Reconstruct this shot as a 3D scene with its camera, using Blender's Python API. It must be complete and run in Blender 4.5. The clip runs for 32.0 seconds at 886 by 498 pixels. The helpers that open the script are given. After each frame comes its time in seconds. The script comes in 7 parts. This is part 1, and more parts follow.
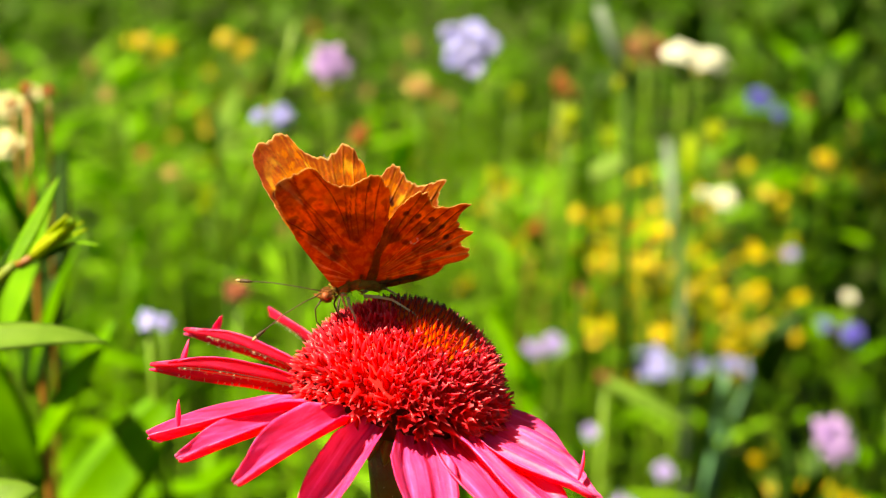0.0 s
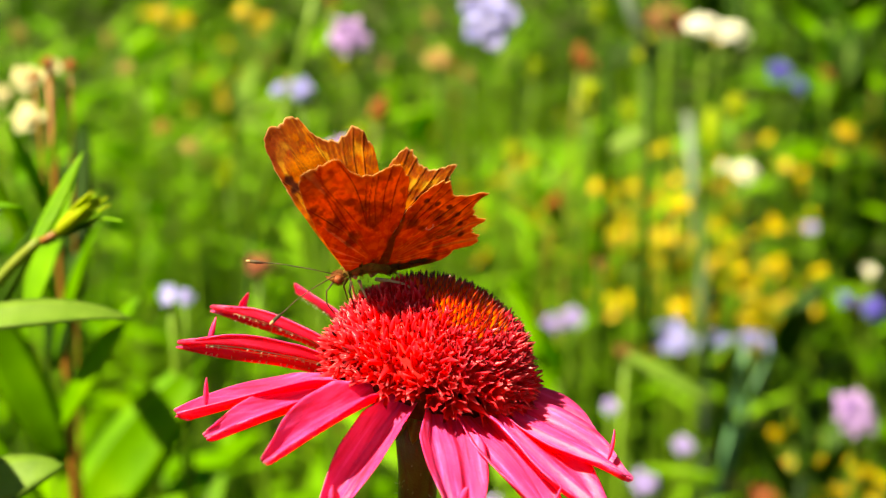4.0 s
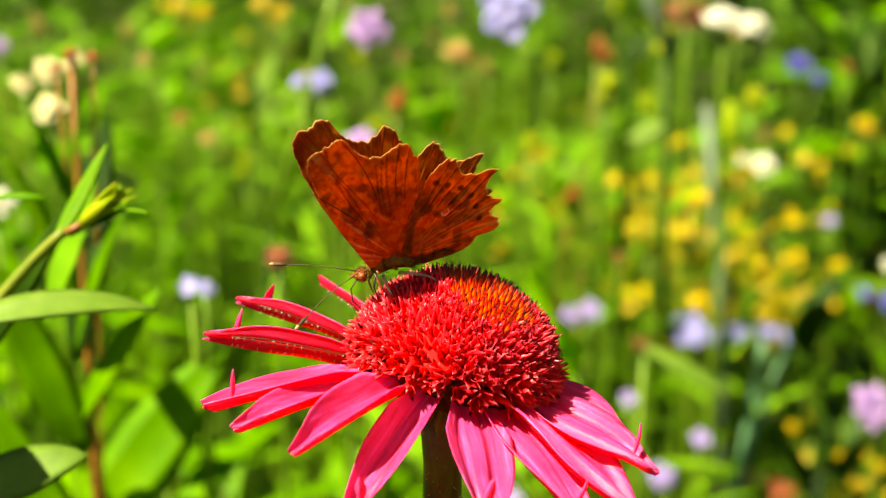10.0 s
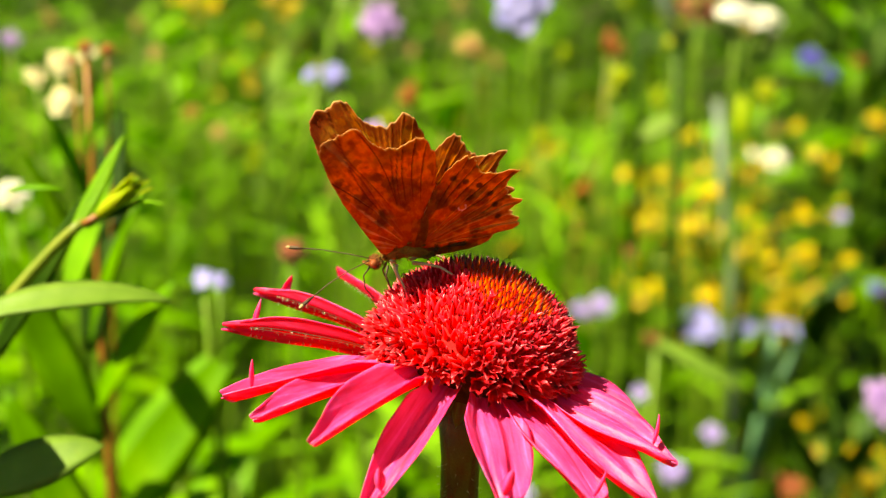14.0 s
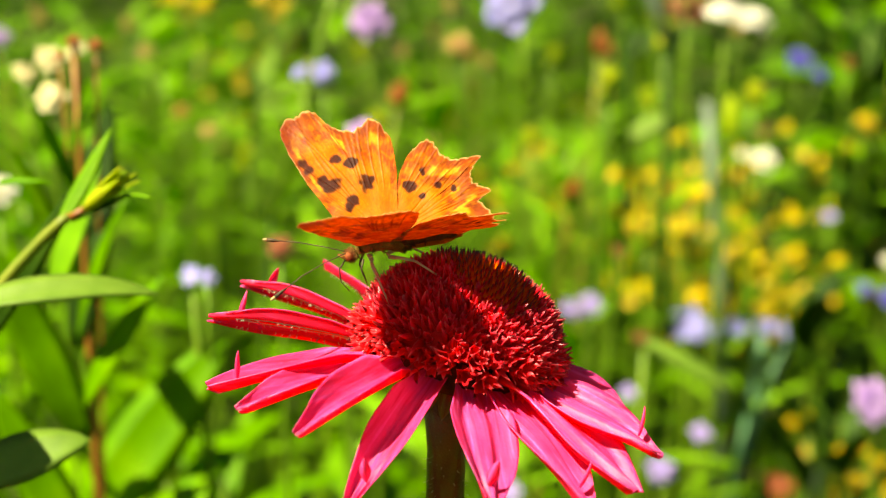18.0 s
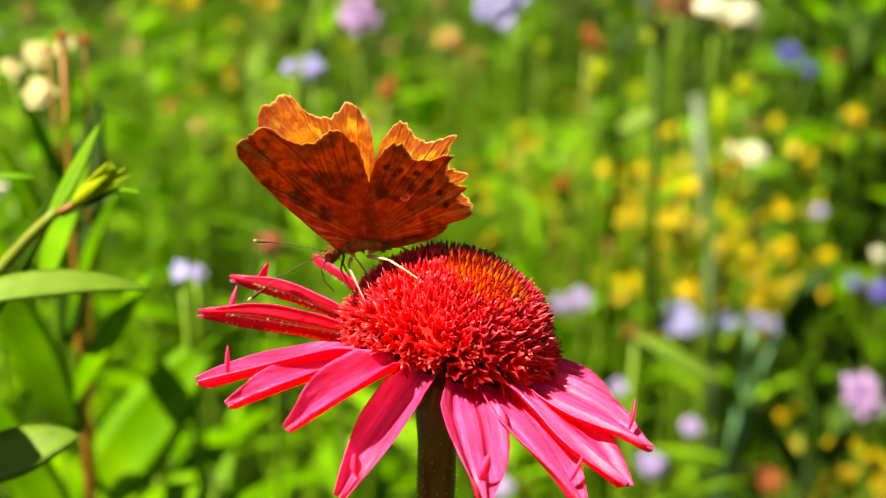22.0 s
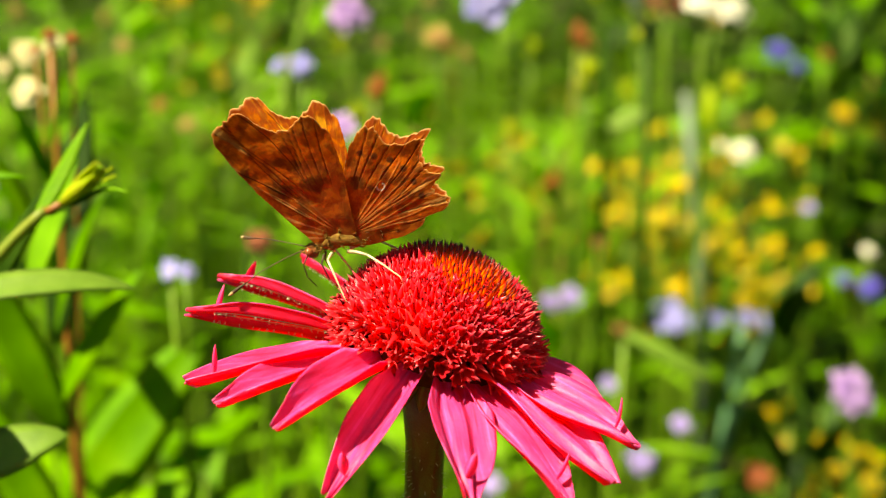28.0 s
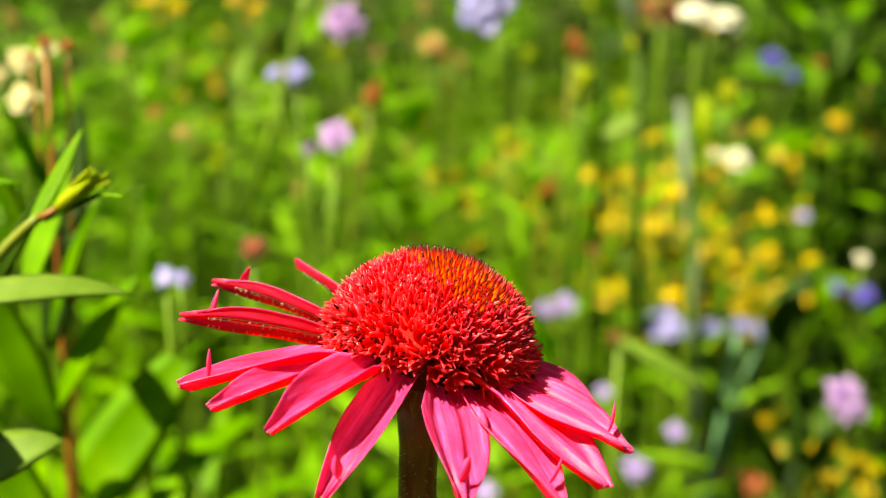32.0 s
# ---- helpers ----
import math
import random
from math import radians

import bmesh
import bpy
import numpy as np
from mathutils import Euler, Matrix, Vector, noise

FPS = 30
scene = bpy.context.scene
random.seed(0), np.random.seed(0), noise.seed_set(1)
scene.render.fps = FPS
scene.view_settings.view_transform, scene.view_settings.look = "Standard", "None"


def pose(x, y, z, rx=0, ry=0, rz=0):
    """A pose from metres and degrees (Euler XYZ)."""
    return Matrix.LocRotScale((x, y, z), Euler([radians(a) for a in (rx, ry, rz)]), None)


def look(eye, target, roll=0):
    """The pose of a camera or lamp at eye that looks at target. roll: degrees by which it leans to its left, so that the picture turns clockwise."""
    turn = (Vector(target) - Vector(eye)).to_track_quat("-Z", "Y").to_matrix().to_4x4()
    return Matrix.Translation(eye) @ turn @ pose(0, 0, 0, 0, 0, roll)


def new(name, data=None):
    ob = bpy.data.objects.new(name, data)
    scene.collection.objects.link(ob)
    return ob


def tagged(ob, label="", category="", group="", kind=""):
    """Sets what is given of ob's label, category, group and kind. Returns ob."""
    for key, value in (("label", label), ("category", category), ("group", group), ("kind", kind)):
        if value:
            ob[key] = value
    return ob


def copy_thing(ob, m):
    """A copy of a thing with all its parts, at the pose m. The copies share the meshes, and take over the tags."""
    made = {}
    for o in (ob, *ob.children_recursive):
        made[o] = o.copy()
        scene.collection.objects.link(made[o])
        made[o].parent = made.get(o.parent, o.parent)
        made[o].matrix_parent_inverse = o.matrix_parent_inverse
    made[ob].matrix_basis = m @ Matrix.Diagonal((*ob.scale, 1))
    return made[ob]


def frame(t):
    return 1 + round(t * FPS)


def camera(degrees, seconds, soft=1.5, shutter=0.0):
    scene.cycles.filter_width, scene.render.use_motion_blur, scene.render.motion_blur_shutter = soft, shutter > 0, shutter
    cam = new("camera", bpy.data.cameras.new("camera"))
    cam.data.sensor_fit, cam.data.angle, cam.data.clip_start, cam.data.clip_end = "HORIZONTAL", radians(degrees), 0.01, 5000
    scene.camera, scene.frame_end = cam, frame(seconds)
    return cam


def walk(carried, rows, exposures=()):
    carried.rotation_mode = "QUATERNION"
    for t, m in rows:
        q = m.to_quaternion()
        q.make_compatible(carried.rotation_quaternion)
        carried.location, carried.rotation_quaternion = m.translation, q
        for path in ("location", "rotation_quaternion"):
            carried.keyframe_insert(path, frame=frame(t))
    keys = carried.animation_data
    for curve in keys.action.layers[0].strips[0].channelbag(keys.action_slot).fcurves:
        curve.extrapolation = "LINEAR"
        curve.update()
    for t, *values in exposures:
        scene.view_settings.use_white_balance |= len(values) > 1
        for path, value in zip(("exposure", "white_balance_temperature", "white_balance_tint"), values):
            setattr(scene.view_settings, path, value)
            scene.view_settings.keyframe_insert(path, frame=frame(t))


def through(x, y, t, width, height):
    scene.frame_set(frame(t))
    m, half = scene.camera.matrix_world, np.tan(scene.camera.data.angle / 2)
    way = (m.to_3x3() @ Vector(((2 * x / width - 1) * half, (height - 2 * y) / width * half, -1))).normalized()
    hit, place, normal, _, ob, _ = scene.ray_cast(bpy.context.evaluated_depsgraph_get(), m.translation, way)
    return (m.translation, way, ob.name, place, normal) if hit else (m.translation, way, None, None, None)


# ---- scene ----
# ---------------------------------------------------------------- camera
cam = camera(36, 32.0, soft=1.2, shutter=0.12)
cam.data.dof.use_dof = True
cam.data.dof.focus_distance = 0.190
cam.data.dof.aperture_fstop = 16.5
walk(cam, [
    (0, pose(0.00413, -0.20100, 0.66074, 77.709, -0.055, -1.711)),
    (0.5, pose(0.00355, -0.20070, 0.66059, 77.660, -0.188, -1.666)),
    (1, pose(0.00373, -0.20047, 0.66028, 77.479, -0.083, -1.667)),
    (1.5, pose(0.00370, -0.20059, 0.66034, 77.199, -0.131, -1.574)),
    (2, pose(0.00329, -0.20050, 0.66074, 77.013, -0.122, -1.543)),
    (2.5, pose(0.00289, -0.20000, 0.66096, 76.922, -0.038, -1.443)),
    (3, pose(0.00259, -0.19929, 0.66109, 76.798, -0.014, -1.364)),
    (3.5, pose(0.00255, -0.19930, 0.66109, 76.668, 0.043, -1.195)),
    (5.5, pose(0.00199, -0.19849, 0.66070, 76.308, -0.035, -0.772)),
    (6, pose(0.00215, -0.19920, 0.66022, 76.302, -0.029, -0.740)),
    (6.5, pose(0.00170, -0.19921, 0.66012, 76.256, -0.087, -0.667)),
    (7, pose(0.00182, -0.19945, 0.66013, 76.243, -0.051, -0.639)),
    (7.5, pose(0.00175, -0.19976, 0.66013, 76.286, -0.034, -0.612)),
    (8, pose(0.00118, -0.19929, 0.66044, 76.303, -0.021, -0.621)),
    (8.5, pose(0.00127, -0.19930, 0.66070, 76.290, 0.044, -0.554)),
    (9, pose(0.00156, -0.19894, 0.66078, 76.300, 0.118, -0.523)),
    (9.5, pose(0.00117, -0.19886, 0.66091, 76.244, 0.051, -0.430)),
    (10, pose(0.00092, -0.19905, 0.66109, 76.213, 0.019, -0.356)),
    (10.5, pose(0.00083, -0.19897, 0.66081, 76.198, 0.081, -0.284)),
    (11, pose(0.00083, -0.19936, 0.66049, 76.122, 0.108, -0.221)),
    (11.5, pose(0.00081, -0.19938, 0.66023, 76.035, 0.037, -0.139)),
    (12, pose(0.00034, -0.19992, 0.66047, 75.960, -0.044, -0.095)),
    (12.5, pose(0.00013, -0.20008, 0.66030, 75.964, -0.029, -0.026)),
    (13, pose(-0.00000, -0.20000, 0.66000, 76.000, -0.000, -0.000)),
    (13.5, pose(-0.00026, -0.19953, 0.66031, 76.000, 0.001, -0.003)),
    (14, pose(-0.00050, -0.19936, 0.66066, 75.997, -0.013, 0.016)),
    (14.5, pose(0.00041, -0.19926, 0.66079, 76.068, 0.204, 0.017)),
    (16.5, pose(-0.00040, -0.19953, 0.66036, 76.049, -0.130, -0.035)),
    (17, pose(0.00012, -0.19969, 0.66006, 76.068, -0.165, -0.132)),
    (17.5, pose(0.00047, -0.19965, 0.65956, 76.081, -0.167, -0.293)),
    (18, pose(0.00006, -0.19966, 0.65934, 76.062, -0.256, -0.341)),
    (18.5, pose(0.00030, -0.20008, 0.65911, 76.025, -0.262, -0.439)),
    (19, pose(0.00083, -0.19984, 0.65873, 76.043, -0.224, -0.598)),
    (19.5, pose(0.00079, -0.19921, 0.65907, 76.009, -0.189, -0.727)),
    (20, pose(0.00049, -0.19972, 0.65958, 76.040, -0.140, -0.774)),
    (20.5, pose(0.00048, -0.19994, 0.65980, 76.037, -0.150, -0.765)),
    (21, pose(0.00001, -0.19993, 0.65972, 76.034, -0.180, -0.787)),
    (21.5, pose(0.00028, -0.19995, 0.65948, 75.964, -0.265, -0.724)),
    (22, pose(0.00009, -0.19949, 0.65913, 75.865, -0.182, -0.782)),
    (22.5, pose(0.00098, -0.19982, 0.65887, 75.735, -0.085, -0.825)),
    (23, pose(0.00086, -0.20058, 0.65882, 75.678, -0.199, -0.888)),
    (23.5, pose(0.00090, -0.20053, 0.65868, 75.592, -0.236, -0.944)),
    (24, pose(0.00046, -0.20058, 0.65845, 75.591, -0.331, -1.008)),
    (24.5, pose(0.00077, -0.20085, 0.65832, 75.615, -0.302, -1.059)),
    (25, pose(0.00056, -0.20075, 0.65839, 75.614, -0.341, -1.140)),
    (25.5, pose(0.00059, -0.20037, 0.65855, 75.660, -0.303, -1.216)),
    (27.5, pose(0.00051, -0.19970, 0.65946, 75.730, -0.212, -1.199)),
    (28, pose(0.00060, -0.19981, 0.65937, 75.765, -0.177, -1.183)),
    (28.5, pose(0.00098, -0.19972, 0.65897, 75.754, -0.163, -1.162)),
    (29, pose(0.00091, -0.20027, 0.65841, 75.832, -0.164, -1.198)),
    (29.5, pose(0.00096, -0.20050, 0.65851, 75.831, -0.245, -1.204)),
    (30, pose(0.00084, -0.20056, 0.65838, 75.907, -0.257, -1.228)),
    (30.5, pose(0.00108, -0.20084, 0.65837, 75.961, -0.212, -1.303)),
    (31, pose(0.00089, -0.20084, 0.65846, 75.987, -0.235, -1.367)),
    (31.5, pose(0.00148, -0.20150, 0.65878, 76.070, -0.285, -1.329)),
    (32, pose(0.00085, -0.20060, 0.65898, 76.136, -0.238, -1.364)),
], exposures=((0, 1.63, 8550, 2), (13, 1.63, 8550, 2), (21, 1.56, 8550, 2), (32, 1.49, 8550, 2)))

# ---------------------------------------------------------------- light
SUN_DIR = Vector((-0.475, -0.275, 0.836)).normalized()
world = bpy.data.worlds.new("sky")
scene.world = world
world.use_nodes = True
wn = world.node_tree.nodes
sky = wn.new("ShaderNodeTexSky")
sky.sky_type = "NISHITA"
sky.sun_disc = False
sky.sun_elevation = math.asin(SUN_DIR.z)
sky.sun_rotation = math.atan2(SUN_DIR.x, SUN_DIR.y)
wn["Background"].inputs[1].default_value = 0.024
world.node_tree.links.new(sky.outputs[0], wn["Background"].inputs[0])
sun = new("sun", bpy.data.lights.new("sun", "SUN"))
sun.data.energy = 5.4
sun.data.angle = radians(0.53)
sun.data.color = (1.0, 0.94, 0.82)
sun.matrix_world = look(SUN_DIR * 10, (0, 0, 0))


# ---------------------------------------------------------------- materials
def mat_new(name):
    m = bpy.data.materials.new(name)
    m.use_nodes = True
    m.node_tree.nodes.clear()
    return m, m.node_tree.nodes, m.node_tree.links


def ramp_of(nodes, stops):
    r = nodes.new("ShaderNodeValToRGB")
    e = r.color_ramp.elements
    while len(e) > 1:
        e.remove(e[0])
    for i, (pos, col) in enumerate(stops):
        el = e[0] if i == 0 else e.new(pos)
        el.position = pos
        el.color = (*col, 1)
    return r


def plant_mat(name, stops, through_gain=(1.0, 1.0, 1.0), through=0.4, rough=0.45, noise_scale=60.0, spread=0.35,
              stripes=0.0, bump=0.0002, spec=0.4, clear=0.0):
    """Thin plant tissue: gloss on the skin, light passing through, two scales of mottling and a tone for each piece."""
    m, n, k = mat_new(name)
    out = n.new("ShaderNodeOutputMaterial")
    co = n.new("ShaderNodeTexCoord")
    info = n.new("ShaderNodeObjectInfo")
    isl = n.new("ShaderNodeNewGeometry")
    tex = n.new("ShaderNodeTexNoise")
    tex.inputs["Scale"].default_value = noise_scale
    tex.inputs["Detail"].default_value = 3
    k.new(co.outputs["Object"], tex.inputs["Vector"])
    fine = n.new("ShaderNodeTexNoise")
    fine.inputs["Scale"].default_value = noise_scale * 12
    k.new(co.outputs["Object"], fine.inputs["Vector"])
    a = n.new("ShaderNodeMath")
    a.operation = "MULTIPLY_ADD"
    k.new(info.outputs["Random"], a.inputs[0])
    a.inputs[1].default_value = spread
    k.new(tex.outputs[0], a.inputs[2])
    b = n.new("ShaderNodeMath")
    b.operation = "MULTIPLY_ADD"
    k.new(isl.outputs["Random Per Island"], b.inputs[0])
    b.inputs[1].default_value = spread
    k.new(a.outputs[0], b.inputs[2])
    c = n.new("ShaderNodeMath")
    c.operation = "MULTIPLY_ADD"
    k.new(fine.outputs[0], c.inputs[0])
    c.inputs[1].default_value = 0.2
    k.new(b.outputs[0], c.inputs[2])
    d = n.new("ShaderNodeMath")
    d.operation = "SUBTRACT"
    k.new(c.outputs[0], d.inputs[0])
    d.inputs[1].default_value = spread + 0.1
    r = ramp_of(n, stops)
    k.new(d.outputs[0], r.inputs[0])
    col = r.outputs[0]
    if stripes:
        lay_out = n.new("ShaderNodeMapping")
        lay_out.inputs["Scale"].default_value = (0.05, 1.0, 0.05)
        k.new(co.outputs["Object"], lay_out.inputs["Vector"])
        wave = n.new("ShaderNodeTexNoise")
        wave.inputs["Scale"].default_value = stripes
        wave.inputs["Detail"].default_value = 2.5
        k.new(lay_out.outputs[0], wave.inputs["Vector"])
        mx = n.new("ShaderNodeMix")
        mx.data_type = "RGBA"
        mx.blend_type = "MULTIPLY"
        mx.inputs[0].default_value = 1
        rr = ramp_of(n, [(0.34, (0.86, 0.30, 0.42)), (0.45, (1, 1, 1)), (0.55, (1, 1, 1)), (0.66, (1.1, 2.1, 1.8))])
        k.new(wave.outputs[0], rr.inputs[0])
        k.new(col, mx.inputs[6])
        k.new(rr.outputs[0], mx.inputs[7])
        col = mx.outputs[2]
    p = n.new("ShaderNodeBsdfPrincipled")
    p.inputs["Roughness"].default_value = rough
    p.inputs["Specular IOR Level"].default_value = spec
    if stripes:
        p.inputs["Subsurface Weight"].default_value = 0.35
        p.inputs["Subsurface Radius"].default_value = (1.0, 0.08, 0.14)
        p.inputs["Subsurface Scale"].default_value = 0.004
    k.new(col, p.inputs["Base Color"])
    bp = n.new("ShaderNodeBump")
    bp.inputs["Strength"].default_value = 0.6
    bp.inputs["Distance"].default_value = bump
    k.new(fine.outputs[0], bp.inputs["Height"])
    k.new(bp.outputs[0], p.inputs["Normal"])
    if through > 0:
        t = n.new("ShaderNodeBsdfTranslucent")
        g = n.new("ShaderNodeMix")
        g.data_type = "RGBA"
        g.blend_type = "MULTIPLY"
        g.inputs[0].default_value = 1
        k.new(col, g.inputs[6])
        g.inputs[7].default_value = (*through_gain, 1)
        k.new(g.outputs[2], t.inputs[0])
        s = n.new("ShaderNodeMixShader")
        s.inputs[0].default_value = through
        k.new(p.outputs[0], s.inputs[1])
        k.new(t.outputs[0], s.inputs[2])
        if clear:
            # a little light passes straight through thin tissue and takes its colour
            tr = n.new("ShaderNodeBsdfTransparent")
            tr.inputs[0].default_value = (1.0, 0.05, 0.12, 1)
            s2 = n.new("ShaderNodeMixShader")
            s2.inputs[0].default_value = clear
            k.new(s.outputs[0], s2.inputs[1])
            k.new(tr.outputs[0], s2.inputs[2])
            s = s2
        k.new(s.outputs[0], out.inputs[0])
    else:
        k.new(p.outputs[0], out.inputs[0])
    return m


def floret_mat(name, stops, through=0.3):
    """Colour along the length of a floret, with a tone of its own."""
    m, n, k = mat_new(name)
    out = n.new("ShaderNodeOutputMaterial")
    along = n.new("ShaderNodeAttribute")
    along.attribute_name = "along"
    r = ramp_of(n, stops)
    k.new(along.outputs["Fac"], r.inputs[0])
    info = n.new("ShaderNodeObjectInfo")
    isl = n.new("ShaderNodeNewGeometry")
    own = n.new("ShaderNodeMath")
    own.operation = "ADD"
    k.new(info.outputs["Random"], own.inputs[0])
    k.new(isl.outputs["Random Per Island"], own.inputs[1])
    fr = n.new("ShaderNodeMath")
    fr.operation = "FRACT"
    k.new(own.outputs[0], fr.inputs[0])
    hsv = n.new("ShaderNodeHueSaturation")
    mr = n.new("ShaderNodeMapRange")
    mr.inputs[3].default_value = 0.85
    mr.inputs[4].default_value = 1.2
    k.new(fr.outputs[0], mr.inputs[0])
    k.new(mr.outputs[0], hsv.inputs["Value"])
    k.new(r.outputs[0], hsv.inputs["Color"])
    p = n.new("ShaderNodeBsdfPrincipled")
    p.inputs["Roughness"].default_value = 0.32
    p.inputs["Specular IOR Level"].default_value = 0.5
    k.new(hsv.outputs[0], p.inputs["Base Color"])
    t = n.new("ShaderNodeBsdfTranslucent")
    k.new(hsv.outputs[0], t.inputs[0])
    s = n.new("ShaderNodeMixShader")
    s.inputs[0].default_value = through
    k.new(p.outputs[0], s.inputs[1])
    k.new(t.outputs[0], s.inputs[2])
    k.new(s.outputs[0], out.inputs[0])
    return m


def wing_mat(name, through, gain, sheen=0.04, relief=0.0002):
    """A scaled wing: its drawn pattern, fine scale grain, and light passing through."""
    m, n, k = mat_new(name)
    out = n.new("ShaderNodeOutputMaterial")
    at = n.new("ShaderNodeAttribute")
    at.attribute_name = "pattern"
    co = n.new("ShaderNodeTexCoord")
    tex = n.new("ShaderNodeTexNoise")
    tex.inputs["Scale"].default_value = 2600
    k.new(co.outputs["Object"], tex.inputs["Vector"])
    big = n.new("ShaderNodeTexNoise")
    big.inputs["Scale"].default_value = 420
    big.inputs["Detail"].default_value = 4
    k.new(co.outputs["Object"], big.inputs["Vector"])
    ad = n.new("ShaderNodeMath")
    ad.operation = "ADD"
    k.new(tex.outputs[0], ad.inputs[0])
    k.new(big.outputs[0], ad.inputs[1])
    mr = n.new("ShaderNodeMapRange")
    mr.inputs[1].default_value = 0.6
    mr.inputs[2].default_value = 1.4
    mr.inputs[3].default_value = 0.68
    mr.inputs[4].default_value = 1.25
    k.new(ad.outputs[0], mr.inputs[0])
    hsv = n.new("ShaderNodeHueSaturation")
    k.new(mr.outputs[0], hsv.inputs["Value"])
    k.new(at.outputs["Color"], hsv.inputs["Color"])
    p = n.new("ShaderNodeBsdfPrincipled")
    p.inputs["Roughness"].default_value = 0.55
    p.inputs["Specular IOR Level"].default_value = 0.2
    p.inputs["Sheen Weight"].default_value = sheen
    p.inputs["Sheen Tint"].default_value = (1.0, 0.55, 0.18, 1)
    p.inputs["Sheen Roughness"].default_value = 0.4
    k.new(hsv.outputs[0], p.inputs["Base Color"])
    bp = n.new("ShaderNodeBump")
    bp.inputs["Strength"].default_value = 0.5
    bp.inputs["Distance"].default_value = relief
    k.new(ad.outputs[0], bp.inputs["Height"])
    k.new(bp.outputs[0], p.inputs["Normal"])
    t = n.new("ShaderNodeBsdfTranslucent")
    at2 = n.new("ShaderNodeAttribute")
    at2.attribute_name = "through"
    g = n.new("ShaderNodeMix")
    g.data_type = "RGBA"
    g.blend_type = "MULTIPLY"
    g.inputs[0].default_value = 1
    k.new(at2.outputs["Color"], g.inputs[6])
    g.inputs[7].default_value = (*gain, 1)
    k.new(g.outputs[2], t.inputs[0])
    s = n.new("ShaderNodeMixShader")
    s.inputs[0].default_value = through
    k.new(p.outputs[0], s.inputs[1])
    k.new(t.outputs[0], s.inputs[2])
    k.new(s.outputs[0], out.inputs[0])
    return m


LEAF = plant_mat("leaf", [(0.15, (0.048, 0.150, 0.003)), (0.5, (0.106, 0.290, 0.005)), (0.9, (0.195, 0.400, 0.010))], (1.4, 1.5, 0.5), 0.45, 0.5, spec=0.1)
LEAF_PALE = plant_mat("pale_leaf", [(0.15, (0.095, 0.253, 0.008)), (0.5, (0.148, 0.352, 0.012)), (0.9, (0.222, 0.440, 0.024))], (1.3, 1.4, 0.5), 0.4, 0.5, noise_scale=120, spec=0.1)
LEAF_SOFT = plant_mat("soft_leaf", [(0.15, (0.092, 0.195, 0.018)), (0.5, (0.145, 0.268, 0.028)), (0.9, (0.200, 0.330, 0.045))], (1.3, 1.4, 0.5), 0.38, 0.5, noise_scale=220, spec=0.3)
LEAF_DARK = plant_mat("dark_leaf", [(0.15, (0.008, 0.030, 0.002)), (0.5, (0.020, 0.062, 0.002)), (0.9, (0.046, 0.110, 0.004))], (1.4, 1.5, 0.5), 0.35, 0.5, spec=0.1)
LEAF_MID = plant_mat("mid_leaf", [(0.15, (0.026, 0.080, 0.003)), (0.5, (0.062, 0.160, 0.005)), (0.9, (0.130, 0.250, 0.010))], (1.4, 1.5, 0.5), 0.4, 0.5, spec=0.1)
GRASS = plant_mat("grass", [(0.1, (0.055, 0.154, 0.004)), (0.5, (0.120, 0.286, 0.006)), (0.9, (0.221, 0.374, 0.012))], (1.3, 1.4, 0.5), 0.4, 0.5, spec=0.1)
STEM = plant_mat("green_stem", [(0.1, (0.06, 0.14, 0.006)), (0.5, (0.12, 0.24, 0.012)), (0.9, (0.18, 0.30, 0.02))], through=0.15, rough=0.5)
STEM_RED = plant_mat("red_brown_stem", [(0.1, (0.17, 0.055, 0.009)), (0.5, (0.28, 0.11, 0.014)), (0.9, (0.32, 0.17, 0.022))], through=0.1, rough=0.5)
STEM_TINGED = plant_mat("red_tinged_stem", [(0.2, (0.13, 0.20, 0.015)), (0.5, (0.20, 0.24, 0.02)), (0.8, (0.30, 0.16, 0.03))], through=0.12, rough=0.5, noise_scale=90)
STEM_GREY = plant_mat("grey_green_stem", [(0.1, (0.08, 0.12, 0.08)), (0.5, (0.12, 0.17, 0.12)), (0.9, (0.17, 0.22, 0.16))], through=0.1, rough=0.55)
STEM_TEAL = plant_mat("blue_green_stem", [(0.1, (0.06, 0.16, 0.07)), (0.5, (0.09, 0.24, 0.10)), (0.9, (0.13, 0.30, 0.13))], through=0.1, rough=0.5)
STEM_CONE = plant_mat("coneflower_stem", [(0.1, (0.06, 0.03, 0.005)), (0.5, (0.10, 0.07, 0.010)), (0.9, (0.17, 0.13, 0.02))], through=0.08, rough=0.36, noise_scale=250, stripes=1300.0)
HAIR = plant_mat("hair", [(0.2, (0.5, 0.55, 0.35)), (0.8, (0.75, 0.75, 0.6))], through=0.4, rough=0.4)
PETAL = plant_mat("petal", [(0.15, (0.78, 0.028, 0.17)), (0.5, (0.86, 0.060, 0.31)), (0.9, (0.92, 0.13, 0.48))], (1.22, 0.10, 0.12), 0.45, 0.48,
                  noise_scale=140, spread=0.2, stripes=1500.0, bump=0.0001, spec=0.6, clear=0.1)
PETAL_UNDER = plant_mat("petal_underside", [(0.15, (0.72, 0.014, 0.06)), (0.5, (0.82, 0.022, 0.10)), (0.9, (0.88, 0.040, 0.16))], (1.35, 0.5, 0.6), 0.55, 0.5,
                        noise_scale=140, spread=0.2, stripes=1500.0, bump=0.00012, spec=0.25, clear=0.1)
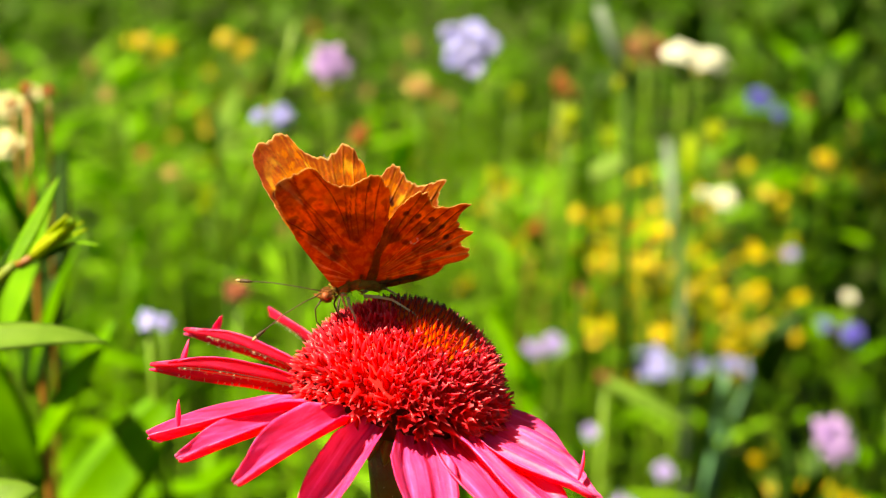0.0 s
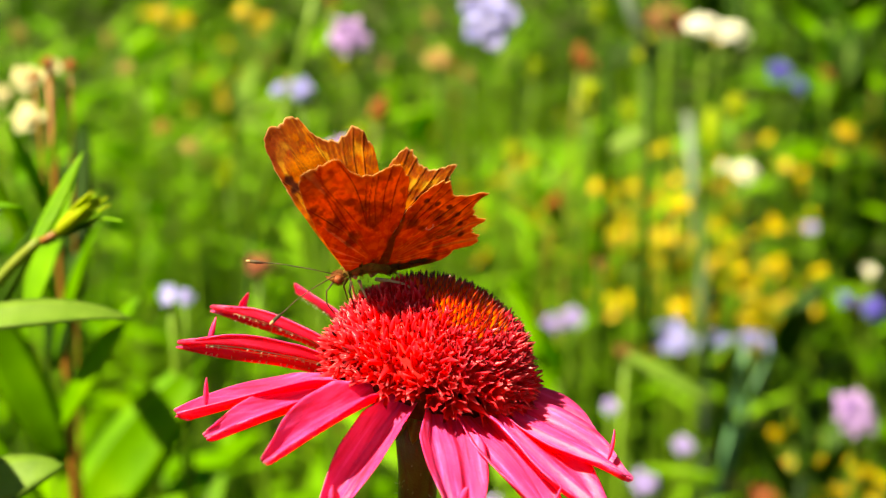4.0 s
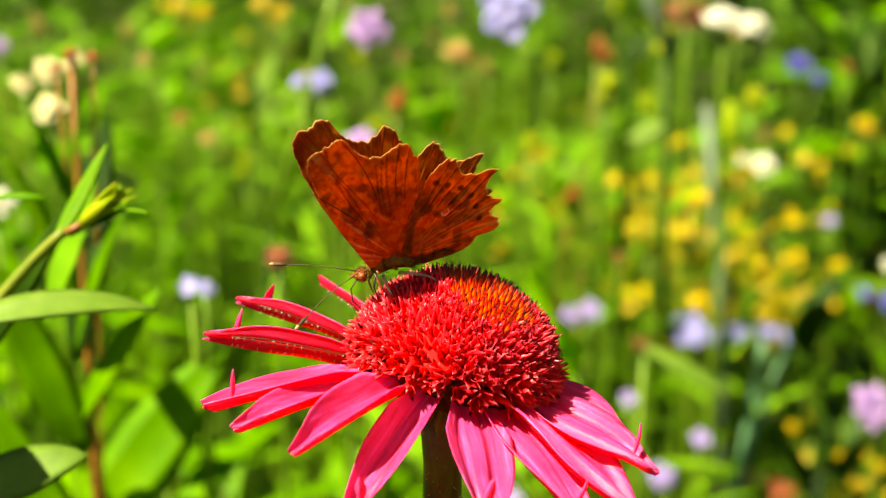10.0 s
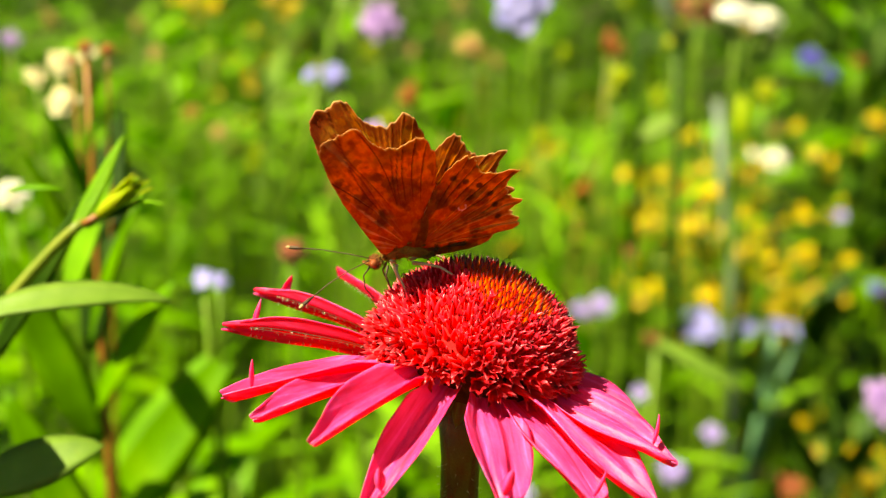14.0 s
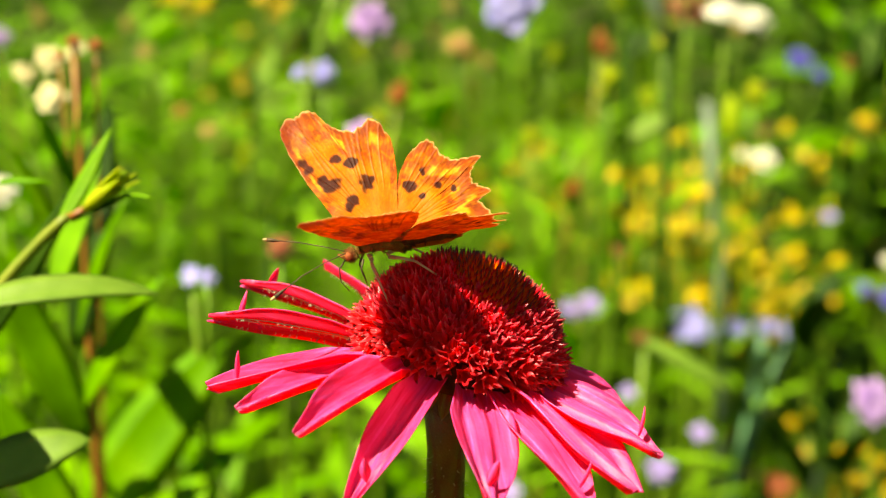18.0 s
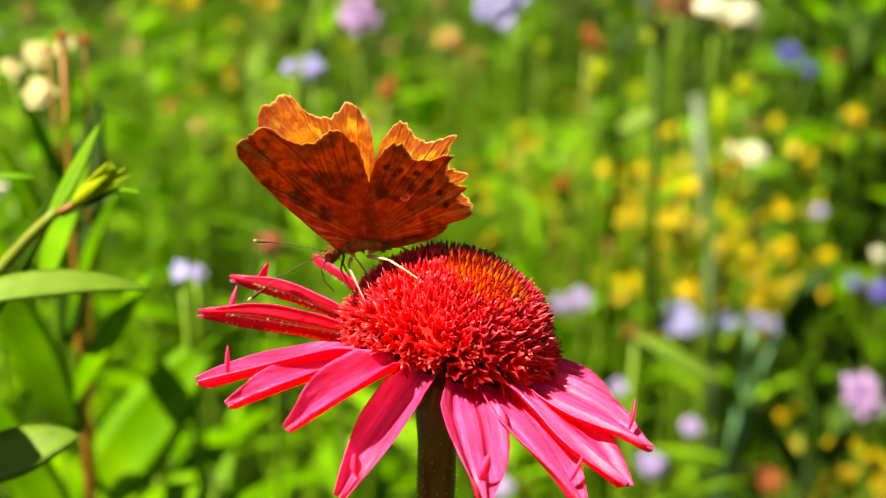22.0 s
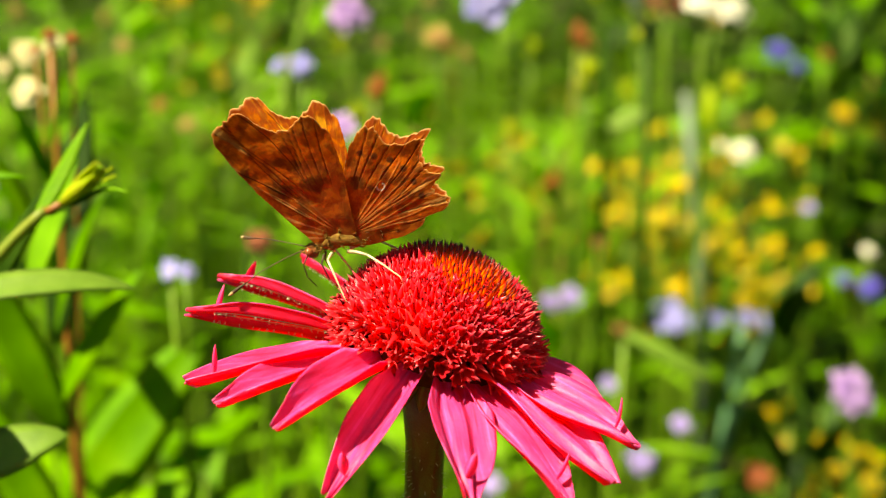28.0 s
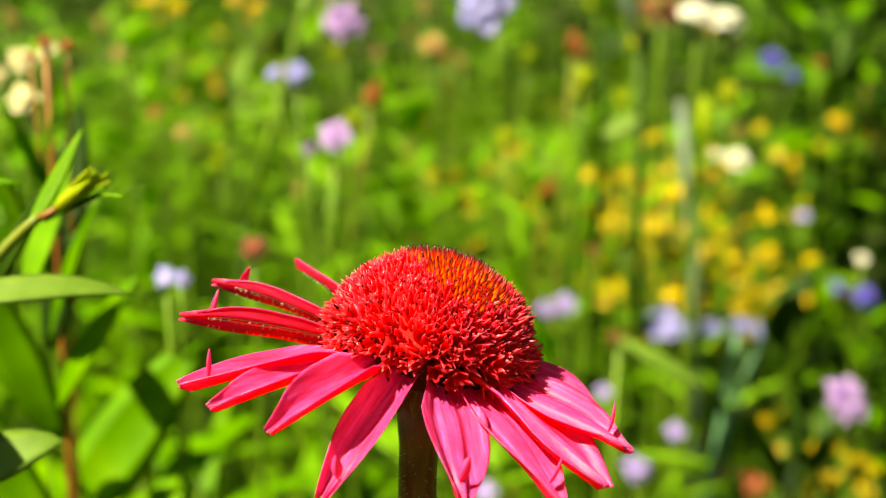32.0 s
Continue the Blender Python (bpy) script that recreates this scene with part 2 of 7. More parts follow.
LILAC = plant_mat("lilac_petal", [(0.2, (0.34, 0.27, 0.64)), (0.5, (0.45, 0.36, 0.74)), (0.9, (0.56, 0.46, 0.80))], through=0.35, rough=0.5)
PINK = plant_mat("pink_lilac_petal", [(0.2, (0.46, 0.28, 0.66)), (0.5, (0.55, 0.36, 0.74)), (0.9, (0.64, 0.44, 0.78))], through=0.35, rough=0.5)
SKYBLUE = plant_mat("pale_blue_petal", [(0.2, (0.30, 0.31, 0.74)), (0.5, (0.39, 0.39, 0.80)), (0.9, (0.50, 0.47, 0.84))], through=0.35, rough=0.5)
BLUE = plant_mat("blue_petal", [(0.2, (0.045, 0.038, 0.34)), (0.5, (0.085, 0.070, 0.48)), (0.9, (0.16, 0.14, 0.60))], through=0.3, rough=0.5)
WHITE = plant_mat("white_petal", [(0.2, (0.68, 0.70, 0.52)), (0.5, (0.80, 0.80, 0.68)), (0.9, (0.86, 0.86, 0.78))], through=0.3, rough=0.5)
TAN = plant_mat("tan_petal", [(0.2, (0.26, 0.17, 0.04)), (0.5, (0.36, 0.25, 0.06)), (0.9, (0.46, 0.34, 0.10))], through=0.2, rough=0.6)
BUD = plant_mat("bud_green", [(0.15, (0.20, 0.34, 0.01)), (0.5, (0.34, 0.44, 0.015)), (0.9, (0.48, 0.48, 0.03))], (1.2, 1.2, 0.5), 0.35, 0.5, noise_scale=300, spec=0.15)
CREAM = plant_mat("cream_petal", [(0.2, (0.66, 0.60, 0.28)), (0.5, (0.78, 0.72, 0.40)), (0.9, (0.82, 0.78, 0.55))], through=0.3, rough=0.5)
YELLOW = plant_mat("yellow_petal", [(0.2, (0.50, 0.37, 0.004)), (0.5, (0.62, 0.47, 0.005)), (0.9, (0.72, 0.58, 0.010))], (1.1, 1.0, 0.5), 0.35, 0.5)
ORANGE = plant_mat("orange_petal", [(0.2, (0.20, 0.045, 0.005)), (0.5, (0.30, 0.08, 0.007)), (0.9, (0.42, 0.15, 0.012))], through=0.25, rough=0.6)
BROWN = plant_mat("seed_head", [(0.2, (0.08, 0.016, 0.008)), (0.5, (0.13, 0.026, 0.012)), (0.9, (0.2, 0.06, 0.02))], through=0.0, rough=0.8)
CORE = plant_mat("cone_core", [(0.2, (0.55, 0.010, 0.012)), (0.5, (0.66, 0.016, 0.02)), (0.9, (0.74, 0.03, 0.03))], through=0.0, rough=0.8, noise_scale=800, spec=0.1)
CORE_SHADE = plant_mat("cone_base_shade", [(0.2, (0.03, 0.004, 0.002)), (0.5, (0.06, 0.008, 0.004)), (0.9, (0.10, 0.02, 0.006))], through=0.0, rough=0.9, noise_scale=800, spec=0.05)
FUR = plant_mat("fur", [(0.1, (0.09, 0.020, 0.003)), (0.5, (0.21, 0.06, 0.008)), (0.9, (0.40, 0.17, 0.03))], through=0.15, rough=0.7, noise_scale=900, bump=0.0004)
FUR_OLIVE = plant_mat("olive_fur", [(0.1, (0.13, 0.060, 0.006)), (0.5, (0.28, 0.150, 0.014)), (0.9, (0.48, 0.30, 0.05))], through=0.15, rough=0.7, noise_scale=900, bump=0.0004)
EYE = plant_mat("eye", [(0.2, (0.16, 0.03, 0.01)), (0.9, (0.26, 0.07, 0.02))], through=0.0, rough=0.2, noise_scale=600)
FEELER = plant_mat("feeler", [(0.2, (0.02, 0.012, 0.006)), (0.9, (0.10, 0.06, 0.02))], through=0.0, rough=0.5, noise_scale=900)
CLUB = plant_mat("feeler_tip", [(0.2, (0.28, 0.20, 0.08)), (0.9, (0.42, 0.32, 0.14))], through=0.0, rough=0.5)
LEG = plant_mat("leg", [(0.2, (0.45, 0.33, 0.18)), (0.5, (0.60, 0.48, 0.28)), (0.9, (0.70, 0.58, 0.38))], through=0.1, rough=0.5, noise_scale=700)
APEX = floret_mat("apex_floret", [(0.0, (0.68, 0.05, 0.006)), (0.28, (0.88, 0.24, 0.008)), (0.48, (0.82, 0.11, 0.008)), (0.66, (0.50, 0.016, 0.01)), (0.86, (0.07, 0.006, 0.01))], 0.45)
MIDF = floret_mat("middle_floret", [(0.0, (0.74, 0.010, 0.014)), (0.4, (0.84, 0.016, 0.038)), (0.75, (0.89, 0.032, 0.080)), (0.9, (0.92, 0.10, 0.14)), (1.0, (0.94, 0.30, 0.34))], 0.5)
RIMF = floret_mat("rim_floret", [(0.0, (0.45, 0.004, 0.007)), (0.4, (0.78, 0.012, 0.02)), (0.8, (0.84, 0.020, 0.04)), (1.0, (0.90, 0.13, 0.16))], 0.45)
WING_UP = wing_mat("wing_upper_side", 0.40, (1.0, 1.0, 1.0), relief=0.00006)
WING_LOW = wing_mat("wing_lower_side", 0.5, (1.0, 1.0, 1.0), 0.5)

soil_m, sn, sk = mat_new("soil")
so = sn.new("ShaderNodeOutputMaterial")
sp = sn.new("ShaderNodeBsdfPrincipled")
st = sn.new("ShaderNodeTexNoise")
st.inputs["Scale"].default_value = 14
st.inputs["Detail"].default_value = 8
sr = ramp_of(sn, [(0.3, (0.02, 0.028, 0.008)), (0.5, (0.035, 0.06, 0.012)), (0.7, (0.06, 0.045, 0.02))])
sc = sn.new("ShaderNodeTexCoord")
sk.new(sc.outputs["Object"], st.inputs["Vector"])
sk.new(st.outputs[0], sr.inputs[0])
sk.new(sr.outputs[0], sp.inputs["Base Color"])
sp.inputs["Roughness"].default_value = 0.95
sp.inputs["Specular IOR Level"].default_value = 0.05
sbump = sn.new("ShaderNodeBump")
sbump.inputs["Distance"].default_value = 0.02
sk.new(st.outputs[0], sbump.inputs["Height"])
sk.new(sbump.outputs[0], sp.inputs["Normal"])
sk.new(sp.outputs[0], so.inputs[0])


# ---------------------------------------------------------------- mesh helpers
def mesh_of(name, verts, faces, mat, smooth=True):
    me = bpy.data.meshes.new(name)
    me.from_pydata([tuple(v) for v in verts], [], faces)
    for m in (mat if isinstance(mat, (list, tuple)) else [mat]):
        me.materials.append(m)
    if smooth:
        me.polygons.foreach_set("use_smooth", [True] * len(me.polygons))
    me.update()
    return me


def part(name, me, parent, m=None, label=""):
    ob = new(name, me)
    ob.parent = parent
    if m is not None:
        ob.matrix_basis = m
    return tagged(ob, label) if label else ob


def thing(name, m, label, category, group=""):
    ob = new(name)
    ob.empty_display_size = 0.02
    ob.matrix_basis = m
    return tagged(ob, label, category, group)


def tube(points, radii, segs=8):
    """Vertices and faces of a closed tapering tube along points."""
    pts = [Vector(p) for p in points]
    verts, faces = [], []
    ref = Vector((0.31, 0.87, 0.12))
    for i, p in enumerate(pts):
        d = (pts[min(i + 1, len(pts) - 1)] - pts[max(i - 1, 0)]).normalized()
        a = d.cross(ref).normalized()
        b = d.cross(a)
        for s in range(segs):
            th = 2 * math.pi * s / segs
            verts.append(p + (a * math.cos(th) + b * math.sin(th)) * radii[i])
    for i in range(len(pts) - 1):
        for s in range(segs):
            t = (s + 1) % segs
            faces.append((i * segs + s, i * segs + t, (i + 1) * segs + t, (i + 1) * segs + s))
    faces.append(tuple(range(segs))[::-1])
    faces.append(tuple(range((len(pts) - 1) * segs, len(pts) * segs)))
    return verts, faces


def join(*pieces):
    verts, faces = [], []
    for v, f in pieces:
        o = len(verts)
        verts += list(v)
        faces += [tuple(i + o for i in q) for q in f]
    return verts, faces


def moved(piece, m):
    return [m @ Vector(v) for v in piece[0]], piece[1]


def curve_pts(a, b, c, n):
    """Points on a quadratic curve from a by b to c."""
    a, b, c = Vector(a), Vector(b), Vector(c)
    return [a * (1 - t) ** 2 + b * (2 * t * (1 - t)) + c * t * t for t in (i / (n - 1) for i in range(n))]


def blade(length, width, droop=0.3, fold=0.25, wave=0.0, segs=9, blunt=0.8, thick=0.00025, rise=0.0):
    """A leaf along +x from the origin: lens-shaped section with a midrib fold, bending down along its length."""
    verts, faces = [], []
    for i in range(segs + 1):
        t = i / segs
        w = width / 2 * (math.sin(math.pi * min(1, t * 0.93 + 0.05)) ** blunt) * (1 - 0.25 * t)
        if i == segs:
            w *= 0.1
        x = length * t * (1 - 0.12 * droop * t)
        z = rise * length * t - length * droop * t * t * 0.75 + wave * width * math.sin(t * 9)
        h = w * fold
        verts += [(x, -w, z + h), (x, -w * 0.5, z + h * 0.45 + thick), (x, 0, z + thick), (x, w * 0.5, z + h * 0.45 + thick), (x, w, z + h), (x, 0, z - thick)]
    for i in range(segs):
        for s in range(6):
            t = (s + 1) % 6
            faces.append((i * 6 + s, i * 6 + t, (i + 1) * 6 + t, (i + 1) * 6 + s))
    faces.append(tuple(range(6))[::-1])
    faces.append(tuple(range(segs * 6, segs * 6 + 6)))
    return verts, faces


def ball(r, rings=6, segs=10, squash=1.0):
    verts, faces = [(0, 0, -r * squash)], []
    for i in range(1, rings):
        a = math.pi * i / rings - math.pi / 2
        for s in range(segs):
            th = 2 * math.pi * s / segs
            verts.append((r * math.cos(a) * math.cos(th), r * math.cos(a) * math.sin(th), r * squash * math.sin(a)))
    verts.append((0, 0, r * squash))
    for s in range(segs):
        t = (s + 1) % segs
        faces.append((0, 1 + t, 1 + s))
        for i in range(rings - 2):
            o = 1 + i * segs
            faces.append((o + s, o + t, o + segs + t, o + segs + s))
        o = 1 + (rings - 2) * segs
        faces.append((o + s, o + t, len(verts) - 1))
    return verts, faces


# ---------------------------------------------------------------- ground
gv, gf = [], []
ring_r = [0, 0.4, 0.8, 1.2, 1.8, 2.5, 3.5, 5, 8, 14, 30, 80, 250, 900]
for i, r in enumerate(ring_r):
    for s in range(36):
        th = 2 * math.pi * s / 36
        x, y = r * math.cos(th), r * math.sin(th)
        gv.append((x, y, 0.02 * noise.noise((x * 1.3, y * 1.3, 0)) * (1 if r < 14 else 0)))
for i in range(len(ring_r) - 1):
    for s in range(36):
        t = (s + 1) % 36
        gf.append((i * 36 + s, i * 36 + t, (i + 1) * 36 + t, (i + 1) * 36 + s))
ground = tagged(new("ground", mesh_of("ground", gv, gf, soil_m)), "dark soil under a dense wildflower bed", "ground", kind="structure")


# ---------------------------------------------------------------- the coneflower
HEAD = Matrix.Translation((0.00353, -0.01004, 0.59673)) @ pose(0, 0, 0, -6, 13, 0)
coneflower = thing("coneflower", pose(0.0005, -0.0075, 0), "red-pink coneflower with a spiky domed centre on a hairy stem", "flower")
INV = coneflower.matrix_basis.inverted()


def head_part(name, me, m, label="", parent=None):
    return part(name, me, parent or coneflower, INV @ HEAD @ m if parent is None else m, label)


neck = HEAD @ Vector((0, 0, -0.003))
stem_pts = curve_pts((0.0005, -0.0075, 0.0), (-0.0015, -0.0085, 0.45), (neck.x - 0.0008, neck.y, neck.z - 0.012), 16) + [neck]
stem_rad = [0.0034] * 8 + [0.0030] * 5 + [0.0029, 0.0029, 0.0029, 0.0046]
stem_v, stem_f = tube([INV @ p for p in stem_pts], stem_rad, 14)
stem = part("stem", mesh_of("coneflower_stem", stem_v, stem_f, STEM_CONE), coneflower, label="dark olive hairy stem")
# fine bristles on the upper stem
rng = random.Random(4)
hv, hf = [], []
for i in range(420):
    z = 0.585 - 0.075 * rng.random()
    th = rng.random() * 2 * math.pi
    base_x = np.interp(z, [p.z for p in stem_pts], [p.x for p in stem_pts])
    base_y = np.interp(z, [p.z for p in stem_pts], [p.y for p in stem_pts])
    d = Vector((math.cos(th), math.sin(th), -0.35 + 0.5 * rng.random())).normalized()
    b = Vector((base_x, base_y, z)) + Vector((math.cos(th), math.sin(th), 0)) * 0.0026
    v, f = tube([INV @ b, INV @ (b + d * (0.0006 + 0.0006 * rng.random()))], [0.00006, 0.00002], 3)
    o = len(hv)
    hv += v
    hf += [tuple(q + o for q in face) for face in f]
bristles = part("bristles", mesh_of("bristles", hv, hf, HAIR), stem, label="fine pale hairs")
tagged(bristles, kind="stuff")

# green bracts under the head
bract_me = mesh_of("bract", *blade(0.0062, 0.0030, 0.5, 0.2), STEM_CONE)
for i in range(14):
    head_part("bract", bract_me, pose(0, 0, -0.0026, 0, 0, i * 360 / 14 + 9) @ pose(0.0030, 0, -0.0006, 0, 44 + 12 * (i % 3), 0))

# domed core
CA, CC, CZ = 0.0131, 0.0112, 0.0022
core_v, core_f = ball(1.0, 16, 32)
dome_v = [(x * CA * 1.01, y * CA * 1.01, max(z * CC, -0.0008) + CZ) for x, y, z in core_v]
head_part("cone_core", mesh_of("cone_core", dome_v, core_f, CORE), Matrix.Identity(4), "deep red domed core")
# the base's near-black red paints the shade in hollows between the rim florets
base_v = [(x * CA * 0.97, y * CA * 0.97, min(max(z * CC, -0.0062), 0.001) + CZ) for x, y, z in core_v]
head_part("cone_base", mesh_of("cone_base", base_v, core_f, CORE_SHADE), Matrix.Identity(4), "underside of the cone, coloured dark like the shaded hollows between florets")


def spike(length, width, segs=5, hook=0.0):
    """A stiff pointed floret along +z."""
    pts = [(hook * (i / segs) ** 2, 0, length * i / segs) for i in range(segs + 1)]
    prof = [0.85, 1.0, 0.9, 0.66, 0.36, 0.04]
    v, f = tube(pts, [width / 2 * q for q in prof], 6)
    return [(x, y * 0.72, z) for x, y, z in v], f


def lobed(length, width, seed, lobes=5, mouth=0.58, flare=1.25):
    """An open floret: a tube that splits into pointed lobes of uneven length, curling outwards round a deep throat."""
    r = random.Random(seed)
    segs = lobes * 2
    verts, faces = [], []
    lean_x, lean_y = r.uniform(-0.25, 0.25) * width, r.uniform(-0.25, 0.25) * width
    for t, q in ((0.0, 0.5), (0.3, 0.55), (mouth, 0.8)):
        for s in range(segs):
            th = 2 * math.pi * s / segs
            verts.append((width / 2 * q * math.cos(th) + lean_x * t * t, width / 2 * q * math.sin(th) + lean_y * t * t, length * t))
    tips = [r.uniform(0.82, 1.08) for _ in range(lobes)]
    for inner in (0.0, 0.10):
        for s in range(segs):
            th = 2 * math.pi * s / segs
            if s % 2 == 0:
                q, t = flare * r.uniform(0.8, 1.15) - inner, tips[s // 2] - inner * 0.4
            else:
                q, t = 0.86 - inner * 1.6, mouth + 0.10 - inner * 0.5
            verts.append((width / 2 * q * math.cos(th) + lean_x * t * t, width / 2 * q * math.sin(th) + lean_y * t * t, length * t))
    for s in range(segs):
        th = 2 * math.pi * s / segs
        verts.append((width / 2 * 0.34 * math.cos(th), width / 2 * 0.34 * math.sin(th), length * 0.3))
    for i in range(5):
        for s in range(segs):
            t = (s + 1) % segs
            faces.append((i * segs + s, i * segs + t, (i + 1) * segs + t, (i + 1) * segs + s))
    faces.append(tuple(range(5 * segs, 6 * segs)))
    return verts, faces


def along_of(me, zs, length):
    """Stores how far along its floret each vertex lies, 0 to 1."""
    layer = me.attributes.new("along", "FLOAT", "POINT")
    layer.data.foreach_set("value", [min(1.0, z / length) for z in zs])
    return me


def floret(name, piece, mat, length):
    return along_of(mesh_of(name, *piece, mat), [v[2] for v in piece[0]], length)


apex_me = [floret("apex_floret", spike(0.0027, 0.00088, hook=h), APEX, 0.0027) for h in (0.0, 0.0002, -0.0002)]
mid_me = [floret("middle_floret", spike(0.0033, 0.0011, hook=h), MIDF, 0.0033) for h in (0.0, 0.0006, -0.0005)]
mid_me += [floret("middle_floret", lobed(0.0031, 0.0013, 40 + q, 3 + q % 2, 0.52, 1.35), MIDF, 0.0031) for q in range(5)]
rim_me = [floret("rim_floret", lobed(0.0037, 0.0019, 50 + q, 5, 0.6, 1.4), RIMF, 0.0037) for q in range(3)]
rim_me += [floret("rim_floret", spike(0.0038, 0.0014, hook=h), RIMF, 0.0038) for h in (0.0011, -0.0007)]
rng = random.Random(11)
N_FLORET = 1280
rest = {"apex_floret": ([], [], []), "middle_floret": ([], [], []), "rim_floret": ([], [], [])}
CROWN = Vector((0.24, -0.34, 0.90)).normalized()
golden = math.pi * (3 - math.sqrt(5))
for i in range(N_FLORET):
    s = (i + 0.5) / N_FLORET
    polar = math.acos(1 - s * 1.24)          # from the apex to below the widest line
    az = i * golden
    nx, ny, nz = math.sin(polar) * math.cos(az), math.sin(polar) * math.sin(az), math.cos(polar)
    p = Vector((nx * CA, ny * CA, nz * CC + CZ))
    nrm = Vector((nx / CA, ny / CA, nz / CC)).normalized()
    jit = 0.12 if polar < 0.9 else 0.3
    up = 0.45 if polar < 1.0 else (0.45 if polar < 1.5 else 0.05)
    d = (nrm + Vector((0, 0, up)) + Vector((rng.uniform(-jit, jit), rng.uniform(-jit, jit), rng.uniform(-jit, jit)))).normalized()
    crown = math.acos(max(-1, min(1, Vector((nx, ny, nz)).dot(CROWN))))
    if crown < 0.51 + rng.uniform(-0.13, 0.13) or polar < 0.5 and ny > -0.1:
        me, sc_, nm = rng.choice(apex_me), 0.74 + 0.16 * (crown / 0.70) + rng.uniform(-0.06, 0.06), "apex_floret"
    elif polar < 1.52:
        if polar > 1.28 and ny < -0.55 and -0.6 < nx < 0.3 and rng.random() < 0.16:
            continue
        me, sc_, nm = rng.choice(mid_me), (0.66 + 0.34 * min(1, max(0, (polar - 0.6) / 0.9))) * rng.uniform(0.82, 1.15), "middle_floret"
    else:
        if rng.random() < (0.62 if ny < -0.5 and -0.6 < nx < 0.3 else 0.25):
            continue
        me, sc_, nm = rng.choices(rim_me, (3, 3, 3, 2, 2))[0], 0.98 + rng.uniform(-0.15, 0.2), "rim_floret"
    m = Matrix.Translation(p - nrm * 0.0003) @ d.to_track_quat("Z", "Y").to_matrix().to_4x4() @ pose(0, 0, 0, 0, 0, rng.uniform(0, 360)) @ Matrix.Scale(sc_, 4)
    facing = -ny * 0.9 + nz * 0.35 - abs(nx) * 0.1
    if facing > 0.70:
        head_part(nm, me, m)
    else:
        rv, rf, ra = rest[nm]
        o = len(rv)
        rv += [m @ v.co for v in me.vertices]
        rf += [tuple(q + o for q in poly.vertices) for poly in me.polygons]
        ra += [d.value for d in me.attributes["along"].data]
for nm, mt in (("apex_floret", APEX), ("middle_floret", MIDF), ("rim_floret", RIMF)):
    rv, rf, ra = rest[nm]
    tagged(head_part("floret_mass", along_of(mesh_of("floret_mass", rv, rf, mt), ra, 1.0), Matrix.Identity(4), "spiky florets round the far side"), kind="stuff")


def ray_petal(length, width, bend, seed, fold, teeth=2, split=0.0):
    """A ray petal along +x: ribbed, gently cupped, bending, with a notched tip; upper and lower skin."""
    r = random.Random(seed)
    nx_, ny_ = 26, 25
    ph = r.uniform(0, 6)
    top, bot = [], []
    for i in range(nx_ + 1):
        t = i / nx_
        w = width / 2 * min(1.0, 0.42 + 1.5 * t) * (1 - max(0, t - 0.58) ** 1.7 * 3.3)
        cx_ = length * t
        cz = -bend * length * t * t + 0.02 * length * math.sin(3 * t + ph)
        for j in range(ny_):
            u = 2 * j / (ny_ - 1) - 1
            notch = 0.0
            if t > 0.8:
                notch = (t - 0.8) / 0.2 * length * 0.075 * (abs(math.cos(u * math.pi * teeth / 2 + split)) - 0.6)
            rib = 0.055 * width * math.cos(u * math.pi * 2.0) + 0.016 * width * math.cos(u * 15 + ph) + 0.007 * width * math.cos(u * 31 + 2 * ph + 2 * t)
            cupv = fold * w * (math.sqrt(u * u + 0.03) - 0.17) + 0.03 * width * math.sin(7 * t + 2 * u + ph)
            p = Vector((cx_ + notch, w * u * (1 + 0.03 * math.sin(9 * t + ph)), cz + (rib + cupv) * min(1, 0.3 + 2 * t)))
            top.append(p + Vector((0, 0, 0.0001)))
            bot.append(p - Vector((0, 0, 0.0001)))
    n = len(top)
    faces = []
    for i in range(nx_):
        for j in range(ny_ - 1):
            a, b = i * ny_ + j, (i + 1) * ny_ + j
            faces.append((a, b, b + 1, a + 1))
            faces.append((n + a, n + a + 1, n + b + 1, n + b))
    for i in range(nx_):
        a, b = i * ny_, (i + 1) * ny_
        faces.append((a, n + a, n + b, b))
        a, b = i * ny_ + ny_ - 1, (i + 1) * ny_ + ny_ - 1
        faces.append((a, b, n + b, n + a))
    for j in range(ny_ - 1):
        a = nx_ * ny_ + j
        faces.append((a, n + a, n + a + 1, a + 1))
        faces.append((j, j + 1, n + j + 1, n + j))
    return top + bot, faces, [1 if min(f) >= n else 0 for f in faces]


# angle of the base on the ring, heading, droop, length (mm), width (mm), bend, roll, fold, curled tip
PETALS = [
    (128, 140, -15.5, 22, 5.4, 0.10, 30, 0.25, 0),
    (158, 162, -7, 26, 6.0, 0.13, 36, 0.2, 1),
    (180, 186, -0.6, 26.4, 6.4, 0.08, 50, 0.15, 1),
    (205, 202, 18.3, 27.4, 6.4, 0.10, 4, 0.6, 1),
    (218, 214.5, 19, 26.3, 6.8, 0.08, 2, 0.7, 0),
    (235, 232.6, 19.6, 25.0, 6.2, 0.10, -4, 1.25, 0),
    (257, 242, 39, 25.0, 6.0, 0.12, -8, 1.3, 1),
    (281, 282, 27.6, 24.5, 9.0, 0.12, -4, 0.25, 1),
    (298, 309, 23.5, 25.4, 10.4, 0.13, -2, 0.22, 1),
    (318, 315, 15.2, 26.0, 10.6, 0.12, 4, 0.2, 0),
    (336, 321, 5.5, 24.6, 9.4, 0.12, 12, 0.2, 1),
    (2, 338, 4.5, 18.0, 9.4, 0.12, 18, 0.2, 0),
]
hook_me = mesh_of("petal_tip", *blade(0.0037, 0.0017, -0.5, 0.6, thick=0.00012), PETAL)
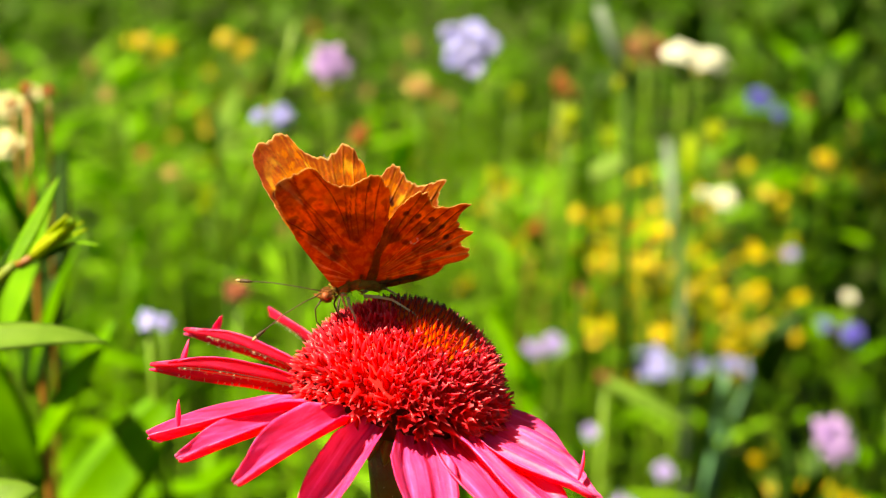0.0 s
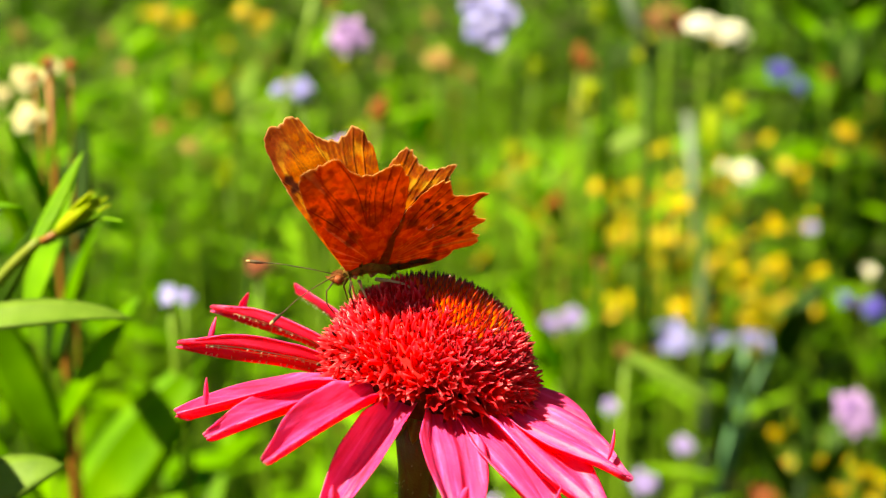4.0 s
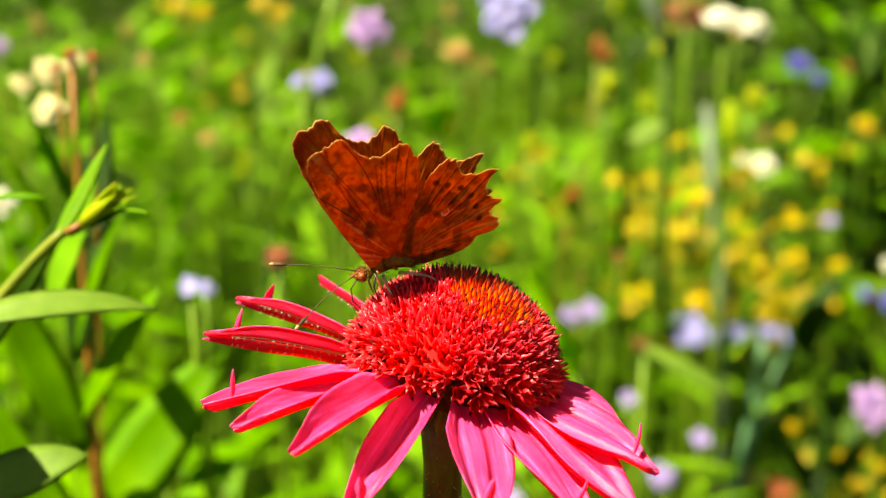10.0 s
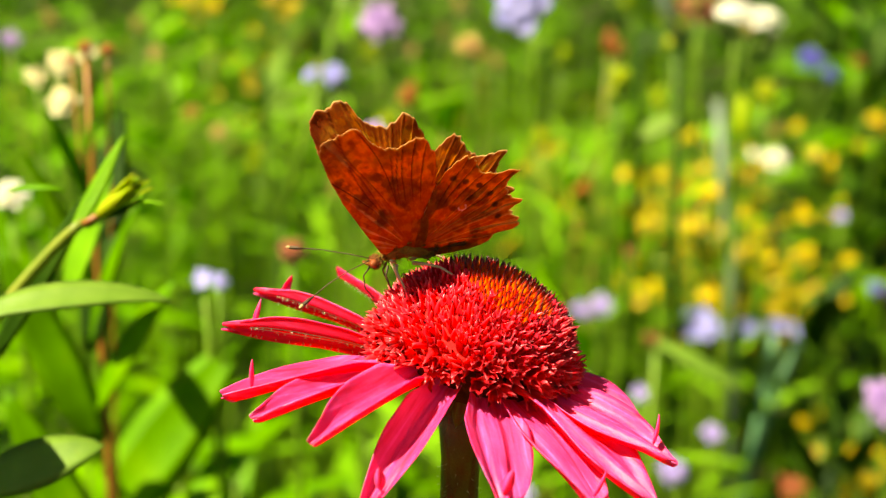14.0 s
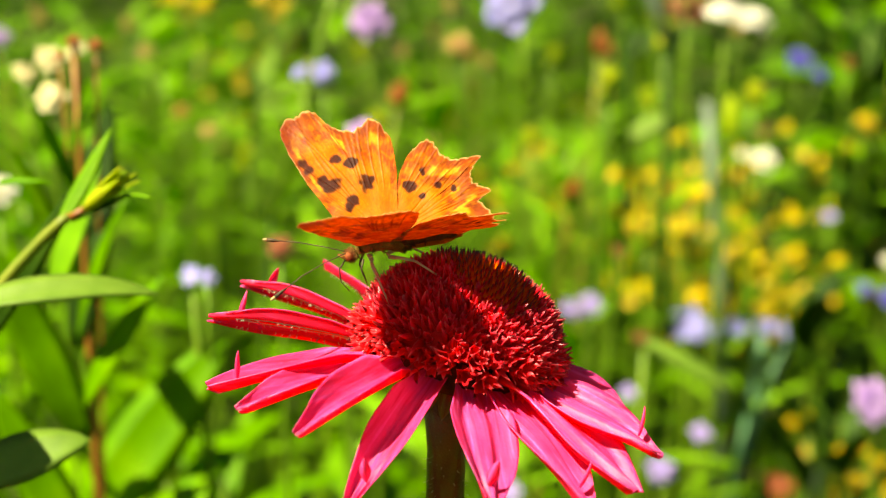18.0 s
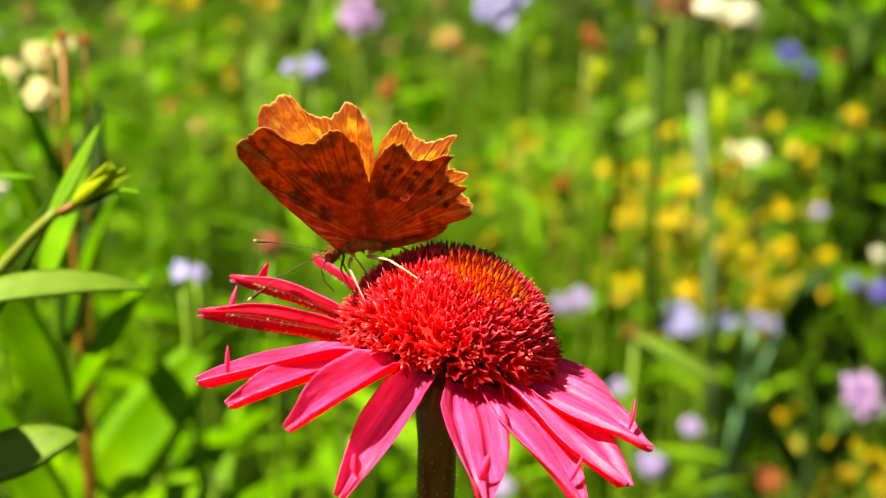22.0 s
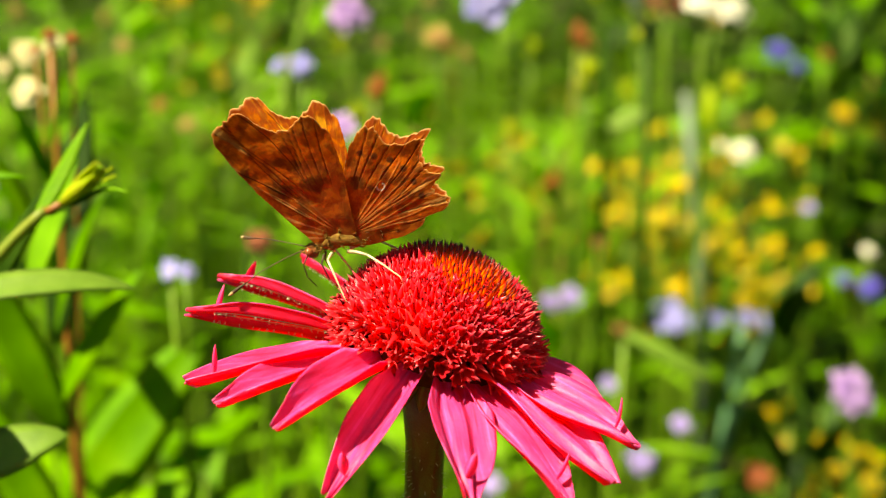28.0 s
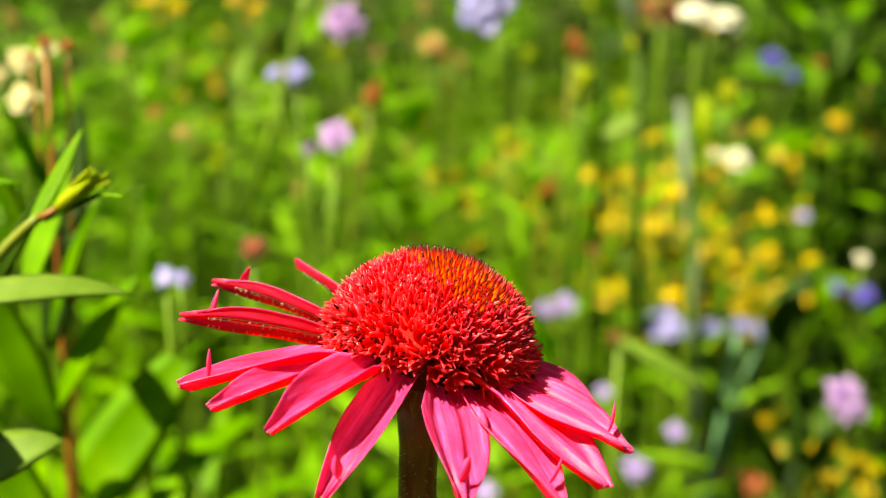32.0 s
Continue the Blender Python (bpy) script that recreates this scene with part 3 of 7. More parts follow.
for i, (a, az, droop, ln, wd, bend, roll, fold, hook) in enumerate(PETALS):
    pv, pf, skin = ray_petal(ln / 1000, wd / 1000, bend, 30 + i, fold, 3 if i % 3 else 2)
    me = mesh_of("petal", pv, pf, [PETAL, PETAL_UNDER])
    me.polygons.foreach_set("material_index", skin)
    m = Matrix.Translation((0.0090 * math.cos(radians(a)), 0.0090 * math.sin(radians(a)), -0.0010 - (0.0, 0.0015, 0.0015)[i % 3] * (i < 3))) @ pose(0, 0, 0, 0, 0, az) @ pose(0, 0, 0, 0, droop, 0) @ pose(0, 0, 0, roll, 0, 0) @ pose(0, 0, 0, 0, -math.degrees(math.atan(bend)), 0)
    petal = head_part("petal", me, m)
    if i < 3:
        # pale hairs along the ribs of the petals that show their undersides
        rh = random.Random(60 + i)
        hairs = []
        for k in range(90):
            t, u = rh.uniform(0.12, 0.9), rh.choice((-0.36, 0.02, 0.40)) + rh.uniform(-0.02, 0.02)
            q = pv[len(pv) // 2 + round(t * 26) * 25 + min(24, max(0, round((u + 1) * 12)))]
            hairs.append(tube([q, q + Vector((rh.uniform(-0.0003, 0.0003), rh.uniform(-0.0002, 0.0002), -0.0005))], [0.00006, 0.00002], 3))
        for col in (12, 17) if i else (12,):
            line = [pv[len(pv) // 2 + row * 25 + col] - Vector((0, 0, 0.00004)) for row in range(3, 24)]
            part("rib", mesh_of("petal_rib", *tube(line, [0.00009 - 0.000002 * q for q in range(21)], 5), HAIR), petal, label="pale rib of the petal")
        tagged(part("rib_hairs", mesh_of("rib_hairs", *join(*hairs), HAIR), petal, label="fine white hairs"), kind="stuff")
    if hook:
        part("petal_tip", hook_me, petal, pose(ln / 1000 * 0.87, 0.0004 * (-1) ** i, -bend * ln / 1000 * 0.74 + 0.0003, -roll, 0, 0) @ pose(0, 0, 0, 0, -72, 30 * (-1) ** i), "curled narrow petal tip")

# ---------------------------------------------------------------- the butterfly
FORE = [(0.6, -1.4), (3.2, -1.5), (4.8, 0.2), (7.2, 5.4), (9.5, 11.0), (11.1, 16.2), (11.7, 19.8), (11.4, 21.8), (10.2, 22.6), (8.6, 22.9), (6.9, 23.6), (5.8, 23.2),
        (5.0, 21.5), (4.0, 19.9), (2.5, 18.8), (0.8, 18.5), (-0.6, 19.2), (-1.9, 20.2), (-2.7, 19.9), (-3.6, 18.2), (-4.5, 15.9), (-4.3, 13.2),
        (-3.9, 9.8), (-3.1, 6.4), (-2.4, 3.0), (-1.9, 0.4), (-1.0, -1.2)]
HIND = [(-0.4, 1.2), (-1.5, 6.6), (-2.9, 10.8), (-4.4, 13.7), (-6.2, 15.4), (-7.4, 16.0), (-8.5, 15.7), (-9.0, 14.1), (-10.2, 12.9), (-11.7, 12.2), (-13.1, 12.4),
        (-14.6, 12.9), (-15.4, 12.5), (-14.5, 11.5), (-13.8, 10.4), (-13.5, 9.2), (-13.9, 8.0), (-15.3, 7.3), (-16.3, 6.5), (-15.0, 5.7), (-14.3, 4.9),
        (-15.0, 3.9), (-15.9, 3.0), (-16.3, 2.1), (-15.4, 1.2), (-13.6, 0.9), (-12.0, 0.5), (-11.3, -0.6), (-8.6, -1.7), (-4.4, -2.0), (-1.2, -1.9), (0.4, -1.4)]
# dark spots of the upper side: u, v, radius
FORE_SPOTS = [(6.0, 9.7, 1.3), (6.8, 10.6, 0.85), (9.2, 13.9, 0.9), (8.7, 12.8, 0.7), (4.2, 5.9, 0.75), (3.3, 6.8, 0.75), (4.3, 13.8, 0.8), (2.4, 12.6, 0.8), (0.8, 9.1, 1.05)]
HIND_SPOTS = [(-4.0, 7.7, 0.95), (-5.5, 6.2, 0.5), (-8.0, 7.8, 0.55), (-6.2, 10.4, 0.45), (-10.2, 7.0, 0.45)]


def smooth_step(a, b, x):
    t = np.clip((x - a) / (b - a), 0, 1)
    return t * t * (3 - 2 * t)


def wing_mesh(name, outline, spots, side, seed):
    """A thin two-skinned wing about its root: side 1 left, -1 right. The pattern is drawn on the skins: orange and spotted above, marbled brown below."""
    rs = np.random.RandomState(seed)
    pts = np.array(outline, float)
    seg = np.r_[0, np.cumsum(np.linalg.norm(np.diff(pts, axis=0), axis=1))]
    n_a, n_r = 300, 88
    s = np.linspace(0, seg[-1], n_a)
    edge = np.stack([np.interp(s, seg, pts[:, 0]), np.interp(s, seg, pts[:, 1])], 1)
    sm = edge.copy()
    sm[1:-1] = (edge[:-2] + 2 * edge[1:-1] + edge[2:]) / 4
    edge = sm
    rag = np.interp(s, np.linspace(0, seg[-1], 150), rs.uniform(-1, 1, 150)) * np.where((s > 0.24 * seg[-1]) & (s < 0.82 * seg[-1]), 0.36, 0.05)
    edge *= (1 + rag / np.maximum(np.linalg.norm(edge, axis=1), 3))[:, None]
    rr = np.linspace(0, 1, n_r + 1)[1:] ** 0.9
    edge *= 0.965
    grid = edge[None] * rr[:, None, None]                        # rings, angles, uv
    u, v = grid[..., 0], grid[..., 1]
    rad = np.hypot(u, v)
    ang = np.degrees(np.arctan2(v, u))
    nz = np.array([[noise.noise((a * 0.35, b * 0.35, seed)) for a, b in zip(ra, rb)] for ra, rb in zip(u[::2, ::2], v[::2, ::2])])
    nz = np.repeat(np.repeat(nz, 2, 0), 2, 1)[:u.shape[0], :u.shape[1]]
    nz2 = np.array([[noise.noise((a * 1.1, b * 1.1, seed + 7)) for a, b in zip(ra, rb)] for ra, rb in zip(u, v)])
    streak = np.array([[noise.noise((a * 0.45, b * 0.16, seed + 3)) for a, b in zip(ra, rb)] for ra, rb in zip(ang, rad)])
    fleck = np.array([[noise.noise((a * 1.6, b * 0.55, seed + 9)) for a, b in zip(ra, rb)] for ra, rb in zip(ang, rad)])
    noise_row = np.array([[noise.noise((a * 0.16, b * 0.12, seed + 31)) for a, b in zip(ra, rb)] for ra, rb in zip(ang, rad)])
    # distance to the outer margin along the spoke, mm
    depth = rad * (1 / rr[:, None] - 1)
    fore = outline is FORE
    outer = (s > 0.26 * seg[-1]) & (s < 0.72 * seg[-1]) if fore else (s > 0.24 * seg[-1]) & (s < 0.80 * seg[-1])
    om = np.interp(np.arange(n_a), np.arange(n_a), np.convolve(outer.astype(float), np.ones(11) / 11, "same"))[None, :]
    spot = np.zeros_like(u)
    for a, b, r in spots:
        spot = np.maximum(spot, 1 - smooth_step(r * 0.7, r * 1.2, np.hypot((u - a) * (1 + 0.25 * math.sin(a * 7)), (v - b) * (1 - 0.2 * math.sin(b * 5))) + 0.6 * nz2))
    band = om * (1 - smooth_step(1.3, 2.2, depth + 0.8 * nz + 0.4 * nz2))
    lip = om * (1 - smooth_step(0.10, 0.34, depth + 0.16 * nz2))
    veins = np.zeros_like(u)
    vein_angles = (58, 62, 66, 70.5, 75, 80, 85.5, 91, 97, 103) if fore else (112, 118, 124.5, 131, 138, 145, 152, 160, 168, 177)
    for va in vein_angles:
        bend_a = va + 4 * np.sin(rad * 0.16 + va)
        veins = np.maximum(veins, (1 - smooth_step(0.03, 0.13, np.abs(np.radians(ang - bend_a)) * rad)) * smooth_step(7, 11, rad))

    apex = (1 - smooth_step(1.6, 4.4, np.hypot(u - 10.9, v - 19.0) + 0.9 * nz2)) * (1.0 if fore else 0.0)

    def lay(base, *layers):
        c = np.broadcast_to(np.array(base), u.shape + (3,)).copy()
        for w, col in layers:
            c = c * (1 - w[..., None]) + np.array(col) * w[..., None]
        return c

    pale = om * smooth_step(1.6, 2.6, depth) * (1 - smooth_step(3.2, 4.6, depth)) * smooth_step(-0.1, 0.35, nz2)
    basal = 1 - smooth_step(2.0, 6.5, rad)
    root = 1 - smooth_step(5.0, 12.5, rad + 2.0 * nz + 0.8 * nz2)
    rust = (1 - smooth_step(5.0, 7.0, depth + 2.0 * nz + 1.2 * nz2)) * smooth_step(6.0, 9.0, rad) * smooth_step(-0.22, 0.12, nz2 + 0.5 * nz + 0.12)
    yolk = om * smooth_step(2.0, 2.7, depth) * (1 - smooth_step(3.6, 4.4, depth)) * smooth_step(0.02, 0.16, noise_row)
    up = lay((0.66, 0.17, 0.004), (0.5 * smooth_step(0, .5, nz), (0.74, 0.24, 0.010)), (pale, (0.86, 0.38, 0.03)), (rust * 0.8, (0.26, 0.034, 0.004)), (yolk * 0.85, (0.90, 0.46, 0.03)), (band * 0.75, (0.26, 0.045, 0.005)), (lip, (0.74, 0.46, 0.18)),
             (basal * 0.55, (0.36, 0.20, 0.03)), (0.3 * smooth_step(0.0, 0.5, streak), (0.60, 0.15, 0.006)), (0.35 * smooth_step(0.1, 0.45, fleck), (0.86, 0.34, 0.02)), (veins * 0.5, (0.26, 0.06, 0.008)), (apex * 0.8, (0.24, 0.030, 0.004)), (spot * 0.97, (0.032, 0.006, 0.003)))
    # a sharp-edged darker basal half, and mottled patches of gold and brown
    inner = 1 - smooth_step(0.0, 0.7, rad - 11.2 + 3.2 * nz + 0.9 * nz2)
    mott = np.array([[noise.noise((a * 0.85, b * 0.85, seed + 51)) + 0.5 * noise.noise((a * 2.1, b * 2.1, seed + 53)) for a, b in zip(ra, rb)] for ra, rb in zip(u, v)])
    gold_patch, brown_patch = smooth_step(0.10, 0.30, mott), smooth_step(0.12, 0.30, -mott)
    mid = smooth_step(7.5, 9.0, rad + 1.6 * nz + 0.6 * nz2) * (1 - smooth_step(12.0, 13.8, rad + 1.8 * nz))
    blotch = smooth_step(0.10, 0.20, np.array([[noise.noise((a * 0.62, b * 0.62, seed + 21)) for a, b in zip(ra, rb)] for ra, rb in zip(u, v)])) * smooth_step(4.0, 7.0, rad) * smooth_step(1.2, 2.2, depth)
    # pale line painted on the hindwing's front edge where light catches it
    lit_seam = ((s > 0.08 * seg[-1]) & (s < 0.19 * seg[-1]))[None, :] * (1 - smooth_step(0.10, 0.22, depth)) * smooth_step(-0.05, 0.1, fleck) * (0.0 if fore else 1.0)
    # gold streaks near the body: the glow of hairs in grazing sun, as colour
    lit_fringe = smooth_step(0.18, 0.34, np.array([[noise.noise((a * 0.30, b * 0.10, seed + 41)) for a, b in zip(ra, rb)] for ra, rb in zip(ang, rad)])) * (smooth_step(140, 165, ang) if not fore else 1 - smooth_step(62, 70, ang)) * smooth_step(1.5, 3.5, rad)
    # thin gold lines, the same grazing sunlight painted along raised hair rows
    lit_rays = np.zeros_like(u)
    for va in ((50, 53.5, 57) if fore else (133, 139, 144.5, 150, 155, 160, 165, 170, 175)):
        lit_rays = np.maximum(lit_rays, (1 - smooth_step(0.05, 0.16, np.abs(np.radians(ang - va - 3 * np.sin(rad * 0.2 + va))) * rad)) * smooth_step(1.5, 3.5, rad) * (1 - smooth_step(12.0, 16.0, rad + 3 * nz)))
    low = lay((0.62, 0.145, 0.010), (smooth_step(-0.1, 0.5, nz2) * 0.4, (0.26, 0.066, 0.008)), (mid * 0.4, (0.20, 0.040, 0.006)), (smooth_step(0, .6, -nz) * 0.5, (0.72, 0.23, 0.018)),
              (band * 0.5, (0.26, 0.07, 0.008)), (lip, (0.60, 0.30, 0.09)), (0.22 * smooth_step(0.0, 0.45, streak), (0.16, 0.04, 0.006)), (0.3 * smooth_step(0.1, 0.45, fleck), (0.54, 0.22, 0.02)), (inner * 0.45, (0.26, 0.05, 0.007)), (0.28 * gold_patch, (0.76, 0.26, 0.02)), (0.35 * brown_patch, (0.17, 0.035, 0.006)), (veins * 0.8, (0.07, 0.016, 0.004)), (root * 0.3, (0.14, 0.035, 0.006)), (0.7 * lit_fringe, (0.80, 0.50, 0.15)), (0.3 * lit_rays, (0.80, 0.48, 0.14)), (basal * 0.5, (0.14, 0.035, 0.006)), (spot * 0.5, (0.06, 0.012, 0.003)), (blotch * 0.45, (0.10, 0.02, 0.004)), (lit_seam, (0.80, 0.55, 0.25)))
    if not fore:
        d = np.hypot(u + 6.9, v - 6.4)
        comma = (1 - smooth_step(0.05, 0.15, np.abs(d - 0.55))) * ((v < 6.6) | (u < -7.2))
        low = low * (1 - comma[..., None]) + np.array((0.85, 0.8, 0.7)) * comma[..., None]
        rowd = np.zeros_like(u)
        for a, b in ((-7.2, 11.0), (-9.2, 10.0), (-10.8, 8.4), (-11.6, 6.2), (-12.2, 4.0), (-5.4, 11.8)):
            rowd = np.maximum(rowd, 1 - smooth_step(0.35, 0.6, np.hypot(u - a, v - b)))
        low = low * (1 - 0.8 * rowd[..., None]) + np.array((0.05, 0.015, 0.01)) * 0.8 * rowd[..., None]
        thr_rows = rowd
    else:
        thr_rows = np.zeros_like(u)
    thr = lay((0.97, 0.225, 0.005), (band * 0.6, (0.60, 0.10, 0.006)), (mid * 0.35, (0.60, 0.10, 0.006)), (root * 0.5, (0.40, 0.035, 0.003)), (veins * 0.75, (0.26, 0.02, 0.003)),
              (basal * 0.5, (0.25, 0.03, 0.004)), (0.25 * smooth_step(0.0, 0.4, streak), (0.42, 0.045, 0.004)), (0.35 * smooth_step(0.05, 0.35, fleck), (1.0, 0.34, 0.012)), (inner * 0.55, (0.62, 0.075, 0.004)), (0.35 * gold_patch, (1.0, 0.34, 0.012)), (0.3 * brown_patch, (0.44, 0.045, 0.004)), (lip, (0.98, 0.55, 0.18)),
              (0.4 * smooth_step(0.0, 0.4, -nz2), (0.70, 0.11, 0.005)), (apex * 0.6, (0.34, 0.030, 0.002)), (blotch * 0.5, (0.34, 0.030, 0.002)), (spot * 0.45, (0.20, 0.016, 0.002)), (thr_rows * 0.8, (0.14, 0.015, 0.003)), (lit_seam, (1.0, 0.75, 0.35)))
    bow = 0.35 * np.sin(rad / 24 * math.pi) + 0.25 * nz + 0.10 * veins - 0.05 * lit_rays
    x, y = u / 1000, v / 1000 * side
    z = bow / 1000
    thick = 0.00004
    verts = []
    for sgn in (1, -1):
        verts.append((0, 0, sgn * thick))
        verts += list(zip(x.ravel(), y.ravel(), (z + sgn * thick).ravel()))
    n = 1 + u.size
    faces, mats = [], []
    for layer, o in ((0, 0), (1, n)):
        for i in range(n_a - 1):
            f = (o, o + 1 + i, o + 2 + i)
            faces.append(f if layer == 0 else f[::-1])
            mats.append(layer)
        for k in range(n_r - 1):
            a = o + 1 + k * n_a
            for i in range(n_a - 1):
                f = (a + i, a + n_a + i, a + n_a + i + 1, a + i + 1)
                faces.append(f if layer == 0 else f[::-1])
                mats.append(layer)
    a = 1 + (n_r - 1) * n_a
    for i in range(n_a - 1):
        faces.append((a + i, n + a + i, n + a + i + 1, a + i + 1))
        mats.append(0)
    # the upper skin of a wing is its +z skin on the left wing and, mirrored, on the right wing too
    me = mesh_of(name, verts, faces, [WING_UP, WING_LOW])
    me.polygons.foreach_set("material_index", mats)
    for att, a_up, a_low in (("pattern", up, low), ("through", thr, thr)):
        layer = me.color_attributes.new(att, "FLOAT_COLOR", "POINT")
        cols = np.ones((2 * n, 4))
        cols[1:n, :3] = a_up.reshape(-1, 3)
        cols[n + 1:, :3] = a_low.reshape(-1, 3)
        cols[0, :3], cols[n, :3] = a_up[0, 0], a_low[0, 0]
        layer.data.foreach_set("color", cols.ravel())
    return me


butterfly = thing("butterfly", pose(0, 0, 0.61), "orange comma butterfly with ragged spotted wings perched on the coneflower", "butterfly")
left_fore = part("left_forewing", wing_mesh("left_forewing", FORE, FORE_SPOTS, 1, 3), butterfly)
left_hind = part("left_hindwing", wing_mesh("left_hindwing", HIND, HIND_SPOTS, 1, 5), butterfly)
right_fore = part("right_forewing", wing_mesh("right_forewing", FORE, FORE_SPOTS, -1, 4), butterfly)
right_hind = part("right_hindwing", wing_mesh("right_hindwing", HIND, HIND_SPOTS, -1, 6), butterfly)
MM = 0.001


def furry(piece, seed, length, count):
    """A body piece covered with short hairs."""
    r = random.Random(seed)
    v, f = piece
    v = [Vector(q) for q in v]
    c = sum(v, Vector()) / len(v)
    out = (list(v), list(f))
    hairs = []
    for _ in range(count):
        p = v[r.randrange(len(v))]
        d = (p - c).normalized() + Vector((-0.8, 0, 0.1)) + Vector((r.uniform(-.4, .4), r.uniform(-.4, .4), r.uniform(-.4, .4)))
        hairs.append(tube([p * 0.97 + c * 0.03, p + d.normalized() * length * r.uniform(0.5, 1)], [0.00007, 0.00002], 3))
    return join(out, *hairs)


def spindle(pts, radii, segs=12):
    return tube([Vector(p) * MM for p in pts], [r * MM for r in radii], segs)


thorax = furry(spindle([(4.7, 0, -0.2), (4.0, 0, 0.2), (2.6, 0, 0.9), (1.0, 0, 1.0), (-0.8, 0, 0.7), (-2.0, 0, -0.2), (-2.4, 0, -0.3)], [0.4, 0.8, 1.2, 1.4, 1.3, 0.9, 0.5]), 1, 0.0010, 800)
part("thorax", mesh_of("thorax", *thorax, FUR_OLIVE), butterfly, label="olive-brown furry thorax")
abdomen = furry(spindle([(-1.6, 0, 0.4), (-3.4, 0, 0.8), (-5.2, 0, 0.9), (-7.2, 0, 0.8), (-8.6, 0, 0.7), (-9.2, 0, 0.6)], [0.8, 0.95, 0.85, 0.7, 0.45, 0.2]), 2, 0.0007, 420)
part("abdomen", mesh_of("abdomen", *abdomen, FUR), butterfly, label="brown tapering abdomen")
head = part("head", mesh_of("head", *furry(moved(ball(0.00098, 8, 12, 0.95), Matrix.Translation((5.2 * MM, 0, -0.5 * MM))), 3, 0.0004, 320), FUR), butterfly, pose(0.0003, 0, 0))
for sg in (1, -1):
    part("eye", mesh_of("eye", *moved(ball(0.00062, 8, 12), Matrix.Translation((5.5 * MM, sg * 0.72 * MM, -0.45 * MM))), EYE), head, label="dark red-brown compound eye")
    dz = -1.0 if sg > 0 else 0.35
    an = spindle([(5.8, sg * 0.35, 0.0), (9.0, sg * 1.7, 0.4 + dz), (12.5, sg * 3.3, 0.6 + 2.2 * dz), (15.0, sg * 4.5, 0.4 + 3.2 * dz)], [0.09, 0.07, 0.07, 0.08], 6)
    antenna = part("antenna", mesh_of("antenna", *an, FEELER), head)
    part("antenna_club", mesh_of("antenna_club", *spindle([(14.8, sg * 4.4, 0.4 + 3.1 * dz), (15.6, sg * 4.8, 0.38 + 3.4 * dz), (16.5, sg * 5.25, 0.31 + 3.76 * dz)], [0.1, 0.26, 0.27], 8), FEELER), antenna)
    part("antenna_tip", mesh_of("antenna_tip", *spindle([(16.5, sg * 5.25, 0.31 + 3.76 * dz), (16.85, sg * 5.42, 0.3 + 3.9 * dz), (17.1, sg * 5.55, 0.3 + 4.0 * dz)], [0.27, 0.22, 0.08], 8), CLUB), antenna, label="pale cream tip")
    part("palp", mesh_of("palp", *spindle([(5.6, sg * 0.25, -0.7), (6.4, sg * 0.3, -0.5), (7.0, sg * 0.3, -0.2)], [0.25, 0.25, 0.08], 6), FUR), head)
part("proboscis", mesh_of("proboscis", *spindle([(5.9, 0, -1.0), (7.0, -0.1, -2.4), (6.9, -0.2, -4.4), (5.8, -0.2, -6.0)], [0.13, 0.11, 0.09, 0.07], 6), FEELER), head)
for sg in (1, -1):
    for (hx, kx, ky, kz, fx, fy, fz) in ((2.6, 2.9, 2.6, -1.6, 1.2, 4.6, -6.6), (0.2, -3.2, 3.6, -1.4, -7.4, 5.0, -4.8)):
        upper = spindle([(hx, sg * 0.8, -1.2), ((hx + kx) / 2, sg * (0.6 + ky) / 2, (kz - 1.0) / 2), (kx, sg * ky, kz)], [0.30, 0.22, 0.17], 7)
        leg = part("leg", mesh_of("leg", *upper, LEG), butterfly, label="thin cream-coloured leg")
        lower = spindle([(kx, sg * ky, kz), ((kx + fx) / 2, sg * (ky + fy) / 2, (kz + fz) / 2 + 0.1), (fx, sg * fy, fz), (fx - 0.5, sg * (fy + 0.2), fz - 1.5)], [0.17, 0.145, 0.12, 0.07], 7)
        part("shin", mesh_of("shin", *lower, LEG), leg)
    front = spindle([(3.8, sg * 0.7, -1.1), (4.3, sg * 1.2, -2.4), (3.6, sg * 1.3, -4.8)], [0.2, 0.14, 0.07], 6)
    part("foreleg", mesh_of("foreleg", *front, FEELER), butterfly)

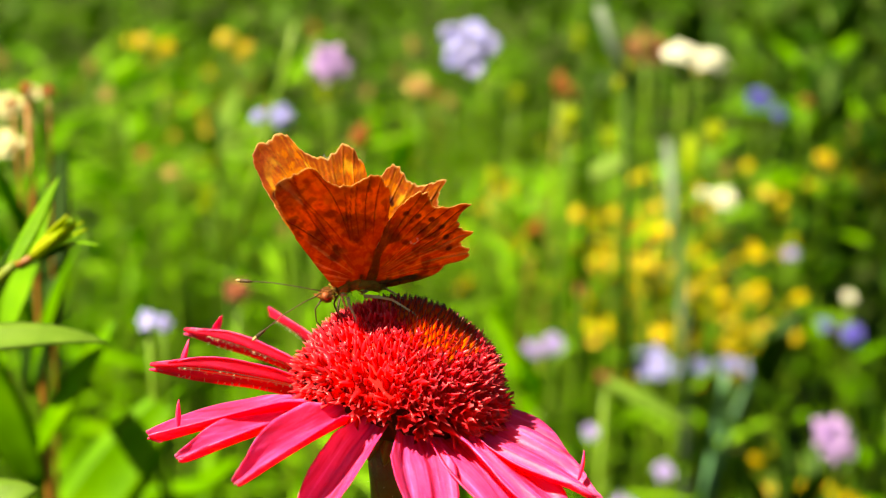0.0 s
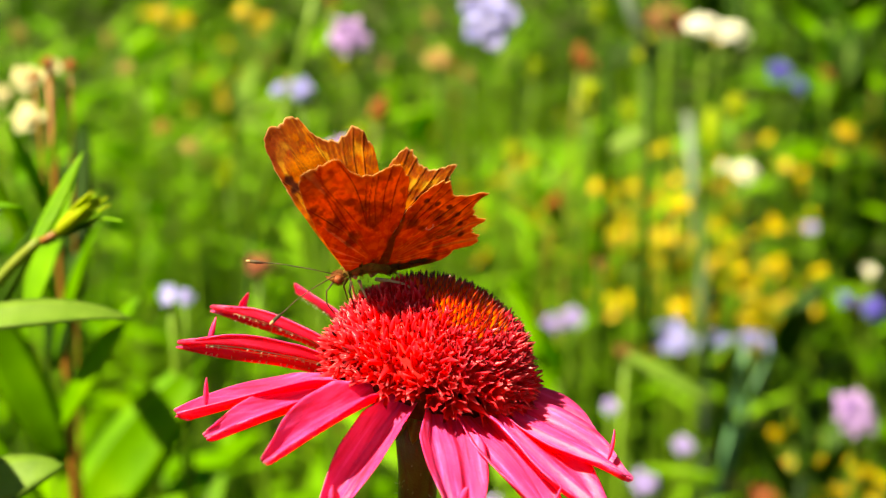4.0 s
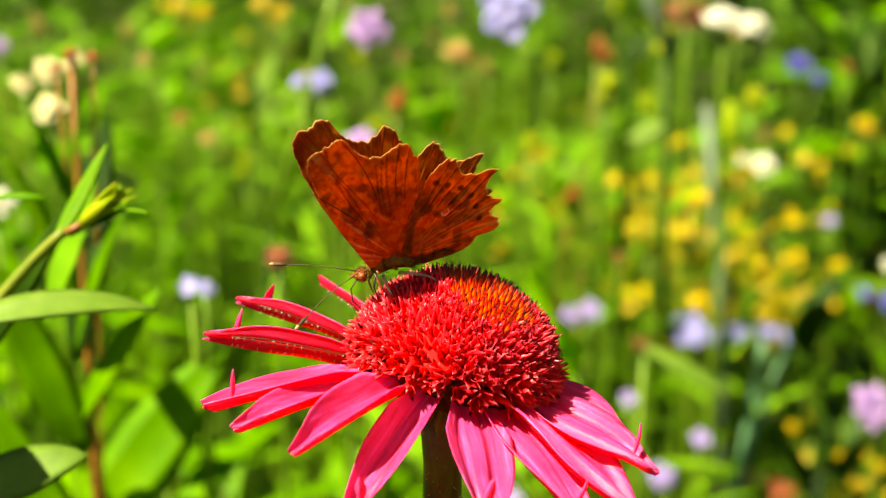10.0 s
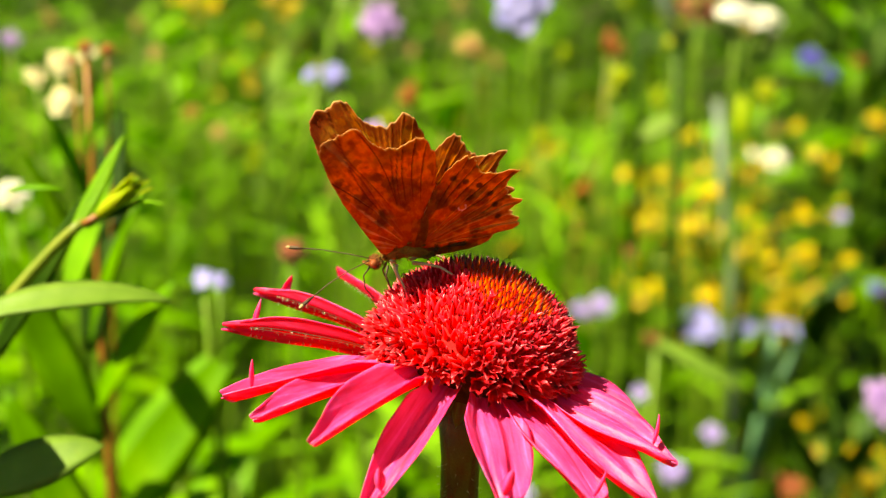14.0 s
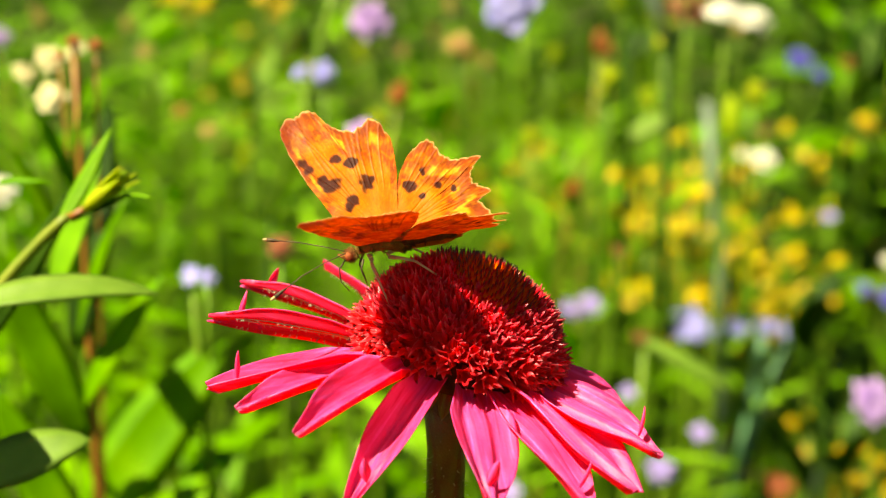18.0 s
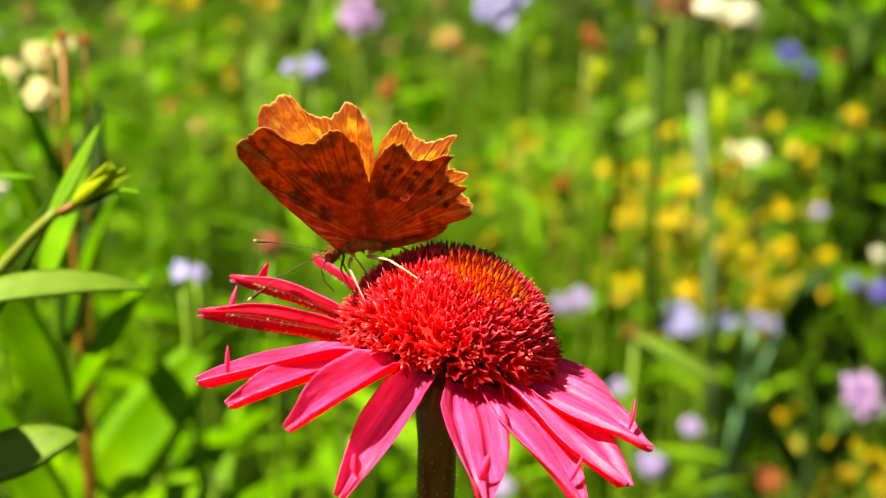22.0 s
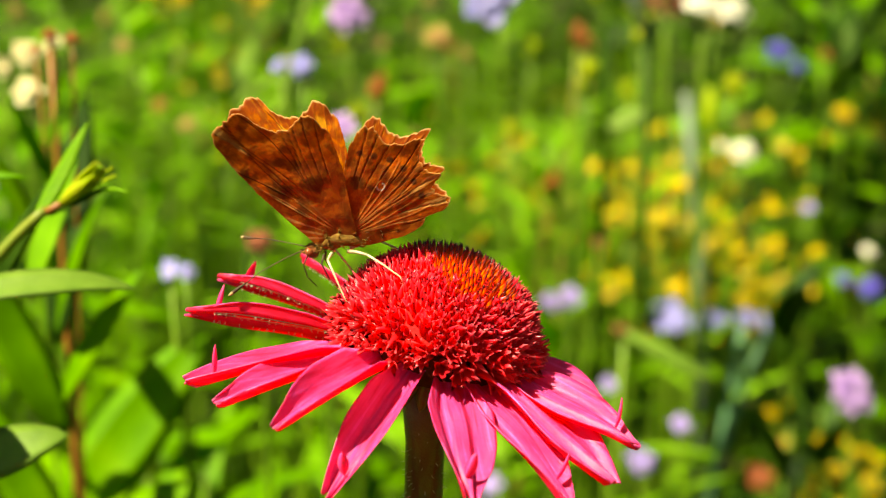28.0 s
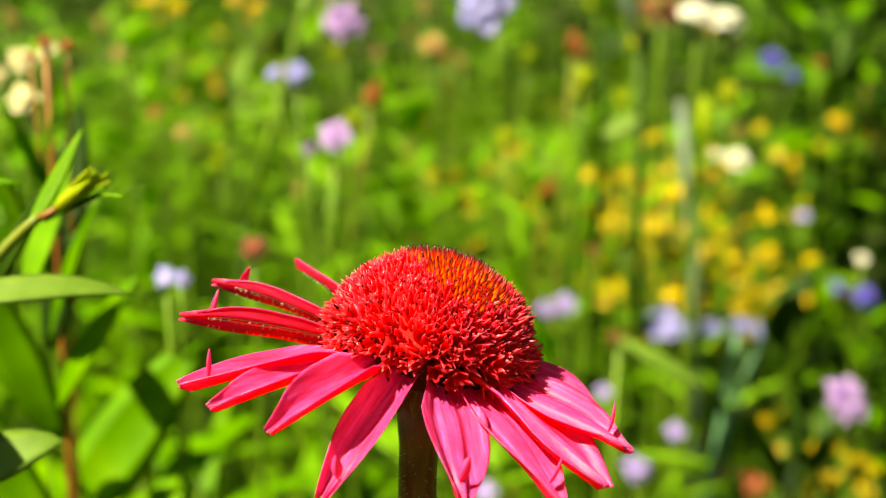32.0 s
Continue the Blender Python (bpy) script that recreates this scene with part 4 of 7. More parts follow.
# ---------------------------------------------------------------- plants: kinds
def leafy_plant(height, leaves, size, mat, stem_mat, seed, droop=0.35, width=0.24, label="", category="plant", group="", lean=0.06, blunt=0.75, start=0.25, lift=20, steep=45):
    """An upright stem with leaves up to its tip. Returns the thing at the origin, to be copied."""
    r = random.Random(seed)
    top = Vector((r.uniform(-1, 1) * lean * height, r.uniform(-1, 1) * lean * height, height))
    pts = curve_pts((0, 0, -0.02), (0, 0, height * 0.55), top, 9)
    ob = thing("leafy_plant", Matrix.Identity(4), label, category, group)
    part("stem", mesh_of("plant_stem", *tube(pts, [0.0022 * (1 - 0.75 * i / 8) + 0.0004 for i in range(9)], 7), stem_mat), ob)
    kinds = [mesh_of("leaf", *blade(size * q, size * q * width, droop * w, 0.22, 0.03, 8, blunt), mat) for q, w in ((1.0, 1.0), (0.85, 1.5), (0.7, 0.6))]
    for i in range(leaves):
        t = start + (1 - start) * (i + r.random() * 0.6) / leaves
        p = Vector([np.interp(t * 8, range(9), [q[j] for q in pts]) for j in range(3)])
        az = i * 137.5 + r.uniform(-25, 25)
        up = -(lift + steep * t + r.uniform(-14, 14))
        k = (0.55 + 0.45 * math.sin(math.pi * min(1, 0.25 + 0.75 * (1 - t)))) * r.uniform(0.8, 1.15)
        part("leaf", r.choice(kinds), ob, Matrix.Translation(p) @ pose(0, 0, 0, 0, 0, az) @ pose(0, 0, 0, r.uniform(-20, 20), up, 0) @ Matrix.Scale(k, 4))
    return ob


def flower_head(petals, rad, mat, seed, rows=2, ruffle=0.35, cup_up=15, width=0.5):
    """Petals of one flower head as separate meshes' poses: returns mesh list and poses."""
    r = random.Random(seed)
    me = [mesh_of("petal", *blade(rad * q, rad * width, 0.25, 0.3, 0.06, 6, 0.55), mat) for q in (1.0, 0.9)]
    poses = []
    for k in range(rows):
        for i in range(petals):
            poses.append((me[(i + k) % 2], pose(0, 0, 0.0006 * k, 0, 0, 360 * (i + 0.5 * k) / petals + r.uniform(-8, 8)) @ pose(0, 0, 0, r.uniform(-30, 30) * ruffle, -cup_up - 22 * k + r.uniform(-12, 12), 0) @ Matrix.Scale(1 - 0.28 * k, 4)))
    return poses


def flower(name, at, tilt, rad, petals, mat, centre_mat, label, category, seed, rows=2, centre=0.3, root=None, stem_mat=None, stem_r=0.0011, cup_up=15, width=0.5, extra=(), group="", bend=0.0):
    """A flower standing on the ground with its head at the place given; extra heads branch off the same stem."""
    hx, hy, hz = at
    gx, gy = root if root else (hx + random.Random(seed).uniform(-0.03, 0.03), hy + 0.02)
    ob = thing(name, pose(gx, gy, 0), label, category, group)
    inv = Matrix.Translation((-gx, -gy, 0))
    pts = [inv @ p for p in curve_pts((gx, gy, -0.02), ((gx + hx) / 2 + bend, (gy + hy) / 2, hz * 0.6), (hx, hy, hz), 12)]
    part("stem", mesh_of("flower_stem", *tube(pts, [stem_r * (1.5 - 0.06 * i) for i in range(12)], 8), stem_mat or STEM), ob)
    for n_, (p, sc, ti) in enumerate([(Vector(at), 1.0, tilt)] + [(Vector(e[0]), e[1], e[2]) for e in extra]):
        m = inv @ Matrix.Translation(p) @ pose(0, 0, 0, *ti)
        if n_:
            q = Vector(pts[8])
            part("branch", mesh_of("branch", *tube(curve_pts(q, (q + inv @ p) / 2 + Vector((0, 0, 0.01)), inv @ p, 6), [stem_r * 0.8] * 6, 6), stem_mat or STEM), ob)
        part("flower_centre", mesh_of("flower_centre", *ball(rad * centre * sc, 6, 10, 0.6), centre_mat), ob, m)
        for me, pm in flower_head(petals, rad * sc, mat, seed + n_, rows, cup_up=cup_up, width=width):
            part("petal", me, ob, m @ pm)
    return ob


# ---------------------------------------------------------------- near plants at the edge of the bed
def leaf_between(name, a, b, width, mat, parent, sag=0.2, roll=0, fold=0.22, label="", blunt=0.75):
    """A leaf from a to b (in its parent's space)."""
    a, b = Vector(a), Vector(b)
    d = b - a
    yaw = math.degrees(math.atan2(d.y, d.x))
    pitch = -math.degrees(math.atan2(d.z, math.hypot(d.x, d.y)))
    ln = d.length
    me = mesh_of(name, *blade(ln, width, sag, fold, 0.02, 14, blunt, rise=sag * 0.75), mat)
    return part(name, me, parent, Matrix.Translation(a) @ pose(0, 0, 0, 0, 0, yaw) @ pose(0, 0, 0, 0, pitch, 0) @ pose(0, 0, 0, roll, 0, 0), label)


# the willowherb-like plant whose big leaf and bud spray stand beside the coneflower
ax, ay = -0.098, 0.045
budplant = thing("budding_plant", pose(ax, ay, 0), "green leafy plant with a bud spray and long pale leaves", "plant")
I0 = Matrix.Translation((-ax, -ay, 0))
pts = [I0 @ p for p in curve_pts((ax, ay, -0.02), (ax - 0.004, ay, 0.3), (-0.0875, 0.0475, 0.583), 12)]
part("stem", mesh_of("plant_stem", *tube(pts, [0.0026 - 0.0001 * i for i in range(12)], 10), STEM_RED), budplant)
sp_pts = [I0 @ p for p in curve_pts((-0.0875, 0.0475, 0.583), (-0.0755, 0.049, 0.598), (-0.0677, 0.0482, 0.6041), 8)]
part("spray_stem", mesh_of("spray_stem", *tube(sp_pts, [0.0014, 0.0013, 0.0012, 0.0012, 0.0011, 0.0011, 0.0010, 0.0009], 10), STEM_TINGED), budplant, label="red-tinged green side stem")
part("bud_stalk", mesh_of("bud_stalk", *tube([I0 @ Vector(p) for p in ((-0.0690, 0.0484, 0.6030), (-0.0666, 0.0480, 0.6042), (-0.0642, 0.0475, 0.6056))], [0.0007, 0.0007, 0.0008], 8), STEM_RED), budplant, label="short red-brown bud stalk")
# the sheathing leaf, the leaf under the bud and its thin spike
leaf_between("leaf", I0 @ Vector((-0.0705, 0.0488, 0.6005)), I0 @ Vector((-0.0619, 0.0600, 0.6183)), 0.0036, LEAF, budplant, -0.12, 30)
leaf_between("leaf", I0 @ Vector((-0.0670, 0.0483, 0.6030)), I0 @ Vector((-0.0548, 0.0450, 0.6090)), 0.0022, LEAF_DARK, budplant, 0.14, 50)
part("bud_spike", mesh_of("bud_spike", *tube([I0 @ Vector(p) for p in ((-0.0570, 0.0455, 0.6086), (-0.0535, 0.0430, 0.6090), (-0.0508, 0.0408, 0.6090))], [0.0003, 0.00028, 0.0003], 6), LEAF_PALE), budplant)
leaf_between("leaf", I0 @ Vector((-0.0840, 0.0570, 0.6080)), I0 @ Vector((-0.0722, 0.0566, 0.6082)), 0.0022, LEAF, budplant, 0.5, 40)
leaf_between("leaf", I0 @ Vector((-0.0790, 0.0750, 0.5800)), I0 @ Vector((-0.0706, 0.0871, 0.6080)), 0.0115, LEAF_PALE, budplant, 0.1, -8)
rb = random.Random(8)
for i in range(9):
    t = i / 8
    b = Vector((-0.0544, 0.0441, 0.6139)).lerp(Vector((-0.0540, 0.0436, 0.6113)), t) + Vector((rb.uniform(-0.0028, 0.0014), rb.uniform(-0.001, 0.001), rb.uniform(-0.0013, 0.0013)))
    leaf_between("bud_scale", I0 @ Vector((-0.0646 + 0.0015 * rb.random(), 0.0475, 0.6054 + 0.0004 * i / 8)), I0 @ b, 0.0014 + 0.0008 * rb.random(), BUD if i % 4 else LEAF_PALE, budplant, rb.uniform(-0.12, 0.12), rb.uniform(0, 180))
leaf_between("leaf", I0 @ Vector((-0.0845, 0.030, 0.5905)), I0 @ Vector((-0.0478, 0.0420, 0.5906)), 0.0080, LEAF_SOFT, budplant, 0.5, 30, label="long pale green lance-shaped leaf")
leaf_between("leaf", I0 @ Vector((-0.0840, 0.027, 0.5590)), I0 @ Vector((-0.0618, 0.0359, 0.5650)), 0.0120, LEAF_SOFT, budplant, 0.35, 36)
leaf_between("leaf", I0 @ Vector((-0.088, 0.05, 0.575)), I0 @ Vector((-0.066, 0.060, 0.6115)), 0.005, LEAF_DARK, budplant, 0.1, 60)

bud_a, bud_b = Vector((-0.0645, 0.0475, 0.6055)), Vector((-0.0556, 0.0446, 0.6126))
part("bud", mesh_of("bud", *tube([I0 @ bud_a.lerp(bud_b, q) for q in (0, 0.2, 0.45, 0.7, 1)], [0.0007, 0.0014, 0.0015, 0.0012, 0.0004], 9), BUD), budplant, label="plump yellow-green bud")

# a tall red-stemmed plant behind it
bx, by = -0.098, 0.150
redplant = thing("red_stemmed_plant", pose(bx, by, 0), "tall leafy plant with a red-brown stem and broad green leaves", "plant")
I1 = Matrix.Translation((-bx, -by, 0))
part("stem", mesh_of("plant_stem", *tube([I1 @ p for p in curve_pts((bx, by, -0.02), (-0.090, 0.140, 0.42), (-0.0954, 0.1642, 0.6246), 14)], [0.0017 - 0.00007 * i for i in range(14)], 9), STEM_RED), redplant, label="red-brown stem")
for (a, b, w, mt, roll) in (((-0.0955, 0.150, 0.545), (-0.0925, 0.19, 0.6075), 0.013, LEAF_DARK, 12), ((-0.0945, 0.148, 0.548), (-0.076, 0.135, 0.590), 0.010, LEAF, 60),
                            ((-0.0935, 0.146, 0.530), (-0.071, 0.150, 0.566), 0.010, LEAF, 40), ((-0.0935, 0.146, 0.520), (-0.118, 0.150, 0.575), 0.014, LEAF, -60),
                            ((-0.0945, 0.150, 0.560), (-0.108, 0.140, 0.603), 0.012, LEAF, 10),
                            ((-0.0925, 0.142, 0.480), (-0.120, 0.15, 0.535), 0.015, LEAF, -50), ((-0.095, 0.155, 0.59), (-0.088, 0.150, 0.618), 0.006, LEAF, 50),
                            ((-0.095, 0.155, 0.585), (-0.104, 0.150, 0.612), 0.006, LEAF, -50)):
    leaf_between("leaf", I1 @ Vector(a), I1 @ Vector(b), w, mt, redplant, 0.15, roll)
# a broad-leaved plant low down
cx0, cy0 = -0.112, 0.172
broad = thing("broad_leaved_plant", pose(cx0, cy0, 0), "low plant with broad bright green leaves", "plant")
I2 = Matrix.Translation((-cx0, -cy0, 0))
part("stem", mesh_of("plant_stem", *tube([I2 @ p for p in curve_pts((cx0, cy0, -0.02), (cx0, cy0, 0.25), (-0.1078, 0.186, 0.474), 9)], [0.002] * 9, 8), STEM), broad)
for (a, b, w, mt, roll) in (((-0.1084, 0.1872, 0.4708), (-0.0638, 0.2136, 0.5302), 0.0260, LEAF, 50), ((-0.105, 0.173, 0.47), (-0.060, 0.165, 0.498), 0.018, LEAF, 35),
                            ((-0.106, 0.173, 0.46), (-0.055, 0.18, 0.478), 0.017, LEAF, 30), ((-0.106, 0.173, 0.46), (-0.145, 0.165, 0.505), 0.018, LEAF, -40)):
    leaf_between("leaf", I2 @ Vector(a), I2 @ Vector(b), w, mt, broad, 0.2, roll)

# two taller leafy plants added out of view, placed so their leaves shade the low ones
for root_at, top_at, leaves in (((-0.142, 0.147), (-0.1346, 0.1551, 0.6158), (((-0.1344, 0.1553, 0.6153), (-0.1424, 0.1805, 0.6176), 0.0115, -30), ((-0.136, 0.154, 0.586), (-0.171, 0.145, 0.612), 0.013, 20), ((-0.137, 0.153, 0.561), (-0.166, 0.165, 0.590), 0.012, 30))),
                                ((-0.130, 0.026), (-0.1260, 0.0180, 0.5975), (((-0.1260, 0.0180, 0.5970), (-0.0945, 0.0140, 0.6100), 0.0290, 0), ((-0.127, 0.0225, 0.575), (-0.152, 0.018, 0.600), 0.012, 20)))):
    shade_plant = thing("broad_leaved_plant", pose(*root_at, 0), "unseen leafy plant added to shade the leaves below it", "plant")
    I3 = Matrix.Translation((-root_at[0], -root_at[1], 0))
    part("stem", mesh_of("plant_stem", *tube([I3 @ p for p in curve_pts((*root_at, -0.02), (*root_at, 0.3), top_at, 9)], [0.0018 - 0.0001 * q for q in range(9)], 8), STEM), shade_plant)
    for a, b, w, roll in leaves:
        leaf_between("leaf", I3 @ Vector(a), I3 @ Vector(b), w, LEAF, shade_plant, 0.12, roll)

# ---------------------------------------------------------------- flowers that can be told apart
flower("scabious", (-0.0331, 0.508, 0.604), (62, 0, 10), 0.0125, 11, PINK, LILAC, "pink-lilac scabious on a thin stem", "flower", 101, rows=3)
flower("scabious", (-0.0273, 0.316, 0.5755), (58, 0, -8), 0.0078, 10, PINK, LILAC, "small pink-lilac scabious on a thin stem", "flower", 102, rows=3, extra=[((-0.0405, 0.344, 0.566), 0.5, (40, 0, 20))])
flower("scabious", (0.2169, 0.4366, 0.4238), (60, 0, 15), 0.0135, 11, PINK, LILAC, "pink-lilac scabious on a thin stem", "flower", 103, rows=3, extra=[((0.223, 0.4366, 0.4200), 0.7, (50, 0, 40))])
flower("flax", (0.0358, 0.4575, 0.616), (70, 0, 0), 0.0165, 5, SKYBLUE, YELLOW, "large pale blue five-petalled flower", "flower", 104, rows=1, centre=0.12, width=0.95)
flower("chicory", (-0.044, 0.3416, 0.5969), (64, 0, 6), 0.0058, 9, SKYBLUE, LILAC, "small pale blue flower with a paired bloom", "flower", 105, extra=[((-0.0532, 0.346, 0.5960), 0.72, (50, 0, -30))])
flower("chicory", (-0.0745, 0.207, 0.5497), (60, 0, -14), 0.0042, 6, SKYBLUE, LILAC, "pair of small pale lilac-blue flowers on a thin stem", "flower", 106, rows=1, width=0.6, extra=[((-0.0695, 0.206, 0.5492), 0.85, (60, 0, 20))])
flower("yarrow", (0.1490, 0.508, 0.6095), (25, 0, -10), 0.0112, 13, WHITE, WHITE, "flat white double umbel on a tall stem", "flower", 107, rows=3, centre=0.5, cup_up=5, root=(0.158, 0.52), extra=[((0.1640, 0.507, 0.6062), 1.0, (25, 0, 12))])
flower("yarrow", (0.2169, 0.682, 0.5006), (35, 0, 10), 0.0105, 10, WHITE, CREAM, "small white flower head", "flower", 108, rows=3, centre=0.5, extra=[((0.206, 0.69, 0.503), 0.6, (30, 0, 0))])
flower("cornflower", (0.280, 0.8472, 0.5491), (58, 0, 5), 0.0115, 10, BLUE, BLUE, "deep blue cornflower on a tall stem", "flower", 109, rows=3, extra=[((0.304, 0.8738, 0.5343), 0.7, (40, 0, 20))])
flower("cornflower", (0.3007, 0.6588, 0.4141), (50, 0, -10), 0.009, 10, BLUE, BLUE, "small deep blue cornflower", "flower", 110, rows=2, extra=[((0.284, 0.665, 0.418), 0.8, (30, 0, 20))])
flower("chicory", (0.1671, 0.6575, 0.3954), (55, 0, 0), 0.0145, 10, SKYBLUE, LILAC, "pale blue flower with smaller side blooms", "flower", 111, rows=2, extra=[((0.1999, 0.6563, 0.3937), 0.55, (40, 0, 0)), ((0.181, 0.6563, 0.3925), 0.6, (40, 0, 40))])
flower("chicory", (0.238, 0.6642, 0.388), (55, 0, 8), 0.0105, 9, SKYBLUE, LILAC, "pale blue flower on a slanting blue-green stem", "flower", 112, rows=2, root=(0.150, 0.560), bend=-0.036, stem_mat=STEM_TEAL, stem_r=0.0032, extra=[((0.221, 0.6655, 0.3912), 0.8, (45, 0, -20))])
flower("chicory", (0.0917, 0.5663, 0.4357), (55, 0, 0), 0.0082, 9, LILAC, SKYBLUE, "small pale lilac flower", "flower", 113, rows=2, extra=[((0.0801, 0.5658, 0.4325), 0.9, (40, 0, 30))])
flower("chicory", (0.1465, 0.5002, 0.382), (50, 0, 0), 0.0068, 9, LILAC, SKYBLUE, "small pale lilac flower", "flower", 114, rows=2)
flower("chicory", (0.1164, 0.4494, 0.3821), (50, 0, 20), 0.0088, 9, LILAC, SKYBLUE, "small pale lilac flower", "flower", 115, rows=2)
flower("chicory", (0.0373, 0.4112, 0.3865), (50, 0, -20), 0.0068, 9, LILAC, SKYBLUE, "small pale lilac flower", "flower", 116, rows=2)
flower("chicory", (0.298, 0.80, 0.437), (50, 0, -20), 0.006, 9, LILAC, SKYBLUE, "small pale lilac flower", "flower", 117, rows=2)
flower("toadflax", (-0.1269, 0.2543, 0.6105), (50, 0, 30), 0.0062, 6, CREAM, YELLOW, "spike of cream-yellow flowers on a green stem", "flower", 118, rows=2, width=0.8, stem_r=0.0008, root=(-0.13, 0.262),
       extra=[((-0.1266, 0.2512, 0.5985), 1.0, (60, 0, -10)), ((-0.118, 0.254, 0.614), 0.7, (40, 0, -40)), ((-0.136, 0.254, 0.606), 0.8, (50, 0, 60))])
flower("toadflax", (-0.0955, 0.1645, 0.6250), (30, 0, 0), 0.0028, 6, ORANGE, ORANGE, "tiny orange bloom cluster on a red-brown stem", "flower", 119, rows=2, stem_r=0.0005, stem_mat=STEM_RED, root=(-0.094, 0.168), extra=[((-0.090, 0.166, 0.624), 1.0, (30, 0, 0)), ((-0.100, 0.166, 0.621), 0.8, (30, 0, 50))])
flower("faded_flower", (-0.0517, 0.2474, 0.5487), (40, 0, 0), 0.0055, 12, BROWN, ORANGE, "faded orange-brown flower head", "flower", 120, rows=2, centre=0.6)
flower("faded_flower", (0.1852, 0.8082, 0.5902), (40, 0, 0), 0.019, 12, BROWN, BROWN, "dark red-brown faded flower head", "flower", 121, rows=2, centre=0.7)
flower("faded_flower", (0.2025, 0.5384, 0.3338), (40, 0, 0), 0.010, 12, ORANGE, BROWN, "rust-coloured faded flower head", "flower", 122, rows=2, centre=0.6)
flower("faded_flower", (0.107, 0.560, 0.470), (40, 0, 0), 0.0055, 10, ORANGE, BROWN, "small rust-coloured flower head", "flower", 123, rows=1, centre=0.6)
flower("faded_flower", (0.122, 0.565, 0.415), (40, 0, 0), 0.006, 10, ORANGE, BROWN, "small rust-coloured flower head", "flower", 124, rows=1, centre=0.6)
flower("faded_flower", (0.012, 0.48, 0.595), (40, 0, 0), 0.0080, 12, TAN, BROWN, "pale tan faded flower head", "flower", 125, rows=2, centre=0.5)
flower("scabious", (0.052, 0.60, 0.605), (50, 0, 0), 0.0085, 10, PINK, BROWN, "dull mauve faded flower head", "flower", 126, rows=2, centre=0.6)


for seed, (name, at, rad, petal_mat, centre_mat, label) in enumerate((
        ("faded_flower", (-0.1666, 0.697, 0.5299), 0.0062, ORANGE, BROWN, "small rust-orange flower head"),
        ("faded_flower", (-0.1487, 0.694, 0.5172), 0.0068, TAN, ORANGE, "small tan and orange flower head"),
        ("faded_flower", (-0.1903, 0.7065, 0.568), 0.0060, TAN, TAN, "small pale tan flower head"),
        ("daisy", (-0.2045, 0.918, 0.5894), 0.0095, YELLOW, TAN, "small yellow daisy on a thin stem"),
        ("daisy", (-0.1863, 0.916, 0.5849), 0.0090, YELLOW, YELLOW, "small yellow daisy on a thin stem"),
        ("daisy", (-0.1384, 0.918, 0.5915), 0.0095, YELLOW, TAN, "small yellow daisy on a thin stem"),
        ("daisy", (-0.1225, 0.916, 0.5848), 0.0080, YELLOW, YELLOW, "small yellow daisy on a thin stem"),
        ("daisy", (0.3481, 0.890, 0.4952), 0.0095, YELLOW, ORANGE, "golden yellow daisy on a thin stem"),
        ("faded_flower", (0.3332, 0.901, 0.5418), 0.0065, ORANGE, BROWN, "small rust-orange flower head"))):
    flower(name, at, (48, 0, 12 * (seed % 5) - 24), rad, 10, petal_mat, centre_mat, label, "flower", 140 + seed, rows=2, centre=0.5)
# a plant with soft pale leaves spread out flat
soft_at = Vector((-0.1255, 0.7477, 0))
soft_plant = thing("pale_leaved_plant", Matrix.Translation(soft_at), "plant with soft pale green leaves spread out flat", "plant")
part("stem", mesh_of("plant_stem", *tube(curve_pts((0, 0, -0.02), (0.006, 0, 0.3), (0, 0, 0.528), 9), [0.0022] * 9, 8), STEM), soft_plant)
for tip, w in (((-0.1825, 0.736, 0.561), 0.016), ((-0.1598, 0.702, 0.550), 0.018), ((-0.0683, 0.753, 0.551), 0.016), ((-0.2003, 0.749, 0.532), 0.017), ((-0.1154, 0.808, 0.5655), 0.016), ((-0.1332, 0.756, 0.5627), 0.014), ((-0.095, 0.700, 0.525), 0.015)):
    leaf_between("leaf", (0, 0, 0.524), Vector(tip) - soft_at, w, LEAF_SOFT, soft_plant, 0.25, 10)


def tall_stem(pts, rad, mat, label, leaves=(), cut=2):
    ob = thing("tall_stem", pose(pts[0][0], pts[0][1], 0), label, "plant")
    inv = Matrix.Translation((-pts[0][0], -pts[0][1], 0))
    low, high = pts[:cut + 1], pts[cut:]
    part("lower_stem", mesh_of("lower_stem", *tube([inv @ Vector(p) for p in low], [rad * 0.7] * len(low), 9), LEAF_DARK), ob, label="dark green lower stem")
    part("upper_stem", mesh_of("upper_stem", *tube([inv @ Vector(p) for p in high], [rad * (1 - 0.25 * i / len(high)) for i in range(len(high))], 9), mat), ob)
    for a, b, w, mt, roll in leaves:
        leaf_between("leaf", inv @ Vector(a), inv @ Vector(b), w, mt, ob, 0.15, roll)
    return ob


tall_stem([(0.215, 0.68, -0.02), (0.208, 0.70, 0.2), (0.2, 0.7117, 0.41), (0.194, 0.73, 0.48), (0.1896, 0.7421, 0.532)], 0.0044, STEM_GREY, "thick grey-green upright stem", cut=1)
tall_stem([(0.150, 0.60, -0.02), (0.1400, 0.60, 0.4), (0.1372, 0.602, 0.5856), (0.1268, 0.6084, 0.6117), (0.12, 0.61, 0.63)], 0.0036, STEM_GREY, "thick grey-green stem bent at its top")
tall_stem([(-0.095, 0.40, -0.02), (-0.082, 0.405, 0.42), (-0.0738, 0.4064, 0.5228), (-0.060, 0.417, 0.57), (-0.048, 0.428, 0.6127), (-0.044, 0.43, 0.63)], 0.0020, STEM, "pale green leaning stem")
